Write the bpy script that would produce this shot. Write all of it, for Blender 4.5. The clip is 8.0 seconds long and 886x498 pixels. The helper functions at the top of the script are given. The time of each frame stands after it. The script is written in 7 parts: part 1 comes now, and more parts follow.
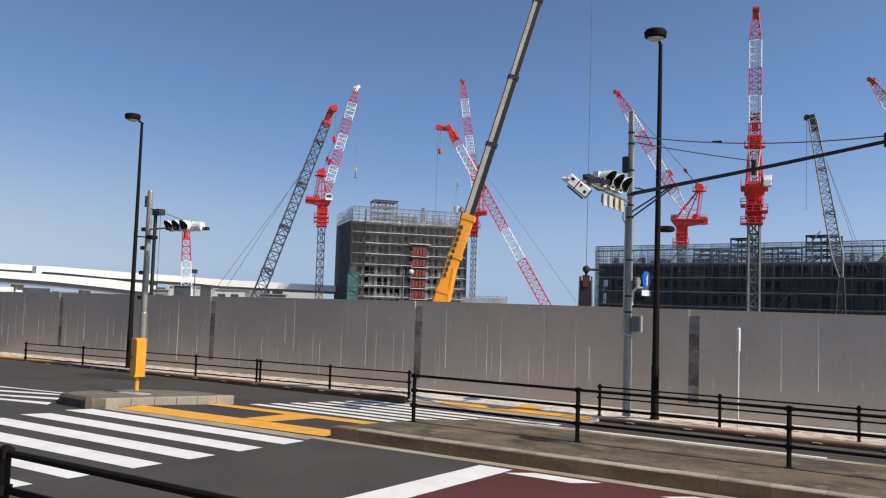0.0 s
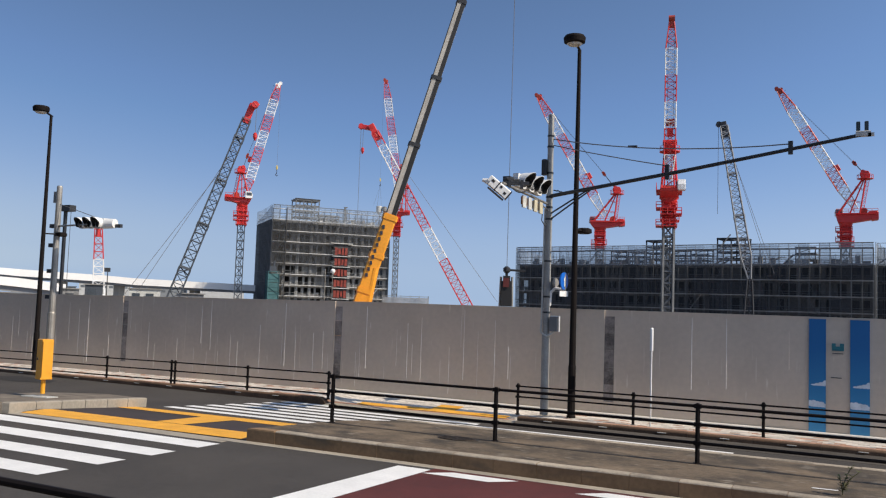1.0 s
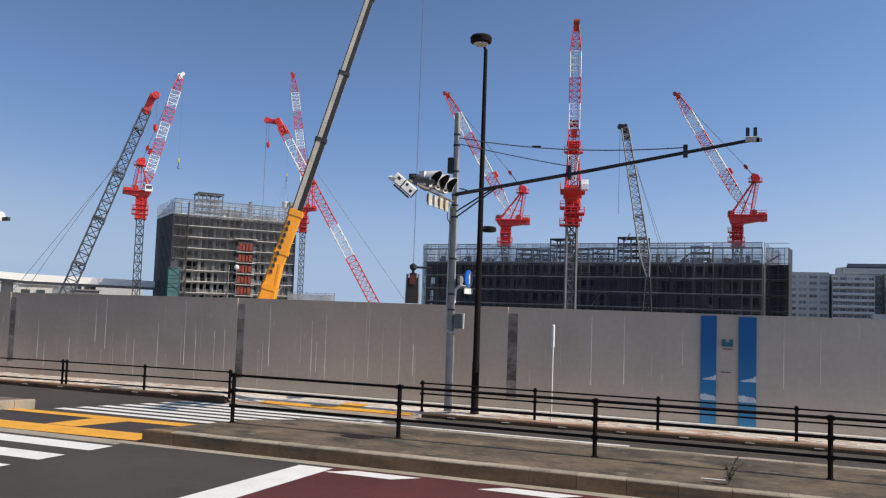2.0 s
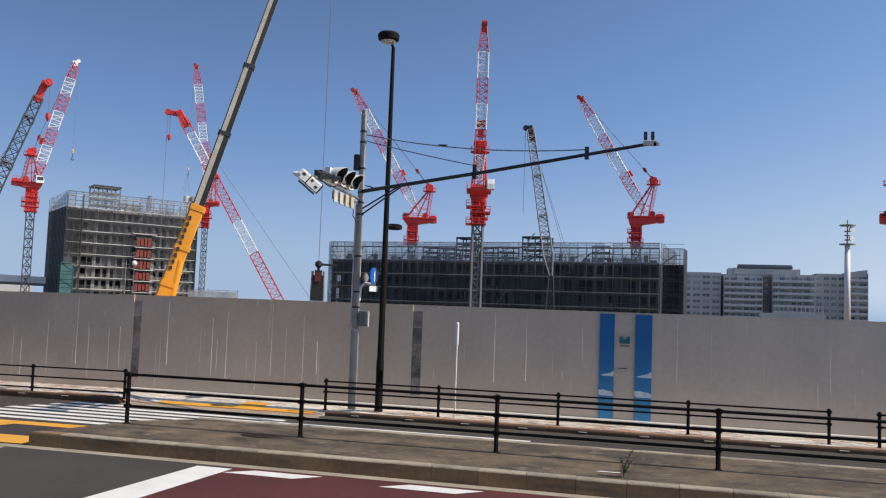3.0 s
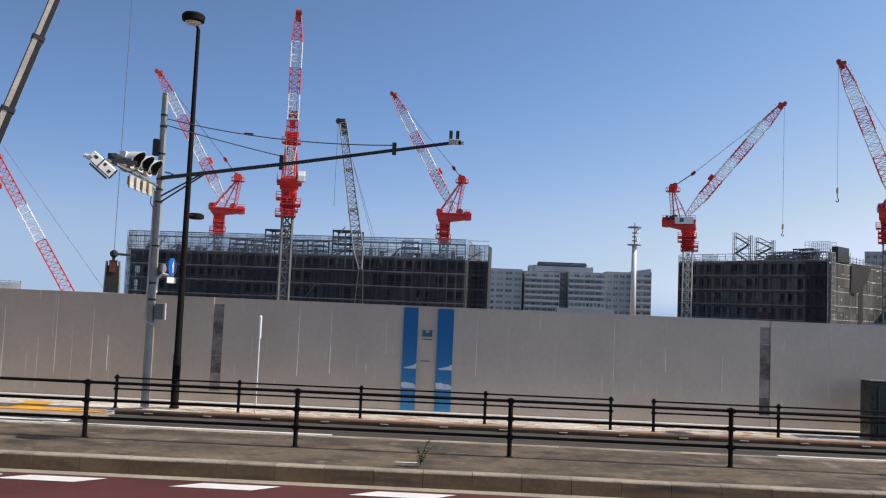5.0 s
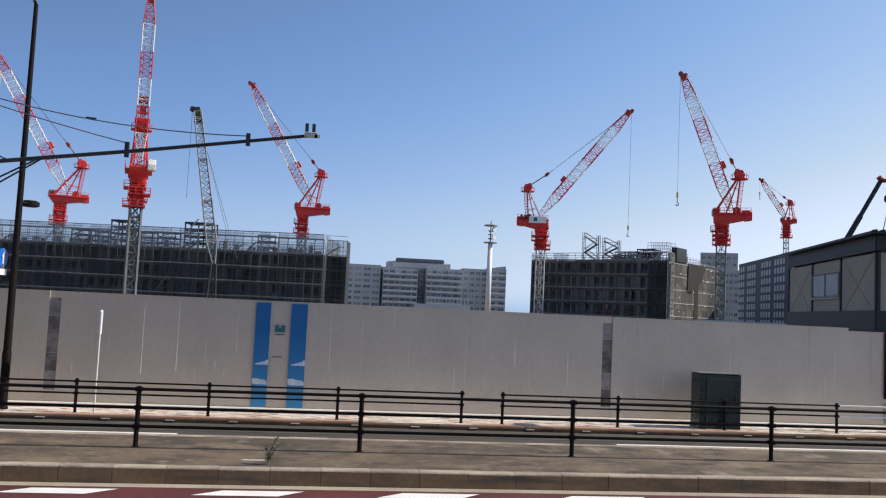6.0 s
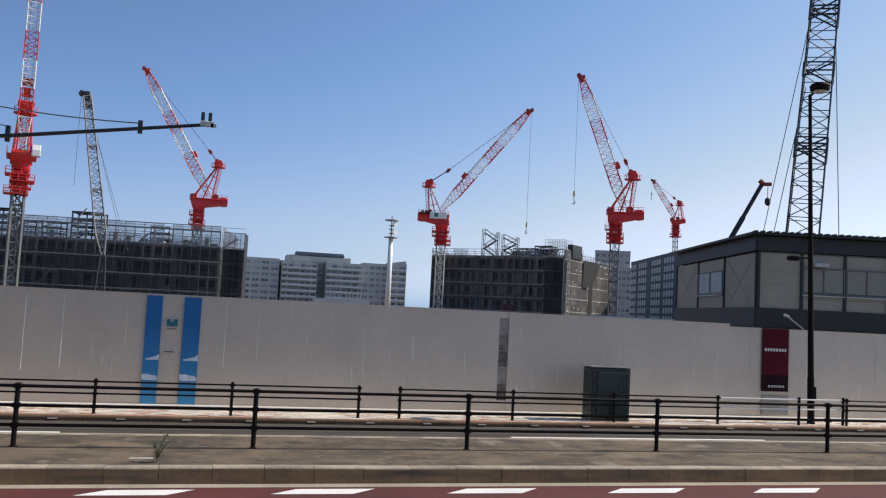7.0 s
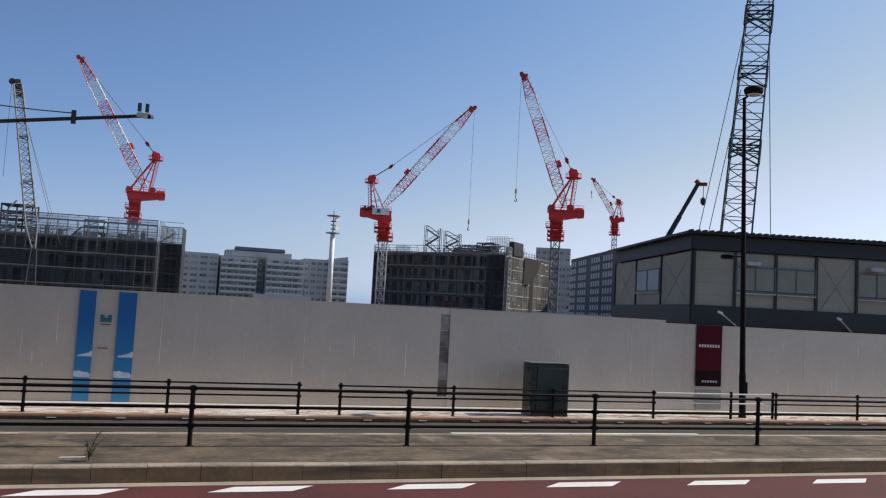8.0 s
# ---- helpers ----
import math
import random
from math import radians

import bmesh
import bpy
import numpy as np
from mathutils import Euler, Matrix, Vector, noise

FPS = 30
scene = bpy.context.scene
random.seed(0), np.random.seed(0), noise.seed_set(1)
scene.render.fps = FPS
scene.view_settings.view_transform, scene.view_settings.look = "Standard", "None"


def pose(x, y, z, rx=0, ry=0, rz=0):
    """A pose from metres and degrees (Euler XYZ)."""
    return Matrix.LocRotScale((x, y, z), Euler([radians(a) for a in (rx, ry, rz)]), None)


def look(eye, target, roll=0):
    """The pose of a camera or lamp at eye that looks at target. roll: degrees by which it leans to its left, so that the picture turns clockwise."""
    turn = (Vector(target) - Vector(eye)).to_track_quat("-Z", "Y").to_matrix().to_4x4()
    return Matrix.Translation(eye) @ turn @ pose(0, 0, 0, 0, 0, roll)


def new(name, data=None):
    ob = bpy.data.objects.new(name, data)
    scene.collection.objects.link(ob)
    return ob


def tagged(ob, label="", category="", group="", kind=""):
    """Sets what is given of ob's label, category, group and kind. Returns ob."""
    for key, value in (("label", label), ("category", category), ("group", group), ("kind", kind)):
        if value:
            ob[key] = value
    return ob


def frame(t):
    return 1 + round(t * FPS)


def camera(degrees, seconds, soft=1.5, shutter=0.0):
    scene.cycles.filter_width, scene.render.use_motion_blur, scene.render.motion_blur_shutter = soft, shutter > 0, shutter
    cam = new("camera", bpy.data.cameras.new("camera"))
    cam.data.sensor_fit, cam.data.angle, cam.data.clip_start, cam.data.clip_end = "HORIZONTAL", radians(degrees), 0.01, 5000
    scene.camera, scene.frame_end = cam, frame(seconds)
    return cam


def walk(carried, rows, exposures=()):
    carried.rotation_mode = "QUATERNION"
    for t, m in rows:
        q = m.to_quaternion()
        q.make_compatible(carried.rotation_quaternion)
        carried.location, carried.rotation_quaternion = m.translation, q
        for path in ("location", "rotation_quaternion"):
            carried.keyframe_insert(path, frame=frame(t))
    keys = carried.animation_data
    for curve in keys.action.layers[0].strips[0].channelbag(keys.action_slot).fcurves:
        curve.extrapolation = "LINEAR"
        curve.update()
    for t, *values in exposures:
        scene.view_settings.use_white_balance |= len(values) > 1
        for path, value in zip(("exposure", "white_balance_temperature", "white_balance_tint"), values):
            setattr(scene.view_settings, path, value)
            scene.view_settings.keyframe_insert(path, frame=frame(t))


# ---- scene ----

# ---------------------------------------------------------------- camera
PATH = [
    (0, look((-0.137, -0.024, 2.169), (-10.789, 16.853, 3.467), 1.88)),
    (0.5, look((-0.116, -0.030, 2.168), (-10.192, 17.196, 3.499), 1.91)),
    (1, look((-0.105, -0.010, 2.178), (-9.154, 17.774, 3.535), 1.96)),
    (1.5, look((-0.095, 0.001, 2.182), (-8.037, 18.306, 3.548), 1.96)),
    (1.7, look((-0.081, 0.006, 2.188), (-7.654, 18.467, 3.549), 1.96)),
    (2.8, look((-0.056, 0.008, 2.187), (-5.467, 19.212, 3.568), 2.08)),
    (3, look((-0.043, 0.009, 2.184), (-4.964, 19.344, 3.572), 2.11)),
    (3.5, look((-0.030, 0.017, 2.185), (-3.736, 19.620, 3.588), 2.22)),
    (4, look((-0.005, 0.014, 2.183), (-2.721, 19.779, 3.585), 2.30)),
    (4.2, look((0.001, 0.011, 2.179), (-2.350, 19.823, 3.583), 2.32)),
    (5.3, look((0.071, 0.019, 2.179), (0.561, 19.961, 3.619), 2.49)),
    (5.5, look((0.084, 0.017, 2.179), (1.309, 19.926, 3.631), 2.53)),
    (6, look((0.125, 0.007, 2.174), (2.977, 19.748, 3.644), 2.67)),
    (6.5, look((0.145, 0.010, 2.175), (4.306, 19.517, 3.642), 2.85)),
    (7, look((0.150, -0.007, 2.173), (5.315, 19.260, 3.636), 2.95)),
    (7.5, look((0.159, 0.009, 2.171), (6.084, 19.056, 3.625), 3.02)),
    (8, look((0.157, -0.008, 2.169), (6.638, 18.857, 3.618), 3.10)),
]
cam = camera(55.57, 8.0, soft=1.2)
walk(cam, PATH, exposures=((0, -0.15), (1.5, -0.16), (3.5, -0.17), (5.5, -0.03), (6.5, 0.0), (8, -0.25)))

# ---------------------------------------------------------------- sky and sun
SUN_AZ, SUN_EL = radians(90.3), radians(40.5)
world = bpy.data.worlds.new("sky")
world.use_nodes = True
scene.world = world
wn = world.node_tree.nodes
sky = wn.new("ShaderNodeTexSky")
sky.sky_type = "NISHITA"
sky.sun_disc = False
sky.sun_elevation, sky.sun_rotation = SUN_EL, SUN_AZ
sky.air_density, sky.dust_density, sky.ozone_density = 1.0, 0.72, 2.0
wl = world.node_tree.links
split, join = wn.new("ShaderNodeSeparateColor"), wn.new("ShaderNodeCombineColor")
wl.new(sky.outputs[0], split.inputs[0])


def sky_math(kind, a, b):
    n = wn.new("ShaderNodeMath")
    n.operation = kind
    for k, v in enumerate((a, b)):
        if isinstance(v, float):
            n.inputs[k].default_value = v
        else:
            wl.new(v, n.inputs[k])
    return n.outputs[0]


# a clear blue spring sky: deep blue where it is dark, paler where haze brightens it
G = split.outputs[1]
warm = sky_math("DIVIDE", split.outputs[0], sky_math("MULTIPLY", G, 0.84))
G = sky_math("MULTIPLY", G, sky_math("POWER", sky_math("MAXIMUM", warm, 1.0), 0.7))  # haze keeps the sky bright down to the horizon
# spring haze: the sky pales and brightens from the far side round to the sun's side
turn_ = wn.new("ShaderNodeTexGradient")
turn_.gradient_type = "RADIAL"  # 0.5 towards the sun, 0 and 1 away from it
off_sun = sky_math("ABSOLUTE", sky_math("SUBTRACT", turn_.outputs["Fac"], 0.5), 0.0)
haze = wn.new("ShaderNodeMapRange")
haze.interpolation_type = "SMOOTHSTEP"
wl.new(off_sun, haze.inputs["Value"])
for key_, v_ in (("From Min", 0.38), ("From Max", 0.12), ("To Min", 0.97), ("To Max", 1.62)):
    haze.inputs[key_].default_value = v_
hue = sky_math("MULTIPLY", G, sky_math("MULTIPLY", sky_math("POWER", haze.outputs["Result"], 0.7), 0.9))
# milky band over the horizon
aim = wn.new("ShaderNodeTexCoord")
rise = wn.new("ShaderNodeSeparateXYZ")
wl.new(aim.outputs["Generated"], rise.inputs[0])
low = sky_math("SUBTRACT", 1.0, sky_math("MINIMUM", sky_math("DIVIDE", sky_math("MAXIMUM", rise.outputs[2], 0.0), 0.16), 1.0))
low = sky_math("POWER", low, 2.0)
hue = sky_math("ADD", hue, sky_math("MULTIPLY", low, sky_math("MAXIMUM", sky_math("SUBTRACT", 5.6, hue), 0.0)))
blue = sky_math("SUBTRACT", 2.60, sky_math("MULTIPLY", hue, 0.2226))
blue = sky_math("MAXIMUM", sky_math("MINIMUM", blue, 1.95), 1.25)
red = sky_math("ADD", sky_math("MULTIPLY", hue, 0.0848), 0.272)
red = sky_math("MAXIMUM", sky_math("MINIMUM", red, 0.85), 0.55)
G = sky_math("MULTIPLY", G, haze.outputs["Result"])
G = sky_math("ADD", G, sky_math("MULTIPLY", low, sky_math("MAXIMUM", sky_math("SUBTRACT", 6.2, G), 0.0)))
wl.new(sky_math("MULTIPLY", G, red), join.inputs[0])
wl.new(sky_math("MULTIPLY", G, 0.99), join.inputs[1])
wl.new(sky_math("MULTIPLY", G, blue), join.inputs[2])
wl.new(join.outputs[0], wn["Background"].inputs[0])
wn["Background"].inputs[1].default_value = 0.092
sun = new("sun", bpy.data.lights.new("sun", "SUN"))
sun.data.energy, sun.data.angle, sun.data.color = 5.0, radians(0.53), (1.0, 0.88, 0.72)
sun_way = Vector((math.sin(SUN_AZ) * math.cos(SUN_EL), math.cos(SUN_AZ) * math.cos(SUN_EL), math.sin(SUN_EL)))
sun.matrix_world = look(sun_way * 100, (0, 0, 0))


# ---------------------------------------------------------------- materials
def mat(name, col, rough=0.6, metal=0.0, var=0.12, scale=1.0, bump=0.0, bscale=60.0, rand=0.0, stretch=None, alpha=1.0, spec=0.5):
    """Paint, metal, stone: a base colour with two sizes of unevenness, a fine relief, and a shift from piece to piece."""
    m = bpy.data.materials.new(name)
    m.use_nodes = True
    nt = m.node_tree
    N, L = nt.nodes, nt.links
    b = N["Principled BSDF"]
    b.inputs["Roughness"].default_value, b.inputs["Metallic"].default_value = rough, metal
    b.inputs["Specular IOR Level"].default_value = spec
    pos = N.new("ShaderNodeNewGeometry").outputs["Position"]
    if stretch:
        vm = N.new("ShaderNodeVectorMath")
        vm.operation = "MULTIPLY"
        L.new(pos, vm.inputs[0])
        vm.inputs[1].default_value = stretch
        pos = vm.outputs[0]
    fac = None
    for k, (s, w) in enumerate(((scale, 0.6), (scale * 11, 0.4))):
        n = N.new("ShaderNodeTexNoise")
        n.inputs["Scale"].default_value, n.inputs["Detail"].default_value = s, 5
        L.new(pos, n.inputs["Vector"])
        ma = N.new("ShaderNodeMath")
        ma.operation = "MULTIPLY_ADD"
        L.new(n.outputs["Fac"], ma.inputs[0])
        ma.inputs[1].default_value = w
        if fac is None:
            ma.inputs[2].default_value = 0
        else:
            L.new(fac, ma.inputs[2])
        fac = ma.outputs[0]
    if rand:
        info = N.new("ShaderNodeObjectInfo")
        geo = N.new("ShaderNodeNewGeometry")
        ad = N.new("ShaderNodeMath")
        ad.operation = "ADD"
        L.new(info.outputs["Random"], ad.inputs[0])
        L.new(geo.outputs["Random Per Island"], ad.inputs[1])
        fr = N.new("ShaderNodeMath")
        fr.operation = "FRACT"
        L.new(ad.outputs[0], fr.inputs[0])
        ma = N.new("ShaderNodeMath")
        ma.operation = "MULTIPLY_ADD"
        L.new(fr.outputs[0], ma.inputs[0])
        ma.inputs[1].default_value = rand * 0.56
        L.new(fac, ma.inputs[2])
        sb = N.new("ShaderNodeMath")
        sb.operation = "SUBTRACT"
        L.new(ma.outputs[0], sb.inputs[0])
        sb.inputs[1].default_value = rand * 0.28
        fac = sb.outputs[0]
    mr = N.new("ShaderNodeMapRange")
    mr.inputs["From Min"].default_value, mr.inputs["From Max"].default_value = 0.36, 0.64
    mr.clamp = False
    L.new(fac, mr.inputs["Value"])
    mr.inputs["To Min"].default_value, mr.inputs["To Max"].default_value = 1 - var, 1 + var
    mx = N.new("ShaderNodeVectorMath")
    mx.operation = "SCALE"
    mx.inputs[0].default_value = col
    L.new(mr.outputs["Result"], mx.inputs["Scale"])
    L.new(mx.outputs[0], b.inputs["Base Color"])
    ro = N.new("ShaderNodeMath")
    ro.operation = "MULTIPLY_ADD"
    L.new(fac, ro.inputs[0])
    ro.inputs[1].default_value, ro.inputs[2].default_value = 0.2, rough - 0.1
    L.new(ro.outputs[0], b.inputs["Roughness"])
    if bump:
        n = N.new("ShaderNodeTexNoise")
        n.inputs["Scale"].default_value, n.inputs["Detail"].default_value = bscale, 4
        L.new(pos, n.inputs["Vector"])
        bp = N.new("ShaderNodeBump")
        bp.inputs["Strength"].default_value, bp.inputs["Distance"].default_value = bump, 0.02
        L.new(n.outputs["Fac"], bp.inputs["Height"])
        L.new(bp.outputs[0], b.inputs["Normal"])
    if alpha < 1:
        b.inputs["Alpha"].default_value = alpha
    return m


ASPHALT = mat("asphalt", (0.060, 0.052, 0.045), 0.85, var=0.20, scale=0.7, bump=0.5, bscale=90)
SITE = mat("site_earth", (0.20, 0.17, 0.13), 0.95, var=0.3, scale=0.2, bump=0.3, bscale=4)
RED_ROAD = mat("red_road_coating", (0.096, 0.020, 0.017), 0.85, var=0.25, scale=0.8, bump=0.4, bscale=90)
PAINT_W = mat("white_road_paint", (0.82, 0.81, 0.78), 0.7, var=0.08, scale=2.5, bump=0.2, bscale=70)
PAINT_Y = mat("yellow_tactile_paint", (0.82, 0.40, 0.045), 0.7, var=0.14, scale=3, bump=0.3, bscale=50)
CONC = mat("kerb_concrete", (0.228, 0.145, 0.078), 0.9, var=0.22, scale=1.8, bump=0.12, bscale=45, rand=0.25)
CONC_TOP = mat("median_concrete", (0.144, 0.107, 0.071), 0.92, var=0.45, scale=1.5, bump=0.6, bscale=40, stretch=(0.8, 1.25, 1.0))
# Worn kerb tops; the sun on them is put into this paler tone too.
CONC_W = mat("worn_sunlit_kerb_top", (0.35, 0.295, 0.225), 0.9, var=0.3, scale=2.2, bump=0.4, bscale=45, rand=0.4)
GUTTER = mat("gutter_concrete", (0.36, 0.315, 0.25), 0.9, var=0.2, scale=1.5, bump=0.3, bscale=50)
PALE_C = mat("fresh_pale_concrete", (0.66, 0.63, 0.57), 0.85, var=0.12, scale=1.2, bump=0.15, bscale=50)
GUTTER_D = mat("dusty_edge_asphalt", (0.075, 0.064, 0.053), 0.9, var=0.25, scale=1.5, bump=0.3, bscale=50)
TILE = mat("pavement_tile", (0.66, 0.60, 0.53), 0.85, var=0.22, scale=1.4, bump=0.2, bscale=40, rand=0.5)
TILE_RED = mat("red_pavement_tile", (0.44, 0.25, 0.17), 0.85, var=0.22, scale=2, bump=0.2, bscale=40, rand=0.4)
PANEL = mat("grey_steel_panel", (0.60, 0.515, 0.422), 0.5, metal=0.30, var=0.075, scale=0.8, rand=0.07)


def scuffed(m, col, stretch, lo, hi):
    """Adds scuffs, streaks or stains of another colour to a surface."""
    nt = m.node_tree
    N, L = nt.nodes, nt.links
    b = N["Principled BSDF"]
    old = b.inputs["Base Color"].links[0].from_socket
    geo = N.new("ShaderNodeNewGeometry")
    last = old
    for st, l, h in ((stretch, lo, hi), ((stretch[0] * 0.45, 1.0, stretch[2] * 1.7), lo + 0.015, hi + 0.02)):
        vm = N.new("ShaderNodeVectorMath")
        vm.operation = "MULTIPLY"
        L.new(geo.outputs["Position"], vm.inputs[0])
        vm.inputs[1].default_value = st
        n = N.new("ShaderNodeTexNoise")
        n.inputs["Scale"].default_value, n.inputs["Detail"].default_value = 1.0, 3
        L.new(vm.outputs[0], n.inputs["Vector"])
        mr = N.new("ShaderNodeMapRange")
        mr.inputs["From Min"].default_value, mr.inputs["From Max"].default_value = l, h
        L.new(n.outputs["Fac"], mr.inputs["Value"])
        mx = N.new("ShaderNodeMix")
        mx.data_type = "RGBA"
        L.new(mr.outputs["Result"], mx.inputs["Factor"])
        L.new(last, mx.inputs[6])
        mx.inputs[7].default_value = (*col, 1)
        last = mx.outputs[2]
    L.new(last, b.inputs["Base Color"])


scuffed(CONC_TOP, (0.055, 0.044, 0.032), (1.8, 2.6, 1.0), 0.50, 0.68)
scuffed(CONC_TOP, (0.27, 0.23, 0.18), (4.0, 11.0, 1.0), 0.62, 0.76)
scuffed(CONC, (0.11, 0.088, 0.065), (1.3, 3.0, 5.0), 0.55, 0.72)
SEAM = mat("bare_steel_seam", (0.80, 0.71, 0.60), 0.5, metal=0.25, var=0.2, scale=2.5)
SEAM_B = mat("bright_sheet_edge", (0.70, 0.67, 0.63), 0.5, metal=0.1, var=0.2, scale=2.5)
scuffed(PANEL, (0.80, 0.74, 0.66), (17.0, 1.0, 0.6), 0.655, 0.74)
BROWN = mat("dark_brown_paint", (0.0115, 0.0088, 0.0082), 0.68, var=0.2, scale=6, spec=0.12)
STEEL = mat("galvanised_steel", (0.30, 0.285, 0.26), 0.5, metal=0.45, var=0.18, scale=3)
DARK = mat("dark_metal", (0.035, 0.036, 0.04), 0.5, metal=0.3, var=0.2, scale=5)
BLACK = mat("black_visor", (0.012, 0.012, 0.013), 0.6, var=0.2, scale=8)
WHITE = mat("white_enamel", (0.78, 0.78, 0.76), 0.4, var=0.06, scale=4)
YELLOW = mat("amber_yellow_paint", (0.72, 0.33, 0.02), 0.45, var=0.10, scale=3)
PALE_Y = mat("pale_yellow_paint", (0.62, 0.50, 0.16), 0.5, var=0.15, scale=2)
ORANGE = mat("crane_orange_paint", (0.82, 0.34, 0.025), 0.4, var=0.12, scale=0.8)
LATT = mat("pale_steel_grey_paint", (0.24, 0.25, 0.265), 0.5, var=0.2, scale=0.5)
BOOM = mat("boom_taupe_grey", (0.44, 0.41, 0.36), 0.45, metal=0.1, var=0.2, scale=0.8)
RED = mat("crane_red", (0.60, 0.032, 0.03), 0.45, var=0.15, scale=0.6)
CWHITE = mat("crane_white", (0.82, 0.82, 0.81), 0.5, var=0.12, scale=0.6)
MASTG = mat("crane_mast_grey", (0.14, 0.145, 0.15), 0.5, metal=0.3, var=0.2, scale=0.6)
CRAWL = mat("dark_blue_grey_paint", (0.05, 0.06, 0.075), 0.5, var=0.25, scale=0.5)
ARM = mat("dark_grey_arm_paint", (0.036, 0.037, 0.039), 0.5, metal=0.2, var=0.2, scale=3)
ROPE = mat("wire_rope", (0.10, 0.10, 0.11), 0.6, var=0.1, scale=1)
FRAME = mat("raw_concrete_frame", (0.165, 0.16, 0.153), 0.9, var=0.3, scale=0.12)
# The shade inside the frames is put into this near-black concrete.
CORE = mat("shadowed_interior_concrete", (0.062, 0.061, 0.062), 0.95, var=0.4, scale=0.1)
SLAB = mat("slab_edge_concrete", (0.30, 0.30, 0.295), 0.9, var=0.25, scale=0.2)
INFILL = mat("pale_infill_panel", (0.19, 0.19, 0.187), 0.9, var=0.45, scale=0.35)
DECK_L = mat("pale_scaffold_deck", (0.62, 0.62, 0.61), 0.8, var=0.25, scale=0.2)
SCAF = mat("scaffold_tube", (0.20, 0.21, 0.22), 0.5, metal=0.4, var=0.25, scale=0.3)
NET = mat("scaffold_netting", (0.25, 0.285, 0.33), 0.9, var=0.35, scale=0.3, alpha=0.46)
NET_G = mat("grey_mesh_netting", (0.38, 0.39, 0.40), 0.9, var=0.3, scale=0.4, alpha=0.55)
NET_2 = mat("thin_pale_netting", (0.27, 0.31, 0.36), 0.9, var=0.35, scale=0.3, alpha=0.28)
NET_D2 = mat("densest_dark_netting", (0.034, 0.037, 0.043), 0.9, var=0.4, scale=0.2, alpha=0.70)
NET_D = mat("dense_dark_netting", (0.037, 0.040, 0.045), 0.9, var=0.4, scale=0.2, alpha=0.48)
NET_M = mat("medium_dark_netting", (0.040, 0.043, 0.047), 0.9, var=0.35, scale=0.2, alpha=0.36)
NET_W = mat("brown_grey_netting", (0.105, 0.097, 0.090), 0.9, var=0.35, scale=0.2, alpha=0.34)
NET_T = mat("thin_dark_netting", (0.04, 0.044, 0.05), 0.9, var=0.3, scale=0.15, alpha=0.2)
NET_E = mat("dark_end_sheeting", (0.022, 0.026, 0.031), 0.9, var=0.3, scale=0.2, alpha=0.95)
NET_B = mat("brown_grey_sheeting", (0.062, 0.059, 0.058), 0.9, var=0.3, scale=0.15)
NET_B2 = mat("faded_brown_sheeting", (0.095, 0.090, 0.087), 0.9, var=0.4, scale=0.5)
TARP_SHADE = mat("black_tarp_and_gap_shade", (0.010, 0.011, 0.013), 0.8, var=0.3, scale=0.6)
REDH = mat("dull_red_hoist_mesh", (0.20, 0.028, 0.018), 0.7, var=0.45, scale=1.2)
REDP = mat("red_site_hoist", (0.34, 0.04, 0.022), 0.6, var=0.25, scale=0.3)
TEALP = mat("teal_netting", (0.05, 0.14, 0.15), 0.8, var=0.25, scale=0.3)
BRIDGE = mat("white_bridge_parapet", (0.86, 0.85, 0.83), 0.6, var=0.04, scale=0.05)
BRIDGE_D = mat("bridge_girder", (0.22, 0.23, 0.25), 0.7, var=0.15, scale=0.05)
APT = mat("pale_grey_facade", (0.43, 0.44, 0.44), 0.85, var=0.10, scale=0.08)
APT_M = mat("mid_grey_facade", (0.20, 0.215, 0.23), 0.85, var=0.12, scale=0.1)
PALE_B = mat("pale_balcony_paint", (0.50, 0.515, 0.52), 0.8, var=0.08, scale=0.3)
ROOF_D = mat("blue_grey_roofing", (0.10, 0.125, 0.16), 0.6, var=0.15, scale=0.2)
WINDOW_F = mat("hazy_window_glass", (0.19, 0.21, 0.23), 0.25, var=0.4, scale=0.4, rand=0.6)
APT_D = mat("dark_grey_facade", (0.14, 0.145, 0.155), 0.85, var=0.12, scale=0.08)
WINDOW = mat("far_window_glass", (0.05, 0.06, 0.07), 0.15, var=0.3, scale=0.4)
WINDOW_L = mat("pale_window_surround", (0.62, 0.63, 0.64), 0.6, var=0.1, scale=0.3)
OFF_W = mat("office_wall_panel", (0.37, 0.335, 0.265), 0.7, var=0.10, scale=0.6, bump=0.15, bscale=20)
OFF_D = mat("office_dark_trim", (0.026, 0.027, 0.029), 0.5, metal=0.2, var=0.2, scale=0.8)
GREEN = mat("dark_green_enamel", (0.018, 0.032, 0.028), 0.28, var=0.25, scale=2)
GREEN_L = mat("paler_green_enamel", (0.045, 0.062, 0.056), 0.35, var=0.2, scale=3)
BLUE = mat("blue_sky_print", (0.008, 0.125, 0.32), 0.45, var=0.12, scale=1.2)


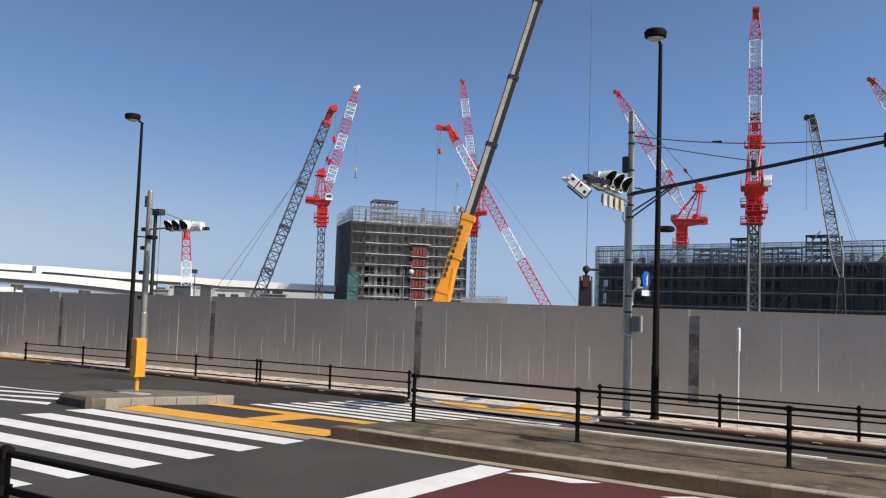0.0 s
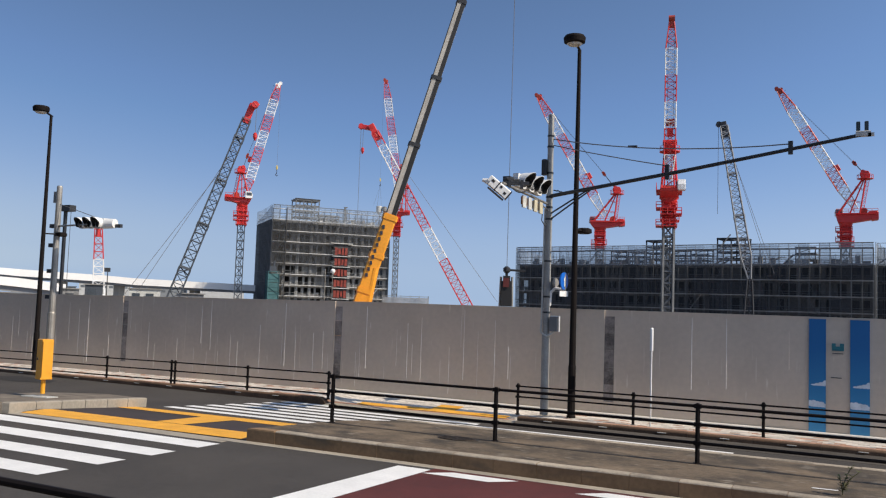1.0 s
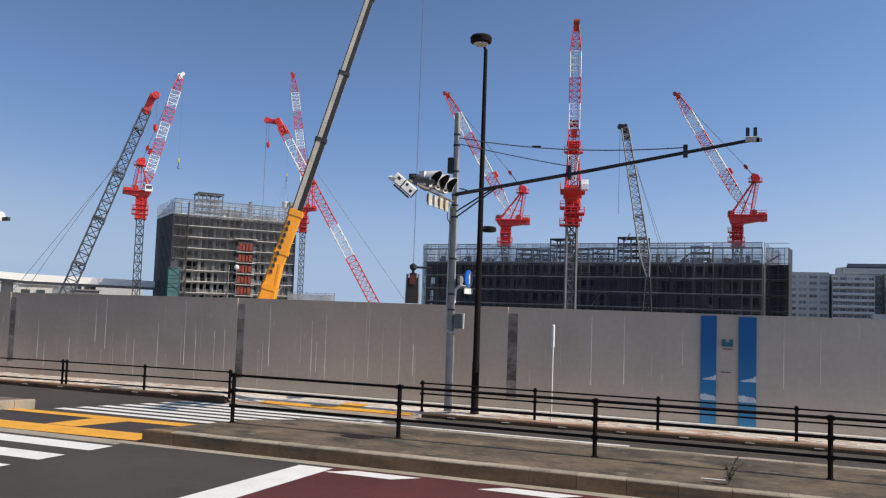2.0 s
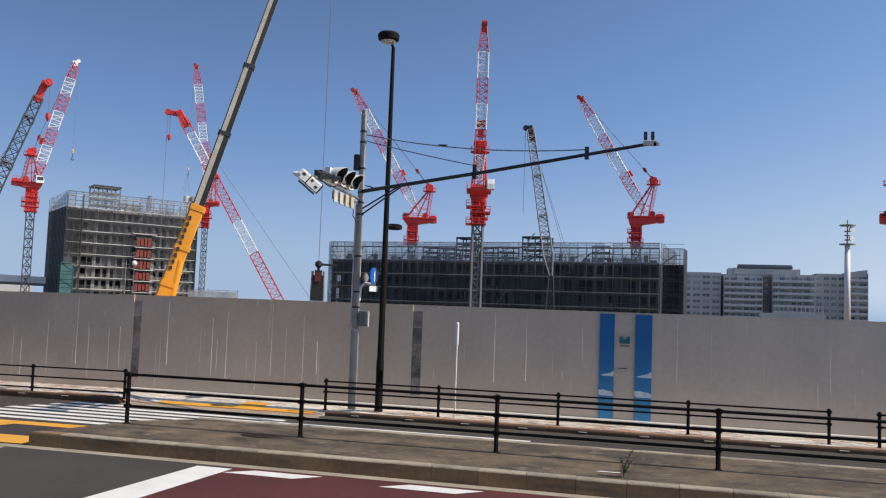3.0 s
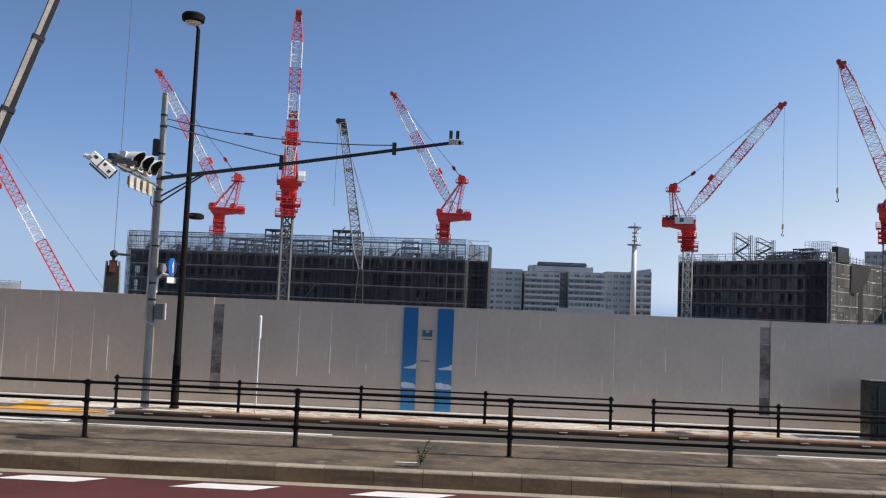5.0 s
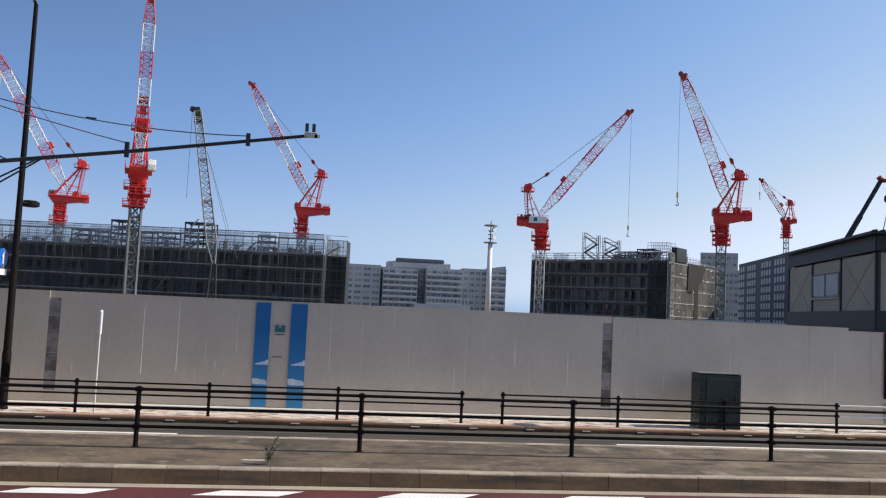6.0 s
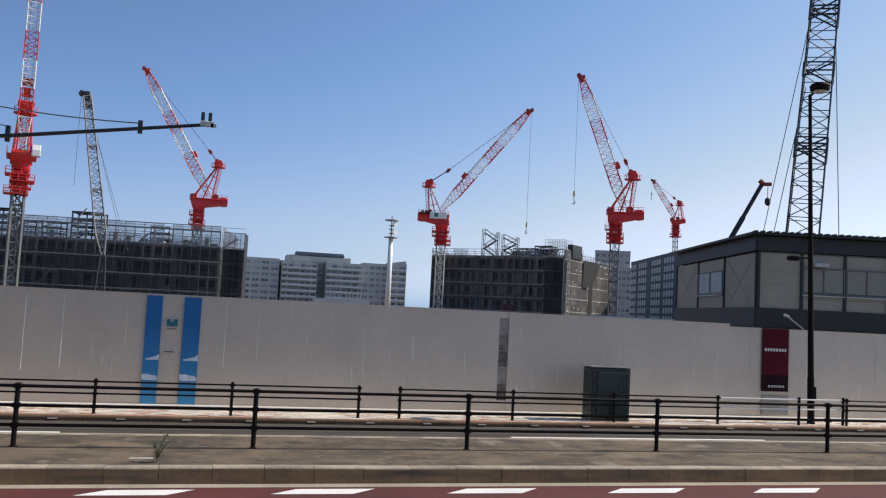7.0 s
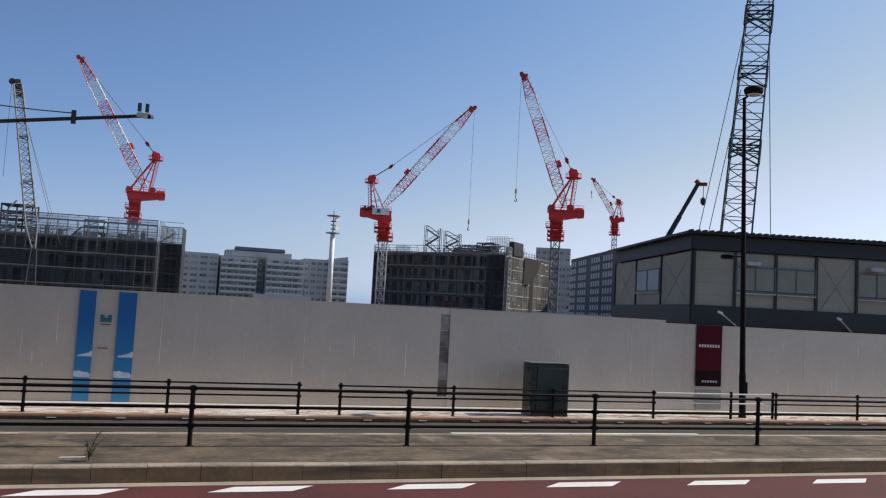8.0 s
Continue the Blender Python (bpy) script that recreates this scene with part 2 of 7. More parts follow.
def fade(m, low, high, z0, z1):
    """A printed colour that pales from z1 down to z0."""
    N, L = m.node_tree.nodes, m.node_tree.links
    sp_ = N.new("ShaderNodeSeparateXYZ")
    L.new(N.new("ShaderNodeNewGeometry").outputs["Position"], sp_.inputs[0])
    mr = N.new("ShaderNodeMapRange")
    mr.inputs["From Min"].default_value, mr.inputs["From Max"].default_value = z0, z1
    L.new(sp_.outputs["Z"], mr.inputs["Value"])
    mx = N.new("ShaderNodeMix")
    mx.data_type = "RGBA"
    L.new(mr.outputs["Result"], mx.inputs["Factor"])
    mx.inputs[6].default_value, mx.inputs[7].default_value = (*low, 1), (*high, 1)
    L.new(mx.outputs[2], N["Principled BSDF"].inputs["Base Color"])


fade(BLUE, (0.045, 0.26, 0.49), (0.004, 0.125, 0.36), -0.1, 1.6)
CLOUD = mat("pale_cloud_print", (0.58, 0.66, 0.74), 0.5, var=0.2, scale=9)
MAROON = mat("maroon_print", (0.085, 0.003, 0.012), 0.7, var=0.1, scale=1, spec=0.15)
INK_D = mat("black_print", (0.016, 0.004, 0.007), 0.7, var=0.1, scale=2, spec=0.12)
INK = mat("dark_ink", (0.03, 0.035, 0.05), 0.5, var=0.1, scale=3)
TEAL = mat("teal_ink", (0.02, 0.16, 0.20), 0.5, var=0.1, scale=3)
SIGNB = mat("sign_blue", (0.01, 0.13, 0.55), 0.35, var=0.05, scale=3)
GREYW = mat("weathered_white", (0.50, 0.50, 0.47), 0.6, var=0.2, scale=3)
LEAF = mat("weed_leaf", (0.085, 0.085, 0.032), 0.7, var=0.3, scale=20)
LENSM = mat("lamp_diffuser", (0.55, 0.54, 0.50), 0.3, var=0.05, scale=5)
RUST_IRON = mat("rusty_cover_iron", (0.050, 0.034, 0.022), 0.8, var=0.4, scale=6, bump=0.5, bscale=30)
IRON = mat("manhole_iron", (0.05, 0.042, 0.036), 0.7, metal=0.4, var=0.3, scale=8)
PLAST = mat("smoked_clear_panel", (0.27, 0.24, 0.22), 0.2, var=0.42, scale=4.5, alpha=0.94, rand=0.5)


# ---------------------------------------------------------------- mesh helpers
def box(bm, c, s, rz=0.0, m=None, bevel=0.0):
    """A box of size s round c, turned by rz degrees; bevel cuts its four top edges."""
    hx, hy, hz = s[0] / 2, s[1] / 2, s[2] / 2
    t = Matrix.Translation(c) @ Matrix.Rotation(radians(rz), 4, "Z") if m is None else m @ Matrix.Translation(c)
    if bevel:
        ring = [(-hx, -hy, -hz, 0), (hx, -hy, -hz, 0), (hx, hy, -hz, 0), (-hx, hy, -hz, 0)]
        lv = [[bm.verts.new(t @ Vector((sx * hx, sy * hy, -hz))) for sx, sy in ((-1, -1), (1, -1), (1, 1), (-1, 1))],
              [bm.verts.new(t @ Vector((sx * hx, sy * hy, hz - bevel))) for sx, sy in ((-1, -1), (1, -1), (1, 1), (-1, 1))],
              [bm.verts.new(t @ Vector((sx * (hx - bevel), sy * (hy - bevel), hz))) for sx, sy in ((-1, -1), (1, -1), (1, 1), (-1, 1))]]
        for a, b in ((0, 1), (1, 2)):
            for i in range(4):
                j = (i + 1) % 4
                bm.faces.new((lv[a][i], lv[a][j], lv[b][j], lv[b][i]))
        bm.faces.new(lv[2])
        bm.faces.new(lv[0][::-1])
        return
    v = [bm.verts.new(t @ Vector((x, y, z))) for z in (-hz, hz) for x, y in ((-hx, -hy), (hx, -hy), (hx, hy), (-hx, hy))]
    for f in ((3, 2, 1, 0), (4, 5, 6, 7), (0, 1, 5, 4), (1, 2, 6, 5), (2, 3, 7, 6), (3, 0, 4, 7)):
        bm.faces.new([v[i] for i in f])


def tube(bm, a, b, r0, r1=None, n=6, caps=True):
    a, b = Vector(a), Vector(b)
    r1 = r0 if r1 is None else r1
    d = (b - a).normalized()
    u = d.orthogonal().normalized()
    w = d.cross(u)
    rings = []
    for p, r in ((a, r0), (b, r1)):
        rings.append([bm.verts.new(p + r * (math.cos(2 * math.pi * (i + 0.5) / n) * u + math.sin(2 * math.pi * (i + 0.5) / n) * w)) for i in range(n)])
    for i in range(n):
        j = (i + 1) % n
        bm.faces.new((rings[0][i], rings[0][j], rings[1][j], rings[1][i]))
    if caps:
        bm.faces.new(rings[0][::-1])
        bm.faces.new(rings[1])


def lathe(bm, base, profile, n=20):
    """Turns a profile of (radius, height) about the upright axis through base."""
    base = Vector(base)
    rings = [[bm.verts.new(base + Vector((r * math.cos(2 * math.pi * i / n), r * math.sin(2 * math.pi * i / n), z))) for i in range(n)] for r, z in profile]
    for a, b in zip(rings, rings[1:]):
        for i in range(n):
            j = (i + 1) % n
            bm.faces.new((a[i], a[j], b[j], b[i]))
    bm.faces.new(rings[0][::-1])
    bm.faces.new(rings[-1])


def prism(bm, poly, z0, z1, m=None, bevel=0.0):
    """An upright prism over a polygon given anticlockwise."""
    m = m or Matrix()
    cx, cy = sum(p[0] for p in poly) / len(poly), sum(p[1] for p in poly) / len(poly)
    rings = [[bm.verts.new(m @ Vector((x, y, z0))) for x, y in poly], [bm.verts.new(m @ Vector((x, y, z1 - bevel))) for x, y in poly]]
    if bevel:
        rings.append([bm.verts.new(m @ Vector((x + (cx - x) * bevel / max(0.01, math.hypot(cx - x, cy - y)), y + (cy - y) * bevel / max(0.01, math.hypot(cx - x, cy - y)), z1))) for x, y in poly])
    k = len(poly)
    for a, b in zip(rings, rings[1:]):
        for i in range(k):
            bm.faces.new((a[i], a[(i + 1) % k], b[(i + 1) % k], b[i]))
    bm.faces.new(rings[-1])
    bm.faces.new(rings[0][::-1])


def sheet(bm, pts):
    bm.faces.new([bm.verts.new(p) for p in pts])


def truss(bm, p0, p1, w0, w1, n, r, side=None, rb=None, tri=False):
    """A square lattice from p0 to p1: four chords, rungs and zigzag braces."""
    p0, p1 = Vector(p0), Vector(p1)
    d = (p1 - p0).normalized()
    u = Vector(side).normalized() if side is not None else (Vector((1, 0, 0)) if abs(d.x) < 0.9 else Vector((0, 1, 0)))
    u = (u - u.dot(d) * d).normalized()
    v = d.cross(u)
    rb = rb or r * 0.6
    lv = []
    for i in range(n + 1):
        t = i / n
        w = (w0 + (w1 - w0) * t) / 2
        c = p0.lerp(p1, t)
        lv.append([c + w * (a * u + b * v) for a, b in ((-1, -1), (1, -1), (1, 1), (-1, 1))])
    for k in range(4):
        tube(bm, lv[0][k], lv[-1][k], r, n=4, caps=False)
    for i in range(n):
        for k in range(4):
            j = (k + 1) % 4
            a, b = (k, j) if (i + k) % 2 else (j, k)
            tube(bm, lv[i][a], lv[i + 1][b], rb, n=3, caps=False)
            tube(bm, lv[i + 1][k], lv[i + 1][j], rb, n=3, caps=False)


def finish(name, bm, material, parent=None, label="", smooth=False):
    bmesh.ops.recalc_face_normals(bm, faces=bm.faces[:])
    me = bpy.data.meshes.new(name)
    if smooth:
        for f in bm.faces:
            f.smooth = True
    bm.to_mesh(me)
    bm.free()
    me.materials.append(material)
    ob = new(name, me)
    if parent is not None:
        ob.parent = parent
    if label:
        ob["label"] = label
    return ob


def part(name, build, material, parent, label="", smooth=False):
    """One mesh under a thing or a part; build fills the bmesh."""
    bm = bmesh.new()
    build(bm)
    return finish(name, bm, material, parent, label, smooth)


def thing(name, at, label, category, group="", kind="", rz=0.0):
    e = new(name)
    e.empty_display_size = 0.2
    e.matrix_world = pose(*at, 0, 0, rz)
    return tagged(e, label, category, group, kind)


def solid(name, build, material, label="", category="", group="", kind="", at=(0, 0, 0), rz=0.0, smooth=False):
    bm = bmesh.new()
    build(bm)
    ob = finish(name, bm, material, None, "", smooth)
    ob.matrix_world = pose(*at, 0, 0, rz)
    return tagged(ob, label, category, group, kind)


def clone(src, name, parent, m):
    """A repeat of a piece on the same mesh."""
    ob = new(name, src.data)
    ob.parent = parent
    ob.matrix_local = m
    return ob


def boxed(bm, c, d, side, s):
    """A box of size s (along d, along side, up) round c."""
    d = d.normalized()
    u = (side - side.dot(d) * d).normalized()
    v = d.cross(u)
    m = Matrix.Identity(4)
    for i in range(3):
        m[i][0], m[i][1], m[i][2], m[i][3] = d[i], u[i], v[i], c[i]
    box(bm, (0, 0, 0), s, m=m, bevel=min(s) * 0.12)


# ---------------------------------------------------------------- ground and roads
Z_FAR, Z_WALK, Z_MED = -0.30, -0.15, 0.20
Y_MED0, Y_MED1, Y_RAIL = 10.37, 12.72, 11.73
Y_KERB, Y_HOARD = 17.15, 19.0


def road_z(y):
    return 0.0 if y < 10.8 else (Z_FAR if y > 14 else Z_FAR * (y - 10.8) / 3.2)


def build_ground(bm):
    prof = [(-2500, 0.0), (10.8, 0.0), (14.0, Z_FAR), (17.3, Z_FAR), (40, Z_FAR), (4000, Z_FAR)]
    xs = (-3500, 3500)
    rows = [[bm.verts.new((x, y, z - 0.02)) for x in xs] for y, z in prof]
    for a, b in zip(rows, rows[1:]):
        bm.faces.new((a[0], a[1], b[1], b[0]))


solid("ground", build_ground, SITE, "bare brown earth ground of the building site", "ground", kind="structure")


def build_road(bm):
    ys = (3.85, 7, 10.8, 12, 14.0, 15.5, 17.15)
    xs = [-60 + 6 * i for i in range(21)]
    g = [[bm.verts.new((x, y, road_z(y))) for x in xs] for y in ys]
    for a, b in zip(g, g[1:]):
        for i in range(len(xs) - 1):
            bm.faces.new((a[i], a[i + 1], b[i + 1], b[i]))


solid("road", build_road, ASPHALT, "dark grey asphalt road with two carriageways", "road", kind="structure")


def marking(name, pts, material, label, group="", lift=0.006):
    """A flat painted patch that follows the road's fall."""
    def lay(bm):
        sheet(bm, [(x, y, 0) for x, y in pts])
        for cut in (10.8, 14.0):
            bmesh.ops.bisect_plane(bm, geom=bm.verts[:] + bm.edges[:] + bm.faces[:], plane_co=(0, cut, 0), plane_no=(0, 1, 0))
        for v in bm.verts:
            v.co.z = road_z(v.co.y) + lift
    return solid(name, lay, material, label, "road marking", group, "structure")


marking("red_lane", [(-5.62, 5.2), (60, 5.2), (60, 10.2), (-5.30, 10.2)], RED_ROAD, "dark red coated bus lane beside the median", lift=0.004)
marking("stop_line", [(-6.2, 4.4), (-5.68, 4.4), (-5.30, 10.06), (-5.80, 10.06)], PAINT_W, "wide white stop line across the near carriageway", lift=0.008)
for i in range(13):
    x = -5.3 + 2.07 * i
    d = -0.06 - 0.02 * max(0, x - 2)
    marking("lane_dash", [(x, 9.87 + d), (x + 0.95, 9.86 + d), (x + 1.25, 10.13 + d), (x + 0.32, 10.13 + d)], PAINT_W, "slanted white dash along the red lane", "lane dashes", lift=0.009)
for i in range(6):
    y = 9.92 - 0.85 * i
    marking("crossing_stripe", [(-14.2, y - 0.44), (-8.82 - 0.05 * i, y - 0.44), (-8.80 - 0.05 * i, y), (-14.0, y)], PAINT_W, "white zebra crossing stripe on near asphalt carriageway", "near zebra crossing")
for i in range(7):
    y = 14.25 + 0.42 * i
    marking("crossing_stripe", [(-14.3 + 0.22 * i, y), (-7.5, y), (-7.5, y + 0.22), (-14.2 + 0.22 * i, y + 0.22)], PAINT_W, "white zebra crossing stripe on far asphalt carriageway", "far zebra crossing")
for p in ([(-18.37, 10.69), (-16.52, 11.21), (-16.75, 11.53), (-18.74, 10.91)], [(-17.62, 10.25), (-16.10, 10.79), (-16.31, 11.03), (-18.06, 10.51)],
          [(-16.92, 9.85), (-15.64, 10.27), (-15.95, 10.62), (-17.29, 10.06)], [(-16.32, 9.50), (-15.05, 9.70), (-15.5, 10.12), (-16.66, 9.70)]):
    p = [p[0], p[1], tuple(p[1][k] * 0.4 + p[2][k] * 0.6 for k in (0, 1)), tuple(p[0][k] * 0.4 + p[3][k] * 0.6 for k in (0, 1))]
    marking("hatch_stripe", p, PAINT_W, "white slanted stripe of a hatched road area", "hatched area")
for x0, x1 in ((-7.9, -2.3), (6.1, 12.0), (20, 26)):
    marking("edge_line", [(x0, 16.10), (x1, 16.10), (x1, 16.22), (x0, 16.22)], PAINT_W, "thin white lane line on the far carriageway", "edge lines")

# A cast shadow on the road, painted as a dark patch.
marking("asphalt_patch", [(-23.0, 15.75), (-21.2, 15.6), (-20.2, 15.9), (-20.6, 16.5), (-22.4, 16.7)], mat("shadow_dark_asphalt", (0.026, 0.023, 0.021), 0.9, var=0.3, scale=1.5), "shadow painted as a darker patch on the far carriageway", lift=0.005)


def gutter(bm):
    box(bm, (18.0, 10.27, -0.08), (54.2, 0.19, 0.176))


solid("gutter", gutter, GUTTER, "pale concrete gutter along the median kerb", "gutter", kind="structure")
solid("gutter", lambda bm: box(bm, (-11.5, 10.2, -0.08), (5.2, 0.30, 0.172)), GUTTER, "pale concrete strip across the median opening", "gutter", kind="structure")



def far_gutter(bm, x0, x1):
    """The carriageway's edge, which rises gently to the far kerb's foot."""
    ends = [[bm.verts.new((x, y, z)) for y, z in ((16.56, -0.36), (16.56, -0.296), (17.148, -0.232), (17.148, -0.36))] for x in (x0, x1)]
    bm.faces.new(ends[0])
    bm.faces.new(ends[1])
    for i in range(4):
        bm.faces.new((ends[0][i], ends[0][(i + 1) % 4], ends[1][(i + 1) % 4], ends[1][i]))


solid("gutter", lambda bm: far_gutter(bm, -6.9, 24.0), GUTTER_D, "dusty asphalt edge of the carriageway along the far kerb", "gutter", kind="structure")

# yellow tactile strips in the opening of the median
TACT = [[(-13.75, 10.25), (-8.83, 10.43), (-8.98, 11.23), (-13.85, 10.98)],
        [(-14.45, 13.0), (-9.55, 13.2), (-9.7, 14.02), (-14.65, 13.62)],
        [(-11.35, 11.14), (-10.75, 11.18), (-11.3, 13.14), (-12.1, 13.1)]]
for p in TACT:
    marking("tactile_strip", p, PAINT_Y, "yellow tactile paving strip in the median opening", "tactile strips", lift=0.012)
marking("opening_paving", [(-13.8, 10.40), (-8.8, 10.46), (-9.2, 13.9), (-14.5, 13.6)], mat("dark_brown_asphalt", (0.045, 0.034, 0.033), 0.9, var=0.25, scale=1), "dark brown asphalt between the tactile strips", lift=0.006)


def kerb_block(bm, ln, d, h, c):
    """A kerb stone along x with its two upper long edges cut."""
    prof = [(-d / 2, -h / 2), (d / 2, -h / 2), (d / 2, h / 2 - c), (d / 2 - c, h / 2), (-d / 2 + c * 1.2, h / 2), (-d / 2 + c * 0.6, h / 2 - c * 0.16), (-d / 2 + c * 0.2, h / 2 - c * 0.55), (-d / 2, h / 2 - c * 1.15)]
    e = [[bm.verts.new((x, a, b)) for a, b in prof] for x in (-ln / 2, ln / 2)]
    k = len(prof)
    for i in range(k):
        bm.faces.new((e[0][i], e[0][(i + 1) % k], e[1][(i + 1) % k], e[1][i]))
    bm.faces.new(e[0])
    bm.faces.new(e[1])


def kerb_run(parent, x0, x1, y, z0, z1, depth=0.18, step=0.6, bevel=0.019, stone=None):
    src = None
    n = int((x1 - x0) / step)
    for i in range(n):
        m = pose(x0 + step * (i + 0.5), y + depth / 2 + random.uniform(-0.004, 0.004), (z0 + z1) / 2 + random.uniform(-0.003, 0.003))
        if src is None:
            bm = bmesh.new()
            kerb_block(bm, step - 0.005, depth, z1 - z0, bevel)
            src = finish("kerb_stone", bm, stone or CONC, parent)
            # Upward faces take the paler tone: part wear, part top light in the colour.
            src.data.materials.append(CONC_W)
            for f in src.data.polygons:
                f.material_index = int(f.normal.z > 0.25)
            src.matrix_local = m
        else:
            clone(src, "kerb_stone", parent, m)


STAIN_SHADE = mat("stained_shaded_concrete", (0.085, 0.065, 0.05), 0.9, var=0.3, scale=2.5, bump=0.4, bscale=40)
median = thing("median", (0, 0, 0), "raised concrete median strip with weathered kerb stones", "median", kind="structure")


def median_top(bm):
    poly = [(-8.58, Y_MED0 + 0.17), (46, Y_MED0 + 0.17), (46, Y_MED1), (-7.2, Y_MED1), (-7.55, 12.5), (-8.02, 12.1), (-8.24, 11.6), (-8.42, 11.0)]
    prism(bm, poly, -0.28, Z_MED - 0.004)


part("paving", median_top, CONC_TOP, median)
# Shadow of the rails, laid on as a dark strip along the posts.
part("joint", lambda bm: box(bm, (18.5, Y_RAIL - 0.06, Z_MED - 0.003), (53.2, 0.018, 0.006)), IRON, median, "narrow dark strip painted as the shadow of the rails")


def nose(bm):
    prism(bm, [(-8.67, Y_MED0), (-8.135, Y_MED0), (-8.135, Y_MED0 + 0.18), (-8.59, Y_MED0 + 0.18)], -0.25, Z_MED, bevel=0.022)


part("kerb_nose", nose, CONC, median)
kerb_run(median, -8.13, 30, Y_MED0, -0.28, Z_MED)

# Back row pale all over, with its lit top edge put into the colour.
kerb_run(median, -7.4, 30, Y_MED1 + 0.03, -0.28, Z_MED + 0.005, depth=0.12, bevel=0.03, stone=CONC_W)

island = thing("traffic_island", (-14, 11.3, 0), "concrete nose of the median with a smooth top", "traffic island", kind="structure")
island.matrix_world = pose(-14, 11.3, -0.05, -4.2, 0, 0)


BLOCKER_GREY = mat("sky_blocker_grey", (0.16, 0.155, 0.15), 0.9, var=0.15, scale=0.3)
ISL_T = mat("mottled_island_concrete", (0.175, 0.145, 0.112), 0.92, var=0.4, scale=3.0, bump=0.4, bscale=40)
ISL = mat("pale_tan_concrete", (0.30, 0.265, 0.215), 0.9, var=0.2, scale=1.6, bump=0.4, bscale=40)


def island_body(bm):
    prism(bm, [(0.06, -1.22), (-0.06, -0.6), (-0.60, 2.62), (-1.7, 2.62), (-2.3, 1.5), (-1.75, -0.4), (-1.35, -1.1), (-0.95, -1.3), (-0.12, -1.38)], -0.3, 0.15, bevel=0.05)


part("body", island_body, ISL_T, island, "mottled brown-grey top")
for i in range(6):
    part("kerb_stone", lambda bm, i=i: box(bm, (0.03 - 0.115 * i, -0.93 + 0.655 * i, -0.06), (0.17, 0.645, 0.43), rz=10, bevel=0.02), ISL, island, "pale tan kerb stone")
# Front stones: stains, plus the shade of this side put into the colour.
part("kerb_stone", lambda bm: box(bm, (-0.52, -1.36, -0.06), (0.86, 0.16, 0.42), rz=-5, bevel=0.05), STAIN_SHADE, island, "stained kerb stone, darkened for its shaded side")
part("kerb_stone", lambda bm: box(bm, (-1.20, -1.16, -0.07), (0.62, 0.16, 0.40), rz=-30, bevel=0.05), STAIN_SHADE, island, "stained kerb stone, darkened for its shaded side")
part("kerb_stone", lambda bm: box(bm, (-1.60, -0.66, -0.07), (0.78, 0.16, 0.40), rz=-62, bevel=0.05), STAIN_SHADE, island, "stained kerb stone, darkened for its shaded side")
part("cover_plate", lambda bm: box(bm, (-0.95, 0.25, 0.165), (0.55, 0.4, 0.02), rz=20), GREYW, island, "pale base plate")

# ---------------------------------------------------------------- far pavement
far_walk = thing("pavement", (0, 0, 0), "far pavement of pale and reddish tiles behind a low kerb", "pavement", kind="structure")
K_GAP = (-11.9, -7.05)
part("bed", lambda bm: (box(bm, (-36.75, 18.35, -0.38), (48.5, 2.06, 0.12)), box(bm, (-9.45, 18.35, -0.325), (6.1, 2.06, 0.03)), box(bm, (21.3, 18.35, -0.25), (55.4, 2.06, 0.18))), GUTTER, far_walk)


def fall(x):
    """The pavement sinks gently towards its western end."""
    return 0.007 * max(0.0, -12.0 - x)


def drop(x, y):
    """How far the pavement falls towards the crossing."""
    side = min(1.0, max(0.0, min(x - K_GAP[0] + 0.6, K_GAP[1] + 0.7 - x) / 0.6))
    return 0.118 * side * min(1.0, max(0.0, (18.95 - y) / 1.6)) + fall(x)



def far_kerb():
    src = None
    x = -33.0
    while x < 24:
        if not (K_GAP[0] - 0.3 < x < K_GAP[1] + 0.3):
            m = pose(x, Y_KERB + 0.09, -0.225 - fall(x) + random.uniform(-0.003, 0.003))
            if src is None:
                bm = bmesh.new()
                kerb_block(bm, 0.595, 0.18, 0.17, 0.03)
                src = finish("kerb_stone", bm, mat("dark_kerb_stone", (0.115, 0.068, 0.040), 0.9, var=0.35, scale=2, rand=0.4), far_walk)
                src.matrix_local = m
            else:
                clone(src, "kerb_stone", far_walk, m)
        x += 0.6


far_kerb()


def apron(bm):
    """Dropped kerb: a shallow ramp from the road up to the tiles."""
    ends = [[bm.verts.new((x, y, z)) for y, z in ((17.05, -0.34), (17.05, -0.293), (17.30, -0.27), (17.338, -0.266), (17.338, -0.34))] for x in (-11.9, -6.92)]
    bm.faces.new(ends[0])
    bm.faces.new(ends[1])
    for i in range(5):
        bm.faces.new((ends[0][i], ends[0][(i + 1) % 5], ends[1][(i + 1) % 5], ends[1][i]))


part("dropped_kerb", apron, GUTTER, far_walk, "pale concrete dropped kerb at the crossing")


def kerb_end(bm):
    a = [bm.verts.new(c) for c in ((-12.295, 17.15, -0.31), (-11.905, 17.15, -0.31), (-11.905, 17.15, -0.27), (-11.99, 17.15, -0.19), (-12.09, 17.15, -0.145), (-12.295, 17.15, -0.14))]
    b = [bm.verts.new(v.co + Vector((0, 0.18, 0))) for v in a]
    bm.faces.new(a)
    bm.faces.new(b)
    for i in range(6):
        bm.faces.new((a[i], a[(i + 1) % 6], b[(i + 1) % 6], b[i]))


part("kerb_end", kerb_end, bpy.data.materials["dark_kerb_stone"], far_walk, "rounded dark end of the kerb")

def drain(bm):
    box(bm, (0, -0.008, 0), (0.17, 0.03, 0.010))


x = -30.2
src = None
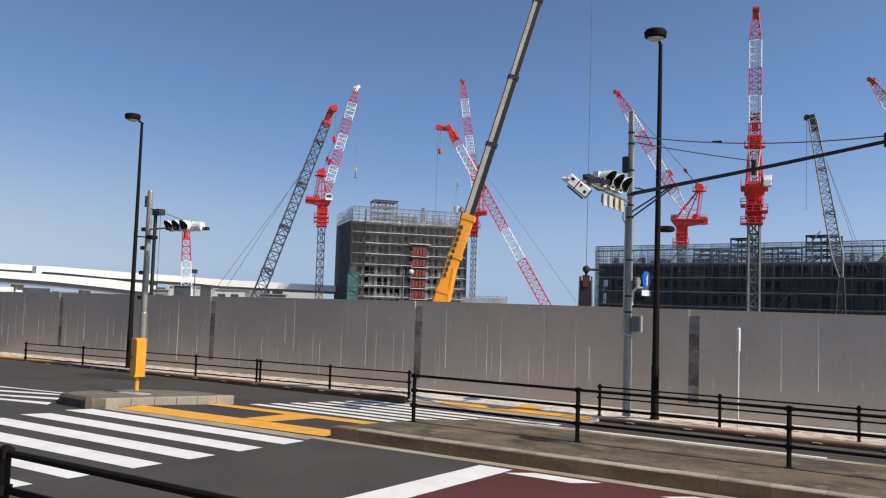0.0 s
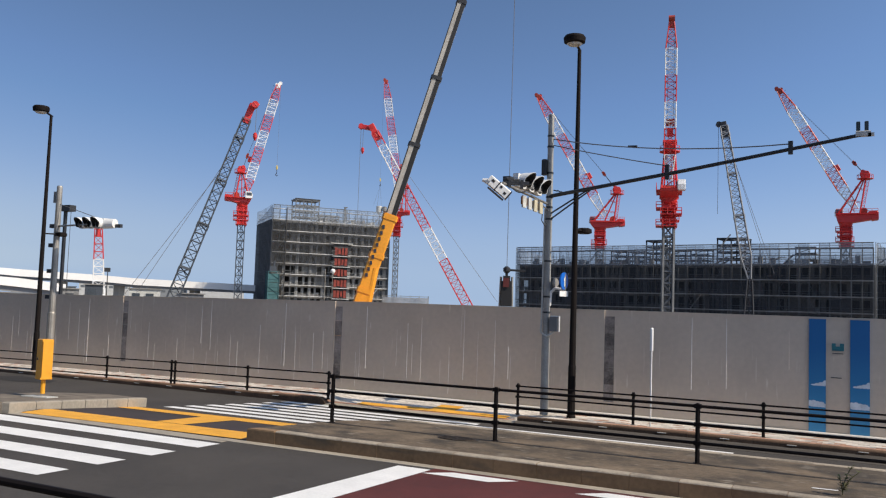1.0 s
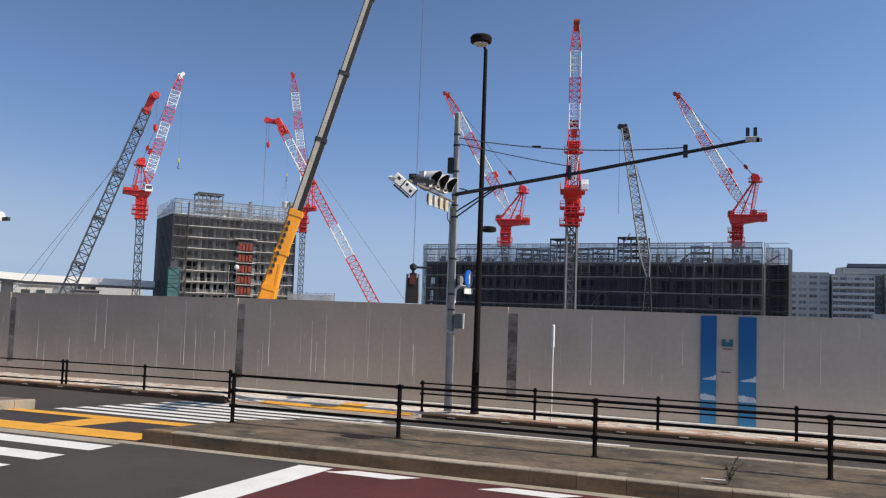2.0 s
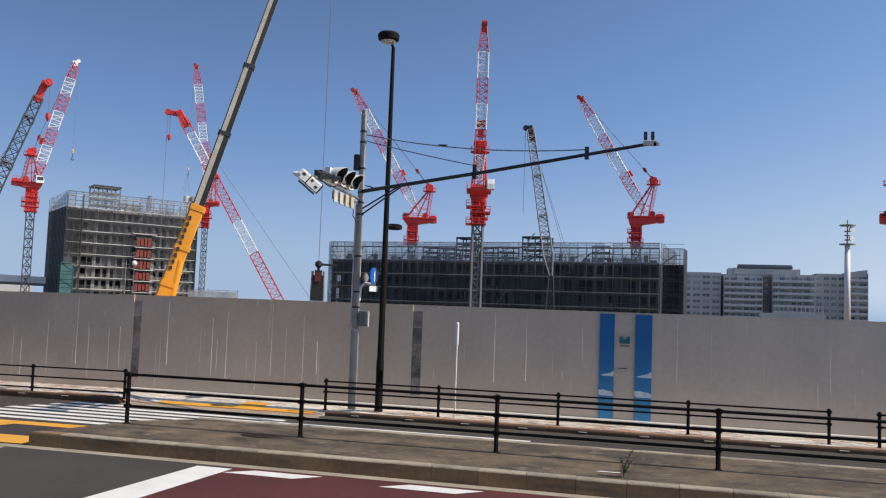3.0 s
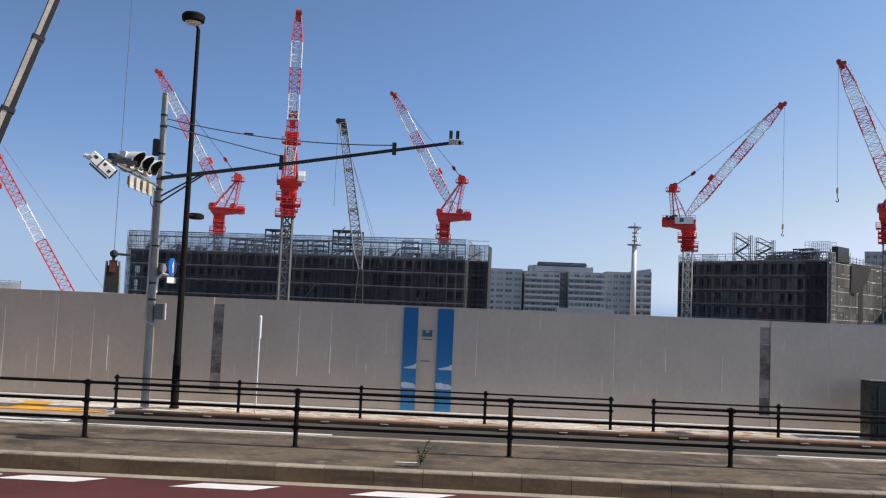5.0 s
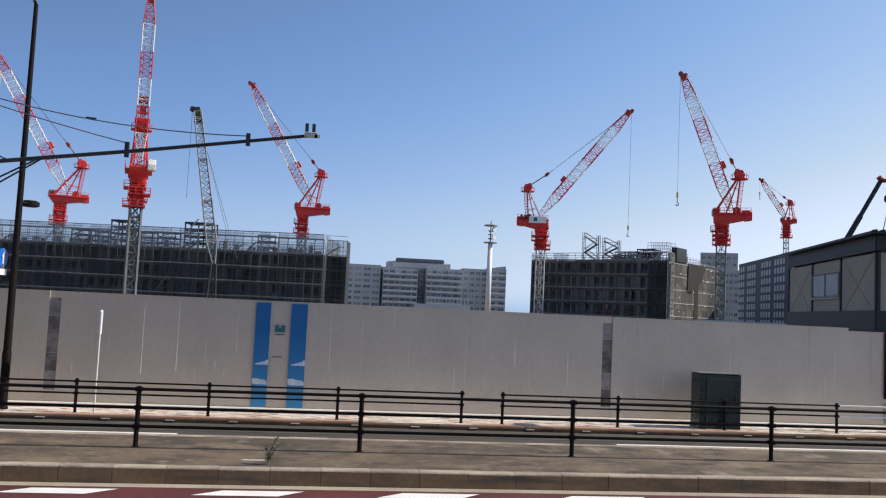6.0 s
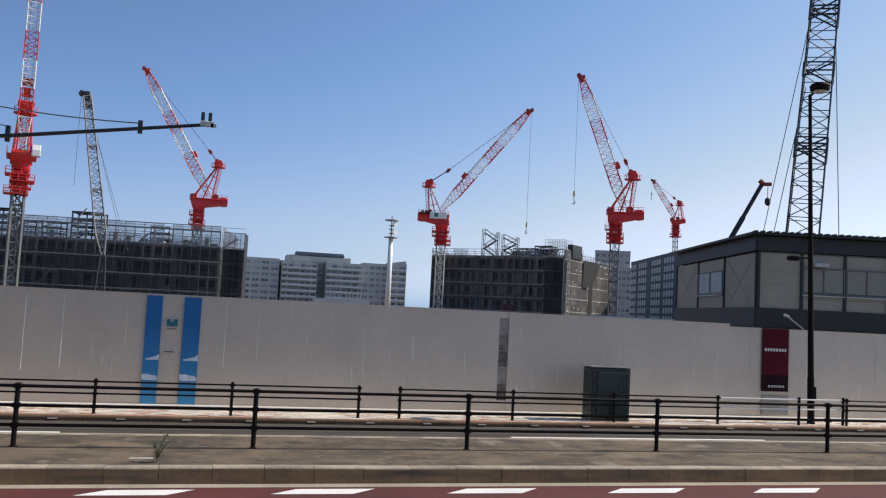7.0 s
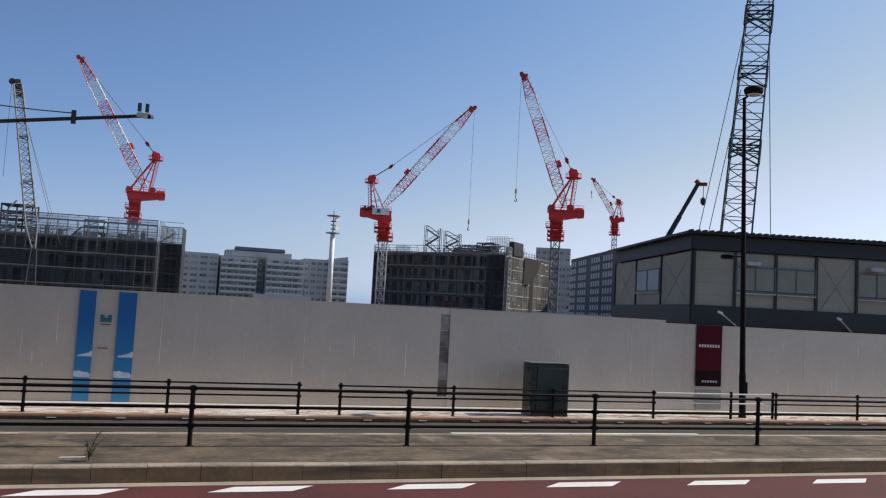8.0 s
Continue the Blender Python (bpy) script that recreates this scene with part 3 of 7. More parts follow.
while x < 22:
    if not (K_GAP[0] - 0.8 < x < K_GAP[1] + 0.5):
        m = pose(x, Y_KERB - 0.008, -0.188 - fall(x))
        if src is None:
            bm = bmesh.new()
            drain(bm)
            src = finish("drain_slot", bm, PALE_C, far_walk, "small pale drain plate")
            src.matrix_local = m
        else:
            clone(src, "drain_slot", far_walk, m)
    x += 1.2


TX, TY = 0.2, 0.1
PATCH = (-1.4, 1.6)


def tile_plan(x0, x1, y0, y1):
    """Every paving tile as (x, y, z, red)."""
    for i in range(int((x1 - x0) / TX)):
        for j in range(int((y1 - y0) / TY)):
            red = (j < 2 and i % 43 > 9) or (j > 1 and random.random() < 0.14 and not -12.5 < x0 + TX * i < -6.6)
            yield x0 + TX * (i + 0.5 * (j % 2)), y0 + TY * j, -0.152 + random.uniform(0, 0.005), red


def tile_solid(x, y, z, g=0.003):
    x1, y1 = x + TX - g, y + TY - g
    return ([(x + g, y + g, z - 0.03), (x1, y + g, z - 0.03), (x1, y1, z - 0.03), (x + g, y1, z - 0.03),
             (x + g, y + g, z), (x1, y + g, z), (x1, y1, z), (x + g, y1, z)],
            [(4, 5, 6, 7), (0, 1, 5, 4), (1, 2, 6, 5), (2, 3, 7, 6), (3, 0, 4, 7)])


random.seed(21)
rest = {False: ([], []), True: ([], [])}
singles = []
for x, y, z, red in tile_plan(-33, 22, Y_KERB + 0.19, 19.2):
    if PATCH[0] < x < PATCH[1]:
        singles.append((x, y, z, red))
        continue
    vv, ff = rest[red]
    k = len(vv)
    tv, tf = tile_solid(x, y, z)
    vv += [(a, b, c - drop(a, b)) for a, b, c in tv]
    ff += [tuple(k + q for q in f) for f in tf]
for red, mt_, lb in ((False, TILE, "pale beige pavement tiles"), (True, TILE_RED, "brick red pavement tiles")):
    me = bpy.data.meshes.new("tiles")
    me.from_pydata(rest[red][0], [], rest[red][1])
    me.materials.append(mt_)
    ob = new("tiles", me)
    ob.parent = far_walk
    tagged(ob, lb, kind="stuff")
    one = bpy.data.meshes.new("tile")
    tv, tf = tile_solid(0, 0, 0)
    one.from_pydata(tv, [], tf)
    one.materials.append(mt_)
    for x, y, z, r in singles:
        if r == red:
            ob = new("tile", one)
            ob.parent = far_walk
            ob.matrix_local = pose(x, y, z)
for p in ([(-11.2, 17.45), (-7.3, 17.45), (-7.3, 17.75), (-11.2, 17.75)], [(-9.3, 17.75), (-8.7, 17.75), (-8.7, 18.3), (-9.3, 18.3)], [(-33, 17.5), (-26.5, 17.5), (-26.5, 17.8), (-33, 17.8)]):
    solid("tactile_paving", lambda bm, p=p: sheet(bm, [(x, y, -0.14 - drop(x, y)) for x, y in p]), PAINT_Y, "yellow tactile paving on the far pavement", "tactile paving", "far tactile paving", "structure")
solid("pavement", lambda bm: box(bm, (0, -8.2, 0.04), (120, 24.1, 0.22)), CONC_TOP, "grey concrete near pavement", "pavement", kind="structure")


# unseen plain blocks, added to cut the skylight on the hoarding's western part
for x, w, h in ((-78, 34, 17.0), (-44, 30, 14.0), (-17, 20, 12.5)):
    solid("house_row", lambda bm: (box(bm, (0, 0, h / 2), (w, 12, h)), box(bm, (0, 0, h + 0.2), (w + 0.4, 12.4, 0.4))), BLOCKER_GREY, "unseen plain grey block added to cut skylight on the hoarding", "building", "houses behind the street", "structure", at=(x, -26, 0))


# ---------------------------------------------------------------- guard rails
def guard_rail(name, xs, y, z, h, rails, r_post, r_rail, label, group, top_r=None, ext=0.0, tilt=0.0):
    g = thing(name, (xs[0], y, z), label, "guard rail", group)
    for x in xs:
        def post(bm, x=x):
            tube(bm, (x - xs[0], 0, -0.02), (x - xs[0], 0, h - 0.04), r_post, n=10)
            lathe(bm, (x - xs[0], 0, h - 0.04), [(r_post * 1.1, 0), (r_post * 1.1, 0.022), (r_post * 0.7, 0.036), (r_post * 0.2, 0.04)], n=10)
            lathe(bm, (x - xs[0], 0, -0.01), [(r_post * 1.7, 0), (r_post * 1.7, 0.014), (r_post * 1.1, 0.02)], n=10)
        p = part("post", post, BROWN, g, smooth=False)
        for k in rails:
            part("clamp", lambda bm, x=x, k=k: box(bm, (x - xs[0], -0.005, k), (0.09, 2.4 * r_post, 2.6 * r_rail)), BROWN, p)
    for i, k in enumerate(rails):
        rr = (top_r or r_rail) if i == 0 else r_rail
        part("rail", lambda bm, k=k, rr=rr: tube(bm, (-ext, 0, k), (xs[-1] - xs[0] + ext, 0, k), rr, n=8), BROWN, g)
    g.matrix_world = pose(xs[0], y, z, 0, tilt, 0)
    return g


guard_rail("guard_rail", [-8.03, -5.1, -2.16, 0.79, 3.80, 6.84, 9.94, 12.95, 15.95, 18.95], Y_RAIL, Z_MED, 0.80, (0.757, 0.513, 0.268), 0.032, 0.022,
           "dark brown three-rail steel pipe fence on the median", "median guard rail")
FAR_H = 0.675
for xs, z, tilt in (([-28.18, -24.95, -22.25, -19.56, -17.09], Z_WALK - 0.16, -0.52), ([-16.96, -14.45, -11.93], Z_WALK - 0.06, -0.4)):
    guard_rail("guard_rail", xs, 17.3, z, FAR_H, (0.612, 0.38, 0.12), 0.031, 0.018, "dark brown three-rail steel pipe fence on the far pavement", "far guard rails", tilt=tilt)
for xs in ([-7.08, -4.5, -1.95, 0.63, 3.22], [4.1, 6.65, 9.1, 11.78], [15.4, 18.05, 20.7, 23.3]):
    guard_rail("guard_rail", xs, 17.62, Z_WALK, FAR_H, (0.612, 0.38, 0.12), 0.031, 0.018,
               "dark brown three-rail steel pipe fence on the far pavement", "far guard rails")
guard_rail("guard_rail", [-6.27 + 3.0 * i for i in range(5)], 3.66, 0.15, 0.86, (0.80, 0.53, 0.26), 0.04, 0.028,
           "dark brown steel pipe fence beside the near pavement", "near guard rail")

wr = thing("gate_barrier", (11.78, 17.62, Z_WALK), "pale galvanised rails with brown posts at the site entrance", "barrier")
for x, y in ((2.24, 0.0), (3.6, 0.1)):
    part("post", lambda bm, x=x, y=y: tube(bm, (x, y, 0), (x, y, FAR_H), 0.035, n=10), BROWN, wr)
for z in (0.612, 0.38, 0.14):
    part("rail", lambda bm, z=z: (tube(bm, (0, 0, z), (2.24, 0, z), 0.018, n=6), tube(bm, (2.24, 0, z), (3.6, 0.1, z), 0.018, n=6)), WHITE, wr)

# ---------------------------------------------------------------- hoarding
hoard = thing("hoarding", (0, 0, 0), "long grey steel panel hoarding round the building site", "hoarding", kind="structure")
STRIPS = (-28.85, -20.8, -12.85, -5.42, 6.85)


def hoard_top(x):
    return 2.20 if -13 < x < 13.1 else (2.13 if x >= 13.1 else 2.20 + (x + 13) * 0.0075)


part("footing", lambda bm: box(bm, (5.0, Y_HOARD - 0.12, Z_WALK + 0.015), (35.8, 0.16, 0.05), bevel=0.012), PALE_C, hoard, "pale concrete footing of the hoarding")
PANEL_SRC = {}
edges = [-36.0]
while edges[-1] < 26:
    x = edges[-1]
    nxt = x + 0.6
    for s in STRIPS:
        if x < s - 0.12 < nxt:
            nxt = s - 0.12
        elif abs(x - (s - 0.12)) < 1e-6:
            nxt = s + 0.12
    edges.append(nxt)
for x0, x1 in zip(edges, edges[1:]):
    xm = (x0 + x1) / 2
    if any(abs(xm - s) < 0.02 for s in STRIPS):
        zt = hoard_top(xm)
        part("panel", lambda bm: (box(bm, (xm, Y_HOARD + 0.02, -0.15 + 0.14), (x1 - x0, 0.03, 0.28)), box(bm, (xm, Y_HOARD + 0.02, zt - 0.05), (x1 - x0 + 0.01, 0.03, 0.15))), PANEL, hoard)
        for k in range(5):
            z0 = 0.13 + (zt - 0.25) / 5 * k
            part("clear_pane", lambda bm: box(bm, (xm, Y_HOARD + 0.026, z0 + (zt - 0.25) / 10), (x1 - x0 + 0.012, 0.012, (zt - 0.25) / 5 - 0.004)), PLAST, hoard, "smoked clear plastic pane")
        continue
    zt = hoard_top(xm)

    def panel(bm, w=x1 - x0):
        h = zt + 0.15
        box(bm, (0, 0, h / 2 - 0.1), (w, 0.03, h + 0.2))
        box(bm, (0, -0.003, h + 0.012), (w, 0.05, 0.024))
    key = (round(x1 - x0, 3), round(zt, 2))
    if key not in PANEL_SRC:
        PANEL_SRC[key] = part("panel", panel, PANEL, hoard)
        ob = PANEL_SRC[key]
    else:
        ob = new("panel", PANEL_SRC[key].data)
        ob.parent = hoard
    ob.matrix_local = pose(xm, Y_HOARD + random.uniform(-0.001, 0.001), Z_WALK, random.uniform(-0.08, 0.08), 0, random.uniform(-0.15, 0.15))


def fold(bm, x, a, b, w):
    """A folded sheet edge that stands a little proud of the panels."""
    tube(bm, (x, Y_HOARD - 0.017, a), (x + random.uniform(-0.004, 0.004), Y_HOARD - 0.017, b), w * 0.9, w * 0.7, n=6)


for x in (-31.2, -27.4, -24.0, -22.4, -17.3, -14.6, -11.95, -10.7, -9.1, -7.9, -3.58, -2.85, 0.43, 1.13, 3.5, 4.65, 5.9, 9.9, 11.95, 12.35, 17.5):
    a, b = random.uniform(0.0, 1.0), hoard_top(x) - random.uniform(0, 0.12)
    if random.random() < 0.4:
        a, b = random.uniform(0.1, 0.6), random.uniform(1.2, 1.8)
    part("seam", lambda bm, x=x, a=a, b=b: fold(bm, x, a, b, random.uniform(0.006, 0.010)), SEAM_B, hoard, "bright bare steel edge")
for k in range(60):
    x = -35.4 + 0.46 * k + random.choice((0, 0, 0.14, -0.2))
    if any(abs(x - s) < 0.2 for s in STRIPS) or random.random() < 0.2:
        continue
    b = random.uniform(0.6, 2.0)
    a = max(0.0, b - random.uniform(0.5, 1.8))
    part("seam", lambda bm, x=x, a=a, b=b: fold(bm, x, a, b, random.uniform(0.004, 0.008)), SEAM_B, hoard, "bright bare steel edge")
for x in (-1.6, 2.2, 2.75, 7.6, 8.3, 8.95, 10.6, 11.2, 13.35, 15.3, 16.1):
    b = random.uniform(0.9, 2.1)
    a = b - random.uniform(0.15, 0.8)
    part("seam", lambda bm, x=x, a=a, b=b: fold(bm, x, a, b, random.uniform(0.003, 0.006)), SEAM, hoard, "bright bare steel edge")


def banner(x0, x1):
    b = solid("banner", lambda bm: box(bm, (0, 0, 0), (x1 - x0, 0.012, 2.30)), BLUE, "vertical blue printed banner with white clouds on the hoarding", "banner", "blue banners", at=((x0 + x1) / 2, Y_HOARD - 0.045, 1.03))
    w = x1 - x0

    def cloud(bm, zc, puffs):
        for k, (px, pz, r, flat) in enumerate(puffs):
            ring = []
            for i in range(14):
                q = 2 * math.pi * i / 14
                ring.append((max(-w / 2, min(w / 2, (px + r * math.cos(q)) * w)), -0.0075 - 0.0003 * k, zc + max(-0.02, (pz + r * flat * math.sin(q)) * w)))
            sheet(bm, ring)
    part("printed_cloud", lambda bm: cloud(bm, -0.20, ((0.40, 0.10, 0.16, 0.9), (0.22, 0.08, 0.17, 0.7), (0.02, 0.05, 0.17, 0.5), (-0.18, 0.02, 0.18, 0.3), (0.46, 0.22, 0.12, 0.9))), CLOUD, b, "pale printed cloud")
    part("printed_cloud", lambda bm: cloud(bm, -0.62, ((-0.42, 0.18, 0.2, 0.8), (-0.2, 0.22, 0.16, 0.9), (0.02, 0.16, 0.18, 0.8), (0.24, 0.14, 0.2, 0.7), (0.44, 0.08, 0.14, 0.6), (-0.1, 0.02, 0.4, 0.25), (0.2, -0.04, 0.36, 0.2))), CLOUD, b, "pale printed cloud")


banner(-1.22, -0.90)
banner(-0.455, -0.10)
logo = thing("sign", (-0.68, Y_HOARD - 0.045, 1.62), "plain emblem with two small dark lettering bars on the hoarding", "sign")
part("emblem", lambda bm: (box(bm, (-0.075, 0, 0), (0.075, 0.008, 0.15)), box(bm, (0.075, 0, 0), (0.075, 0.008, 0.15)), box(bm, (0, 0, -0.03), (0.08, 0.008, 0.09))), TEAL, logo)
part("lettering_bar", lambda bm: box(bm, (0, 0, -0.13), (0.2, 0.008, 0.016)), INK, logo)
part("lettering_bar", lambda bm: box(bm, (-0.03, 0, -0.62), (0.2, 0.008, 0.018)), INK, logo)
mb = thing("banner", (14.32, Y_HOARD - 0.045, 1.34), "maroon printed banner with pale lettering bars", "banner")
part("sheet", lambda bm: box(bm, (0, 0, 0), (0.80, 0.012, 1.62)), MAROON, mb)
part("dark_field", lambda bm: box(bm, (0, -0.004, -0.60), (0.80, 0.012, 0.42)), INK_D, mb, "near-black lower field")
part("lettering_bar", lambda bm: [box(bm, (-0.3 + 0.085 * k, -0.01, 0.26), (0.048, 0.008, 0.075)) for k in range(8)], WHITE, mb, "row of pale letter bars")
part("lettering_bar", lambda bm: [box(bm, (-0.18 + 0.085 * k, -0.01, -0.68), (0.055, 0.012, 0.055)) for k in range(6)], GREYW, mb, "row of small pale bars")
solid("panel_patch", lambda bm: box(bm, (0, 0, 0), (0.8, 0.012, 0.5)), STEEL, "shiny reflective panel below the maroon banner", "panel", at=(14.34, Y_HOARD - 0.04, 0.18))

# ---------------------------------------------------------------- street furniture
def street_lamp(x, y, label, h=8.10, lean=0.0):
    s = thing("street_lamp", (x, y, Z_WALK), label, "street lamp", "street lamps")
    part("pole", lambda bm: lathe(bm, (0, 0, 0), [(0.10, 0), (0.10, 0.04), (0.085, 0.06), (0.085, 1.1), (0.075, 1.15), (0.042, h)], n=12), BROWN, s, smooth=False)
    part("hatch", lambda bm: box(bm, (0.05, -0.06, 0.75), (0.09, 0.05, 0.32)), BROWN, s)
    arm = part("arm", lambda bm: tube(bm, (0, 0.05, h - 0.02), (0, -0.36, h + 0.12), 0.03, n=8), BROWN, s)
    hd = part("head", lambda bm: lathe(bm, (0, -0.36, h + 0.03), [(0.17, 0), (0.23, 0.03), (0.245, 0.13), (0.21, 0.18), (0.08, 0.2)], n=24), BROWN, s, smooth=False)
    part("diffuser", lambda bm: lathe(bm, (0, -0.36, h - 0.005), [(0.13, 0), (0.17, 0.035)], n=24), LENSM, hd)
    la = part("side_arm", lambda bm: tube(bm, (0, 0, 4.12), (0, 0.45, 4.14), 0.022, n=6), BROWN, s)
    part("side_head", lambda bm: lathe(bm, (0, 0.62, 4.08), [(0.13, 0), (0.18, 0.02), (0.18, 0.1), (0.12, 0.13)], n=18), BROWN, s)
    s.matrix_world = pose(x, y, Z_WALK, 0, lean, 0)
    return s


street_lamp(-5.91, 17.82, "tall dark brown street lamp with a round flat head", h=8.17)
street_lamp(14.62, 17.93, "tall dark brown street lamp with a small side lamp", h=8.25, lean=-1.45)
street_lamp(-22.5, 17.2, "tall dark brown street lamp behind the traffic island", h=7.75)


def signal_head(parent, m, label):
    """Three lamps in a row along local x, facing local -y."""
    def body(bm):
        box(bm, (0, 0.05, 0), (1.06, 0.13, 0.28), m=m)
        for k in (-0.35, 0, 0.35):
            tube(bm, m @ Vector((k, 0.02, 0)), m @ Vector((k, -0.06, 0)), 0.16, 0.165, n=18)
            tube(bm, m @ Vector((k, 0.1, 0)), m @ Vector((k, 0.19, 0)), 0.13, 0.07, n=12)
    b = part("signal_body", body, WHITE, parent, label)
    for k in (-0.35, 0, 0.35):
        def visor(bm, r0, r1, k=k):
            n = 20
            rings = [[], [], [], []]
            for i in range(n + 1):
                a = math.pi * (-0.26 + 1.52 * i / n)
                reach = -0.06 - 0.26 * (0.42 + 0.58 * max(0, math.sin(a)))
                for j, (r, y) in enumerate(((r0, -0.05), (r0, reach), (r1, reach), (r1, -0.05))):
                    rings[j].append(bm.verts.new(m @ Vector((k + r * math.cos(a), y, r * math.sin(a)))))
            for p, q in zip(rings, rings[1:]):
                for i in range(n):
                    bm.faces.new((p[i], p[i + 1], q[i + 1], q[i]))
        vs = part("visor", lambda bm: visor(bm, 0.168, 0.160), WHITE, b, "white visor")
        part("visor_lining", lambda bm: visor(bm, 0.1585, 0.152), BLACK, vs, "black inside of the visor")
        part("lens", lambda bm, k=k: tube(bm, m @ Vector((k, -0.055, 0)), m @ Vector((k, -0.075, 0)), 0.128, n=16), BLACK, b)
    return b


POLE = mat("weathered_grey_pole", (0.31, 0.305, 0.285), 0.55, metal=0.2, var=0.2, scale=3)
sp = thing("traffic_signal", (-6.57, 17.92, Z_WALK), "grey steel signal pole with traffic lights, long sensor arm and boxes", "traffic signal")
part("pole", lambda bm: lathe(bm, (0, 0, 0), [(0.092, 0), (0.09, 1.75), (0.078, 1.8), (0.066, 6.70), (0.055, 6.73)], n=24), POLE, sp, smooth=False)
part("pole_cap", lambda bm: lathe(bm, (0, 0, 6.72), [(0.069, 0), (0.069, 0.03), (0.05, 0.05)], n=14), POLE, sp)
TIP = Vector((6.32, -1.87, 5.53))
ROOT = Vector((0.05, -0.05, 4.89))


def long_arm(bm):
    mid = ROOT.lerp(TIP, 0.5) - Vector((0, 0, 0.02))
    tube(bm, ROOT, mid, 0.044, 0.038, n=8)
    tube(bm, mid, TIP, 0.038, 0.032, n=8)


arm = part("sensor_arm", long_arm, ARM, sp, "long thin steel arm over the carriageway")
for t, l in ((0.44, 0.3), (0.818, 0.24)):
    part("bracket", lambda bm, t=t, l=l: box(bm, ROOT.lerp(TIP, t) + Vector((0, 0, 0.02)), (0.08, 0.08, l)), ARM, arm)
sens = part("sensor", lambda bm: (box(bm, TIP + Vector((0.05, 0, 0.02)), (0.24, 0.12, 0.09), bevel=0.01), box(bm, TIP + Vector((0.17, -0.01, 0.0)), (0.1, 0.1, 0.05))), GREYW, arm, "small pale traffic sensor")
for e in (-0.03, 0.10):
    part("sensor_horn", lambda bm: box(bm, TIP + Vector((e, 0, 0.145)), (0.065, 0.08, 0.18), bevel=0.01), mat("dark_teal_plastic", (0.03, 0.045, 0.05), 0.5), sens, "dark upright sensor horn")
for z in (4.55, 4.42):
    part("brace", lambda bm, z=z: tube(bm, (0.05, -0.02, z - 0.05), ROOT.lerp(TIP, 0.16 + 0.1 * (4.55 - z)) , 0.02, n=6), ARM, arm)


def slack(bm, a, b, sag, r):
    """A wire that hangs in a shallow bow."""
    a, b = Vector(a), Vector(b)
    pts = [a.lerp(b, k / 10) - Vector((0, 0, sag * 4 * k / 10 * (1 - k / 10))) for k in range(11)]
    side = (b - a).cross(Vector((0, 0, 1))).normalized()
    up = side.cross(b - a).normalized()
    rings = [[bm.verts.new(p + side * r * math.cos(u) + up * r * math.sin(u)) for u in (0.0, 1.257, 2.513, 3.770, 5.027)] for p in pts]
    for p, q in zip(rings, rings[1:]):
        for k in range(5):
            bm.faces.new((p[k], p[(k + 1) % 5], q[(k + 1) % 5], q[k]))
    bm.faces.new(rings[0])
    bm.faces.new(rings[-1])


part("stay_wire", lambda bm: slack(bm, (0.05, 0, 6.20), ROOT.lerp(TIP, 0.818) + Vector((0, 0, 0.09)), 0.15, 0.012), ROPE, arm)
part("stay_wire", lambda bm: slack(bm, (0.05, 0, 6.06), ROOT.lerp(TIP, 0.44) + Vector((0, 0, 0.15)), 0.02, 0.011), ROPE, arm)
part("wire_clamp", lambda bm: tube(bm, (1.92, -0.53, 5.83), (2.12, -0.59, 5.81), 0.022, n=6), DARK, arm)
part("signal_arm", lambda bm: (tube(bm, (0, 0, 4.70), (-0.16, -2.35, 4.86), 0.028, n=8), tube(bm, (0, 0, 4.55), (-0.05, -1.0, 4.78), 0.018, n=6)), STEEL, sp)
signal_head(sp, pose(-0.06, -1.1, 5.0, 0, 4, 82), "white signal housing with three black visored lamps")
DR, DV = Vector((0.70, 0.33, -0.63)), Vector((-0.41, 0.91, 0.0))
DC = Vector((-0.20, -2.40, 4.74))
dt = part("detector", lambda bm: (boxed(bm, DC, DR, DV, (0.46, 0.22, 0.19)), boxed(bm, DC + Vector((-0.10, -0.04, 0.13)), DR, DV, (0.26, 0.17, 0.13))), WHITE, sp, "white tilted sensor housing beside the signal")
part("hood", lambda bm: tube(bm, DC + Vector((-0.10, -0.04, 0.10)), DC + Vector((-0.33, -0.13, 0.17)), 0.10, 0.03, n=10), WHITE, dt, "pale tapered hood of the sensor")
for off, s_ in ((-DR * 0.06, (0.025, 0.228, 0.2)), (DR * 0.232, (0.018, 0.228, 0.2)), (Vector((-0.08, -0.03, -0.11)), (0.40, 0.17, 0.02))):
    part("housing_trim", lambda bm: boxed(bm, DC + off, DR, DV, s_), DARK, dt, "dark seam of the housing")
for k_, z_, l_ in ((-0.17, 0.03, 0.07), (0.04, 0.04, 0.05), (0.13, -0.03, 0.06)):
    part("lens_slot", lambda bm: boxed(bm, DC - DV * 0.111 + DR * k_ + Vector((0, 0, z_)), DR, DV, (l_, 0.012, 0.05)), BLACK, dt, "dark lens opening")
part("arm_clamp", lambda bm: (boxed(bm, DC + Vector((0.25, 0.30, 0.14)), Vector((0.91, 0.41, 0)), DV, (0.5, 0.08, 0.07)), boxed(bm, DC + Vector((0.12, 0.24, 0.13)), Vector((0.91, 0.41, 0)), DV, (0.06, 0.1, 0.16)), boxed(bm, DC + Vector((0.34, 0.34, 0.12)), Vector((0.91, 0.41, 0)), DV, (0.06, 0.1, 0.18))), DARK, sp, "dark clamps between the housing and the signal")
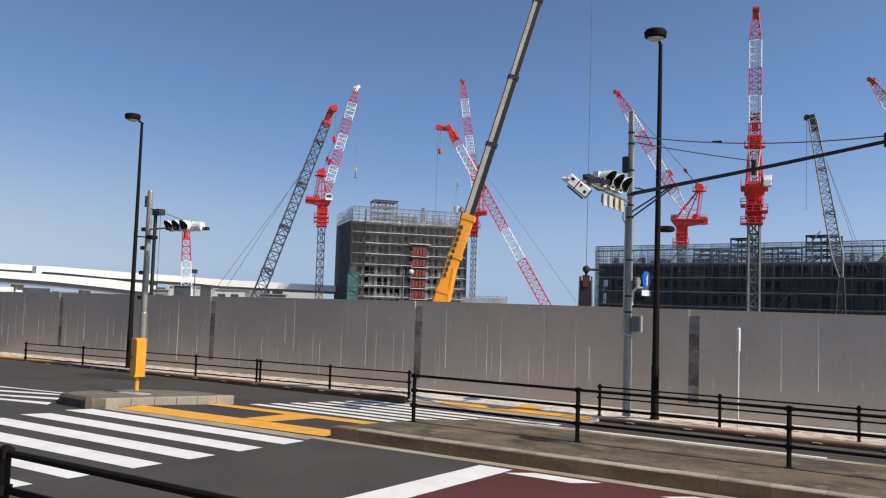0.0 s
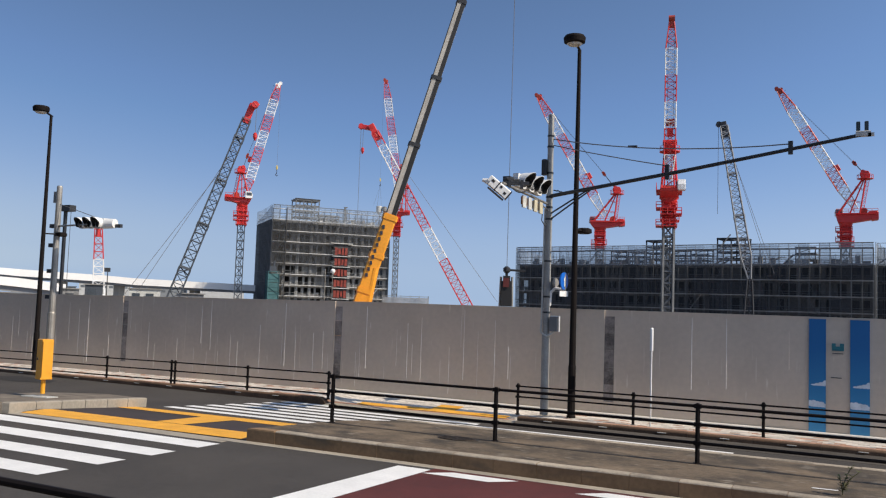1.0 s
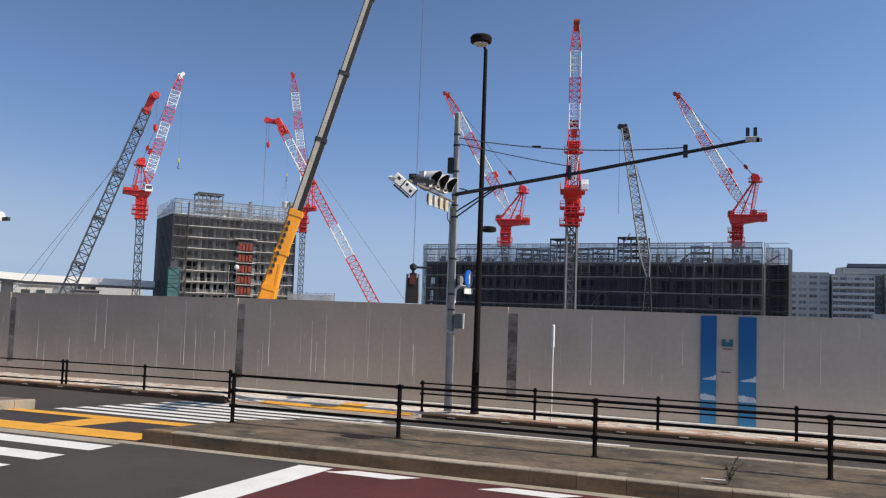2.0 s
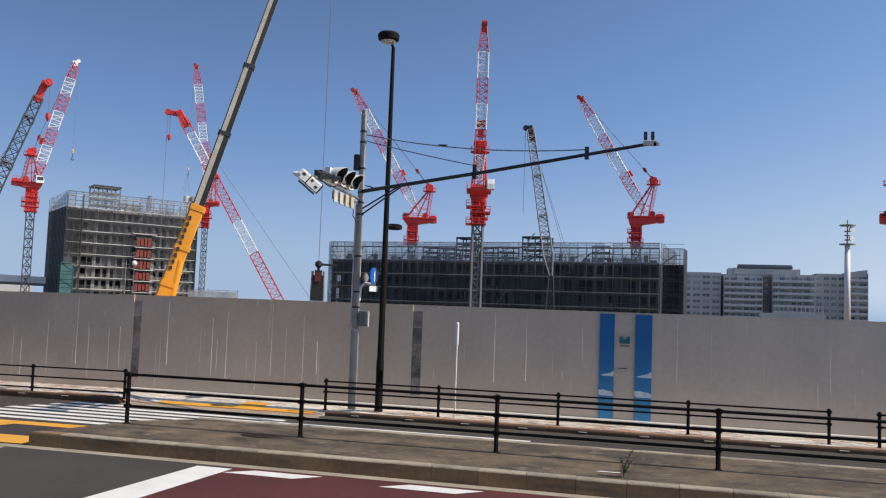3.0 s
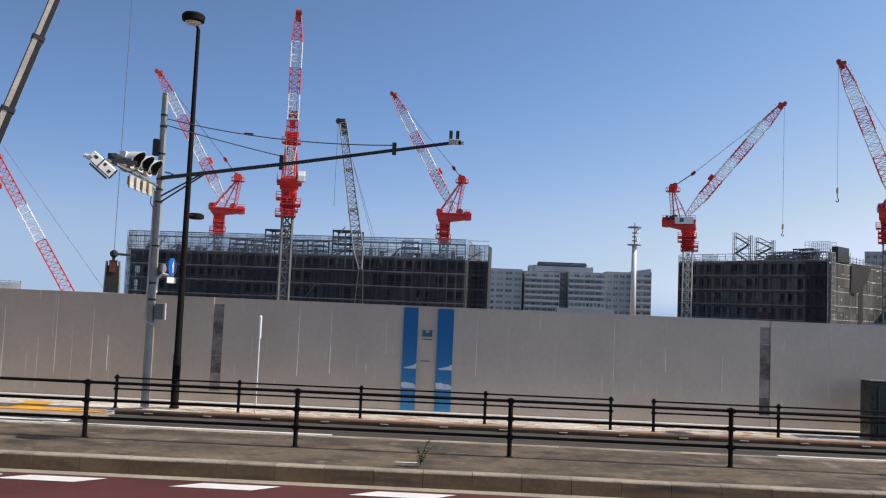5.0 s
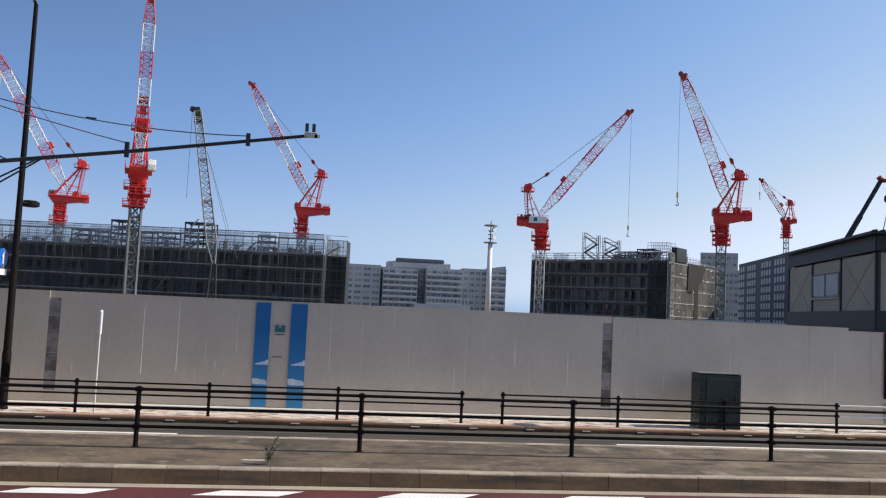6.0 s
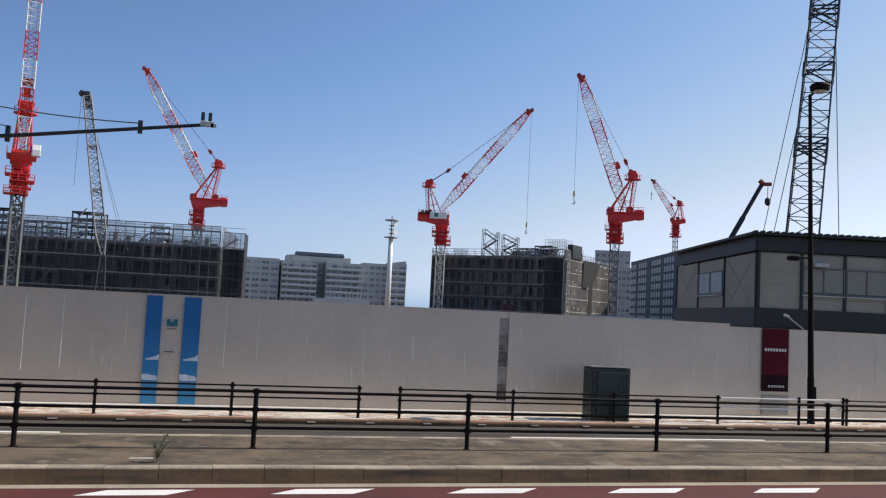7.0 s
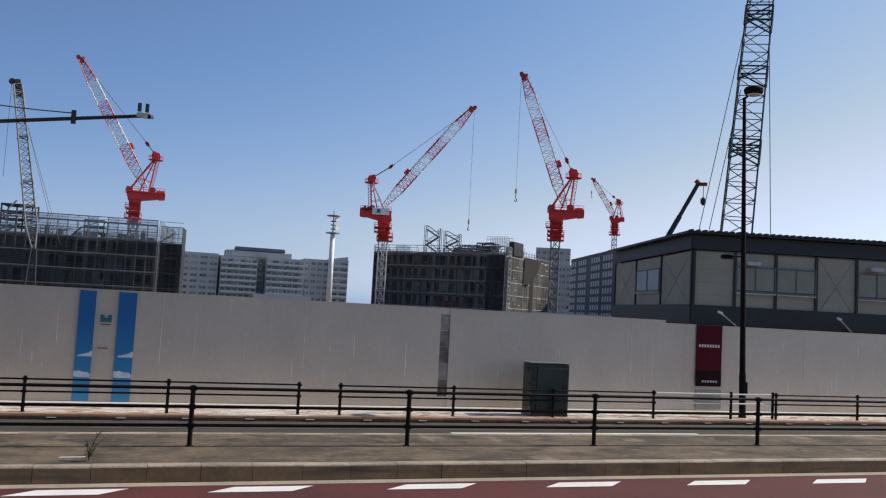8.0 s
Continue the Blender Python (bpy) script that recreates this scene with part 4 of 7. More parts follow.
part("camera", lambda bm: (box(bm, (-0.2, -1.95, 4.98), (0.16, 0.22, 0.13)), tube(bm, (-0.16, -2.2, 4.98), (-0.1, -1.5, 5.02), 0.03, n=6)), DARK, sp, "small dark camera between the housings")
CREAM = mat("weathered_cream_plate", (0.52, 0.47, 0.34), 0.7, var=0.25, scale=9)
RUST = mat("brown_wooden_backing", (0.13, 0.075, 0.04), 0.8, var=0.3, scale=9)
bk = part("backing_board", lambda bm: box(bm, (-0.03, -1.12, 4.585), (0.03, 1.16, 0.16), rz=3), RUST, sp, "brown backing board under the signal")
for k in range(4):
    part("backing_plate", lambda bm, k=k: box(bm, (0.0 + 0.016 * k, -1.55 + 0.29 * k, 4.575 - 0.01 * k), (0.035, 0.19, 0.25)), CREAM if k > 1 else GREYW, bk, "weathered cream plate")
part("arm_cable", lambda bm: [tube(bm, (-0.1 + 0.015 * k, -1.95 + 0.14 * k, 4.80 - 0.05 * math.sin(k * 0.9)), (-0.085 + 0.015 * k, -1.81 + 0.14 * k, 4.80 - 0.05 * math.sin(k * 0.9 + 0.9)), 0.012, n=4) for k in range(7)], DARK, sp)
part("cable", lambda bm: [tube(bm, a, b, 0.012, n=4) for a, b in (((-0.02, -0.35, 4.66), (-0.03, -0.38, 4.3)), ((-0.03, -0.38, 4.3), (-0.02, -0.2, 4.2)), ((-0.02, -0.2, 4.2), (0, -0.1, 4.3)))], DARK, sp)
part("control_box", lambda bm: box(bm, (0.20, -0.05, 2.02), (0.17, 0.14, 0.33), bevel=0.01), mat("control_box_grey", (0.16, 0.165, 0.17), 0.5), sp, "small grey control box")
part("box_bracket", lambda bm: (box(bm, (0.20, 0.03, 2.19), (0.2, 0.04, 0.02)), box(bm, (0.295, 0.03, 2.02), (0.015, 0.04, 0.36))), WHITE, sp, "pale mounting bracket")
part("conduit", lambda bm: [tube(bm, a, b, 0.022, n=6) for a, b in (((-0.10, -0.03, 2.1), (-0.085, -0.03, 4.6)), ((-0.10, -0.03, 2.1), (-0.11, -0.05, 1.82)), ((-0.11, -0.05, 1.82), (0.05, -0.08, 1.74)), ((0.05, -0.08, 1.74), (0.2, -0.06, 1.84)))], GREYW, sp, "pale cable conduit")
part("round_plate", lambda bm: tube(bm, (0.17, 0.02, 2.94), (0.21, 0.01, 2.94), 0.10, n=18), STEEL, sp, "pale round plate on the pole")
part("bent_arm", lambda bm: [tube(bm, a, b, 0.03, n=8) for a, b in (((0.07, 0, 2.42), (0.09, 0, 2.72)), ((0.09, 0, 2.72), (0.19, 0, 2.82)), ((0.19, 0, 2.82), (0.42, 0, 2.78)))], WHITE, sp, "white bent sign arm")
for z in (2.25, 2.6, 3.4, 4.35, 4.62, 4.85, 5.4, 6.0, 6.25):
    part("band", lambda bm, z=z: lathe(bm, (0, 0, z), [(0.092 - 0.0025 * z, 0), (0.092 - 0.0025 * z, 0.04)], n=16), DARK, sp)
part("equipment", lambda bm: box(bm, (-0.10, -0.06, 5.55), (0.12, 0.14, 0.36), bevel=0.02), DARK, sp, "dark equipment box")
part("cable_loop", lambda bm: [tube(bm, (0.12 + 0.1 * k, -0.06 - 0.04 * k, 5.02 - 0.03 * k * k * 0.4), (0.22 + 0.1 * k, -0.10 - 0.04 * k, 5.0 - 0.03 * (k + 1) * (k + 1) * 0.4), 0.014, n=5) for k in range(3)], DARK, sp)
rs = thing("road_sign", (-6.12, 17.7, 2.70), "round blue mandatory sign above a small white plate", "road sign")


def disc(bm, c, r, d, n=24):
    tube(bm, Vector(c), Vector(c) + Vector(d), r, n=n)


part("sign_disc", lambda bm: disc(bm, (0, 0, 0.12), 0.19, (0.03, -0.004, 0)), SIGNB, rs)
part("arrow", lambda bm: (box(bm, (0.035, -0.004, 0.07), (0.008, 0.04, 0.14), rz=-6), sheet(bm, [(0.04, -0.085, 0.13), (0.04, 0.077, 0.13), (0.04, -0.004, 0.235)])), WHITE, rs)
part("plate", lambda bm: box(bm, (0.02, -0.01, -0.16), (0.02, 0.26, 0.12), rz=-25), WHITE, rs)
part("bracket", lambda bm: tube(bm, (0.03, 0.03, -0.22), (0.03, 0.03, 0.28), 0.02, n=6), STEEL, rs)

lp = thing("traffic_signal", (-22.6, 17.75, Z_WALK), "thin grey signal pole with a white traffic light on an arm", "traffic signal")
part("pole", lambda bm: lathe(bm, (0, 0, 0), [(0.12, 0), (0.12, 1.7), (0.1, 1.75), (0.085, 5.62), (0.07, 5.66)], n=12), STEEL, lp)
part("signal_arm", lambda bm: tube(bm, (0, 0, 4.4), (1.6, -0.25, 4.4), 0.03, n=6), STEEL, lp)
signal_head(lp, pose(1.64, -0.1, 4.45, 0, 0, 0), "white signal housing with three black visored lamps")
part("rear_housing", lambda bm: tube(bm, (2.02, -0.02, 4.45), (2.44, 0.06, 4.45), 0.165, 0.14, n=14), WHITE, lp, "white round end housing")
part("sensor", lambda bm: box(bm, (2.56, 0.1, 4.38), (0.2, 0.1, 0.1)), DARK, lp)
part("box", lambda bm: box(bm, (-0.1, 0, 5.3), (0.14, 0.14, 0.35)), STEEL, lp)
part("stay_wire", lambda bm: tube(bm, (0, 0, 5.1), (1.9, -0.2, 4.62), 0.01, n=4), ROPE, lp)
for z in (2.2, 3.0, 3.8, 4.4):
    part("bracket", lambda bm, z=z: box(bm, (-0.18, 0, z), (0.2, 0.12, 0.12)), DARK, lp)

yb = thing("control_cabinet", (-14.95, 11.62, 0.15), "slim amber yellow cabinet on a short post", "cabinet")
part("post", lambda bm: tube(bm, (0, 0, 0), (0, 0, 0.36), 0.045, n=10), YELLOW, yb)
bd = part("body", lambda bm: box(bm, (0.0, 0, 0.69), (0.27, 0.22, 0.80), rz=-18, bevel=0.012), YELLOW, yb)
part("door", lambda bm: box(bm, (0.03, -0.115, 0.70), (0.22, 0.012, 0.70), rz=-18), YELLOW, bd)
part("base_rim", lambda bm: box(bm, (0.0, 0, 0.31), (0.28, 0.23, 0.03), rz=-18), YELLOW, yb)
part("latch", lambda bm: box(bm, (-0.05, -0.13, 0.7), (0.02, 0.02, 0.05), rz=-18), DARK, bd)

gc = thing("utility_cabinet", (9.05, 17.95, Z_WALK), "glossy dark green metal utility cabinet on the pavement", "cabinet")
part("body", lambda bm: box(bm, (0, 0, 0.61), (0.96, 0.45, 1.2), bevel=0.02), GREEN, gc)
part("door", lambda bm: box(bm, (0.06, -0.232, 0.62), (0.74, 0.015, 1.0)), GREEN, gc)
part("side_strip", lambda bm: box(bm, (-0.44, -0.232, 0.62), (0.10, 0.012, 1.05)), GREEN, gc)
part("top_lip", lambda bm: box(bm, (0, -0.01, 1.225), (1.0, 0.48, 0.018)), STEEL, gc, "thin pale top edge")
part("plinth", lambda bm: box(bm, (0, 0.01, 0.01), (1.0, 0.42, 0.06)), GUTTER, gc)
for c_, s_ in (((0.06, -0.243, 1.10), (0.78, 0.012, 0.03)), ((0.06, -0.243, 0.13), (0.78, 0.012, 0.03)), ((-0.32, -0.243, 0.62), (0.03, 0.012, 1.0)), ((0.44, -0.243, 0.62), (0.03, 0.012, 1.0))):
    part("door_frame", lambda bm: box(bm, c_, s_), GREEN_L, gc, "paler green door frame")
part("handle", lambda bm: box(bm, (0.36, -0.25, 0.66), (0.03, 0.03, 0.14), bevel=0.006), DARK, gc)
for k in range(5):
    part("vent", lambda bm, k=k: box(bm, (-0.44, -0.241, 0.9 + 0.04 * k), (0.07, 0.008, 0.012)), BLACK, gc)

solid("marker_pole", lambda bm: (tube(bm, (0, 0, 0), (0, 0, 2.0), 0.017, n=8), tube(bm, (0, 0, 1.55), (0, 0, 2.0), 0.035, n=8), tube(bm, (0, 0, 2.0), (0, 0, 2.03), 0.04, 0.02, n=8)), WHITE, "slender white marker pole before the hoarding", "marker pole", at=(-4.15, 17.66, Z_WALK))

mh = thing("manhole_cover", (-5.63, 11.56, Z_MED), "oblong rusty iron manhole cover in the median", "manhole cover")
mh.scale = (1.0, 0.55, 1.0)
part("cover", lambda bm: tube(bm, (0, 0, -0.01), (0, 0, 0.008), 0.30, n=28), RUST_IRON, mh)
for k in range(5):
    part("cover_rib", lambda bm: box(bm, (0, -0.2 + 0.1 * k, 0.008), (2 * math.sqrt(0.27 ** 2 - (0.2 - 0.1 * k) ** 2), 0.035, 0.008)), IRON, mh)
part("ring", lambda bm: lathe(bm, (0, 0, -0.012), [(0.335, 0), (0.335, 0.014), (0.305, 0.014), (0.305, 0.0)], n=28), IRON, mh)


def weed(bm):
    rng = random.Random(5)
    for tx, tz, n in ((0.10, 0.33, 9), (-0.03, 0.20, 6), (0.17, 0.27, 5), (0.04, 0.12, 4)):
        last = Vector((0, 0, 0))
        for j in range(n):
            u = (j + 1) / n
            p = Vector((tx * u * u, 0.03 * math.sin(5 * u + tz * 9), tz * u))
            tube(bm, last, p, 0.005, 0.004, n=4)
            for _ in range(4 if u > 0.3 else 2):
                a = rng.uniform(0, 6.28)
                ln = rng.uniform(0.035, 0.075) * (1.15 - 0.4 * u)
                d = Vector((math.cos(a), math.sin(a), rng.uniform(0.1, 0.7)))
                w = Vector((-math.sin(a), math.cos(a), 0)) * 0.014
                q = p + d * ln
                sheet(bm, [p, p + d * ln * 0.45 + w, q, p + d * ln * 0.45 - w])
            last = p


solid("weed", weed, LEAF, "small dry green weed growing from the median kerb", "weed", at=(-0.38, 10.70, Z_MED))


# ---------------------------------------------------------------- cranes
def side_solid(bm, P, poly, w, c=0.0):
    """A body of width w over a side view given as (along, up); c narrows its two flanks' rims."""
    mid = (sum(p[0] for p in poly) / len(poly), sum(p[1] for p in poly) / len(poly))
    rows = []
    for l, k in ((-w / 2, 1.0 - c), (-w / 2 + 0.12, 1.0), (w / 2 - 0.12, 1.0), (w / 2, 1.0 - c)):
        rows.append([bm.verts.new(P(mid[0] + (s - mid[0]) * k, mid[1] + (z - mid[1]) * k, l)) for s, z in poly])
    n = len(poly)
    for a, b in zip(rows, rows[1:]):
        for i in range(n):
            bm.faces.new((a[i], a[(i + 1) % n], b[(i + 1) % n], b[i]))
    bm.faces.new(rows[0])
    bm.faces.new(rows[-1])


def jib_truss(bm, a, b, wa, wb, side, pitch=1.0, r=0.085):
    """A square lattice with two zigzags a side and a grating inside."""
    n = max(2, int(round((b - a).length / pitch)))
    truss(bm, a, b, wa, wb, n, r, side=side, rb=r * 0.62)
    d = (b - a).normalized()
    u = (side - side.dot(d) * d).normalized()
    v = d.cross(u)
    for i in range(n):
        c0, c1 = a.lerp(b, i / n), a.lerp(b, (i + 1) / n)
        w = (wa + (wb - wa) * (i + 0.5) / n) / 2
        for l in (-1, 1):
            tube(bm, c0 + l * w * u - w * v, c1 + l * w * u + w * v, r * 0.5, n=3, caps=False)


def tower_crane(at, heading, low, deck, foot, apex, tip, legs, label, mast_w=1.8, jib_w=2.0, hook=None, deck_w=3.2, mast_mat=None, bays=6, link=None, cab_side=-1, cab=True, white_tip=False, plate=False, leg_mat=None, rings=4, bucket=False, mast_r=0.15):
    """A luffing tower crane seen along and up: heading points along the jib; deck is (rear, front, underside, top), legs are the feet of the front and rear struts."""
    g = thing("tower_crane", (at[0], at[1], Z_FAR), label, "tower crane", "tower cranes")
    hd = Vector((heading[0], heading[1], 0)).normalized()
    sd = Vector((-hd.y, hd.x, 0))
    up = Vector((0, 0, 1))

    def P(s, z, l=0.0):
        return hd * s + sd * l + up * (z - Z_FAR)
    fm = Matrix.Identity(4)
    for i in range(3):
        for k in range(3):
            fm[i][k] = (hd, sd, up)[k][i]
    s0, s1, zb, zt = deck
    w = mast_w
    neck = zb - 0.9
    part("mast", lambda bm: (truss(bm, P(0, Z_FAR), P(0, low + 0.4), w * 0.88, w * 0.88, max(4, int((low - Z_FAR) / w)), mast_r, side=hd, rb=mast_r * 0.6), truss(bm, P(0.1, Z_FAR), P(0.1, low), 0.5, 0.5, max(6, int((low - Z_FAR) / 0.9)), 0.045, side=hd)), mast_mat or MASTG, g, "grey lattice mast with an inner ladder")

    def climb(bm):
        for k in range(3):
            z0, z1 = low + (neck - low) * k / 3, low + (neck - low) * (k + 1) / 3
            q = w * (0.47 + 0.015 * k)
            side_solid(bm, P, [(-q, z0 + 0.1), (q, z0 + 0.1), (q, z1 - 0.1), (-q, z1 - 0.1)], 2 * q)
            for l in (-1, 1):
                tube(bm, P(-q, z0, l * (q + 0.04)), P(q, z1, l * (q + 0.04)), 0.09, n=4)
                tube(bm, P(q, z0, l * (q + 0.04)), P(-q, z1, l * (q + 0.04)), 0.09, n=4)
                tube(bm, P(l * (q + 0.04), z0, -q), P(l * (q + 0.04), z1, q), 0.09, n=4)
        for a, b in ((-1, -1), (1, -1), (1, 1), (-1, 1)):
            tube(bm, P(a * w * 0.52, low - 0.2, b * w * 0.52), P(a * w * 0.56, neck, b * w * 0.56), 0.15, n=6)
    cl = part("climbing_frame", climb, RED, g, "red climbing frame")
    part("neck", lambda bm: lathe(bm, P(0, neck), [(w * 0.62, 0), (w * 0.7, 0.25), (w * 0.66, 0.3), (w * 0.78, 0.9)], n=14), RED, g, "flared red slewing neck")
    rng = random.Random(len(label) + int(abs(at[0])))
    for k in range(rings):
        z = low + (neck - low) * (k + 0.12) / rings
        e = [w * 0.56 + rng.choice((0.25, 0.55, 0.9)) for _ in range(4)]

        def ring(bm):
            for (sa, sb, la, lb) in ((-e[0], e[1], -e[2], -w * 0.5), (-e[0], e[1], w * 0.5, e[3]), (-e[0], -w * 0.5, -w * 0.5, w * 0.5), (w * 0.5, e[1], -w * 0.5, w * 0.5)):
                box(bm, ((sa + sb) / 2, (la + lb) / 2, z - Z_FAR), (sb - sa, lb - la, 0.12), m=fm)
        pf = part("platform", ring, RED, cl)
        cs = [(-e[0], -e[2]), (e[1], -e[2]), (e[1], e[3]), (-e[0], e[3])]

        def rail(bm):
            for (a, b), (c, d) in zip(cs, cs[1:] + cs[:1]):
                for h in (0.5, 0.95):
                    tube(bm, P(a, z + h, b), P(c, z + h, d), 0.045, n=4)
                for q in (0.0, 0.33, 0.66):
                    tube(bm, P(a + (c - a) * q, z, b + (d - b) * q), P(a + (c - a) * q, z + 0.95, b + (d - b) * q), 0.045, n=4)
        part("handrail", rail, RED, cl)
    nf = w * 0.8
    hgt = zt - zb
    prof = [(-nf, zb), (nf, zb), (s1, zb + hgt * 0.62), (s1 + 0.1, zt - 0.1), (s1 - 0.2, zt), (s0 + 1.9, zt - 0.15), (s0 + 1.7, zt + 0.25), (s0 + 0.2, zt + 0.3), (s0, zt + 0.05), (s0, zb + hgt * 0.42), (s0 + 0.6, zb + hgt * 0.34)]
    dk = part("slewing_deck", lambda bm: side_solid(bm, P, prof, deck_w * 0.82, 0.04), RED, g, "chunky red slewing deck")
    part("winch", lambda bm: (tube(bm, P(s0 + 2.6, zt + 0.35, -1.1), P(s0 + 2.6, zt + 0.35, 1.1), 0.5, n=12), tube(bm, P(s0 + 2.6, zt + 0.35, -1.15), P(s0 + 2.6, zt + 0.35, -1.05), 0.66, n=12), tube(bm, P(s0 + 2.6, zt + 0.35, 1.05), P(s0 + 2.6, zt + 0.35, 1.15), 0.66, n=12)), REDP, dk, "dark red winch drum")
    part("counterweight", lambda bm: side_solid(bm, P, [(s0 - 0.05, zb + hgt * 0.3), (s0 + 1.2, zb + hgt * 0.2), (s0 + 1.2, zt + 0.05), (s0 - 0.05, zt + 0.05)], deck_w * 0.9, 0.03), RED, dk)
    for l in (-1, 1):
        part("walkway", lambda bm: box(bm, ((s0 + s1) / 2, l * deck_w * 0.5, zt - Z_FAR - 0.35), (abs(s1 - s0) * 0.96, 0.62, 0.08), m=fm), RED, dk)

        def rail(bm):
            for h in (0.25, 0.7):
                tube(bm, P(s0 + 0.1, zt + h, l * deck_w * 0.58), P(s1 - 0.1, zt + h, l * deck_w * 0.58), 0.04, n=4)
            for k in range(8):
                q = s0 + 0.1 + (s1 - s0 - 0.2) * k / 7
                tube(bm, P(q, zt - 0.35, l * deck_w * 0.58), P(q, zt + 0.7, l * deck_w * 0.58), 0.04, n=4)
        part("handrail", rail, RED, dk)
    if cab:
        cb = part("cab", lambda bm: side_solid(bm, lambda s, z, l=0.0: P(s, z, l + cab_side * deck_w * 0.55), [(s1 - 1.3, zt - 0.4), (s1 + 0.3, zt - 0.4), (s1 + 0.35, zt + 0.4), (s1 + 0.05, zt + 1.15), (s1 - 1.3, zt + 1.15)], 1.15, 0.05), CWHITE, g, "white operator cab")
        part("cab_window", lambda bm: box(bm, (s1 - 0.45, cab_side * (deck_w * 0.55 + 0.59), zt - Z_FAR + 0.55), (1.2, 0.04, 0.7), m=fm), WINDOW, cb)
        part("cab_window", lambda bm: box(bm, (s1 - 0.45, cab_side * (deck_w * 0.55 - 0.59), zt - Z_FAR + 0.55), (1.2, 0.04, 0.7), m=fm), WINDOW, cb)
    if plate:
        part("name_plate", lambda bm: box(bm, ((s0 + s1) / 2 + 1.1, -deck_w / 2 - 0.36, zt - Z_FAR - 0.35), (abs(s1 - s0) * 0.55, 0.06, 1.5), m=fm), CWHITE, dk, "white panel with a small plain emblem")
        part("emblem", lambda bm: box(bm, ((s0 + s1) / 2 + 0.6, -deck_w / 2 - 0.41, zt - Z_FAR - 0.3), (0.8, 0.05, 0.8), m=fm), TEAL, dk)
        part("engine_house", lambda bm: [box(bm, (s0 + 1.0 + 0.75 * q, -deck_w / 2, zt - Z_FAR + 0.25), (0.55, 0.5, 0.8 - 0.12 * q), m=fm, bevel=0.06) for q in range(3)], DARK, dk, "dark machinery boxes")
    lm = leg_mat or RED
    for l in (-1, 1):
        part("a_frame_strut", lambda bm: tube(bm, P(legs[0], zt - 0.2, l * 1.15), P(apex[0] + 0.35, apex[1] - 0.8, l * 0.75), 0.15, n=6), lm, g)
        part("a_frame_strut", lambda bm: tube(bm, P(legs[0] * 0.45 + legs[1] * 0.55, zt - 0.1, l * 0.75), P(apex[0] + 0.15, apex[1] - 0.9, l * 0.5), 0.12, n=6), RED, g)
        part("a_frame_post", lambda bm: tube(bm, P(legs[1], zt - 0.2, l * 1.15), P(apex[0] - 0.15, apex[1] - 0.8, l * 0.75), 0.16, n=6), RED, g)
        part("a_frame_tie", lambda bm: [tube(bm, P(legs[0] + (apex[0] + 0.35 - legs[0]) * q, zt + (apex[1] - zt) * q, l * (1.15 - 0.4 * q)), P(legs[1] + (apex[0] - legs[1]) * q, zt + (apex[1] - zt) * (q - 0.08), l * (1.15 - 0.4 * q)), 0.05, n=4) for q in (0.35, 0.68)], RED, g)
    part("ladder", lambda bm: truss(bm, P(legs[1] - 0.35, zt, 0), P(apex[0] - 0.5, apex[1] - 0.9, 0), 0.6, 0.6, 9, 0.05, side=sd), RED, g)
    part("cross_tie", lambda bm: [tube(bm, P(legs[1] + (apex[0] - legs[1]) * q, zt + (apex[1] - zt - 0.8) * q, -1.15 + 0.4 * q), P(legs[1] + (apex[0] - legs[1]) * r_, zt + (apex[1] - zt - 0.8) * r_, 1.15 - 0.4 * r_), 0.06, n=4) for q, r_ in ((0.05, 0.3), (0.3, 0.3), (0.3, 0.6), (0.6, 0.6), (0.6, 0.9))], RED, g)
    ah = part("a_frame_head", lambda bm: (side_solid(bm, P, [(apex[0] - 0.85, apex[1] - 0.85), (apex[0] + 0.75, apex[1] - 0.85), (apex[0] + 1.0, apex[1] + 0.25), (apex[0] + 0.3, apex[1] + 0.75), (apex[0] - 0.6, apex[1] + 0.6), (apex[0] - 0.95, apex[1] - 0.1)], 1.9, 0.1), tube(bm, P(apex[0] + 0.45, apex[1] + 0.45, -1.05), P(apex[0] + 0.45, apex[1] + 0.45, 1.05), 0.42, n=12)), RED, g)
    part("head_platform", lambda bm: lathe(bm, P(apex[0], apex[1] - 1.0), [(1.5, 0), (1.55, 0.06), (1.55, 0.14)], n=12), RED, ah)

    def hoop(bm):
        cs = [P(apex[0] + 1.5 * math.cos(q), apex[1] - 0.1, 1.5 * math.sin(q)) for q in [math.pi * k / 5 for k in range(10)]]
        for a, b in zip(cs, cs[1:] + cs[:1]):
            tube(bm, a, b, 0.045, n=4)
            tube(bm, a, a - Vector((0, 0, 0.85)), 0.04, n=4)
    part("head_rail", hoop, RED, ah)
    f, t = P(*foot), P(*tip)
    dj = (t - f).normalized()
    nj = dj.cross(sd).normalized()
    if nj.z < 0:
        nj = -nj
    for i in range(bays):
        a, b = i / bays, (i + 1) / bays
        wa = jib_w * 0.42 if i == 0 else jib_w
        wb = jib_w * 0.45 if i == bays - 1 else jib_w
        red_bay = (bays - 1 - i) % 2 == 0
        js = part("jib_section", lambda bm: jib_truss(bm, f.lerp(t, a), f.lerp(t, b), wa, wb, sd), RED if red_bay else CWHITE, g, "red lattice jib section" if red_bay else "white lattice jib section")
        if 0 < i:
            n = 4
            for k in range(n):
                c = f.lerp(t, a + (b - a) * (k + 0.5) / n) + nj * jib_w * (0.5 if i < bays - 1 else 0.4)
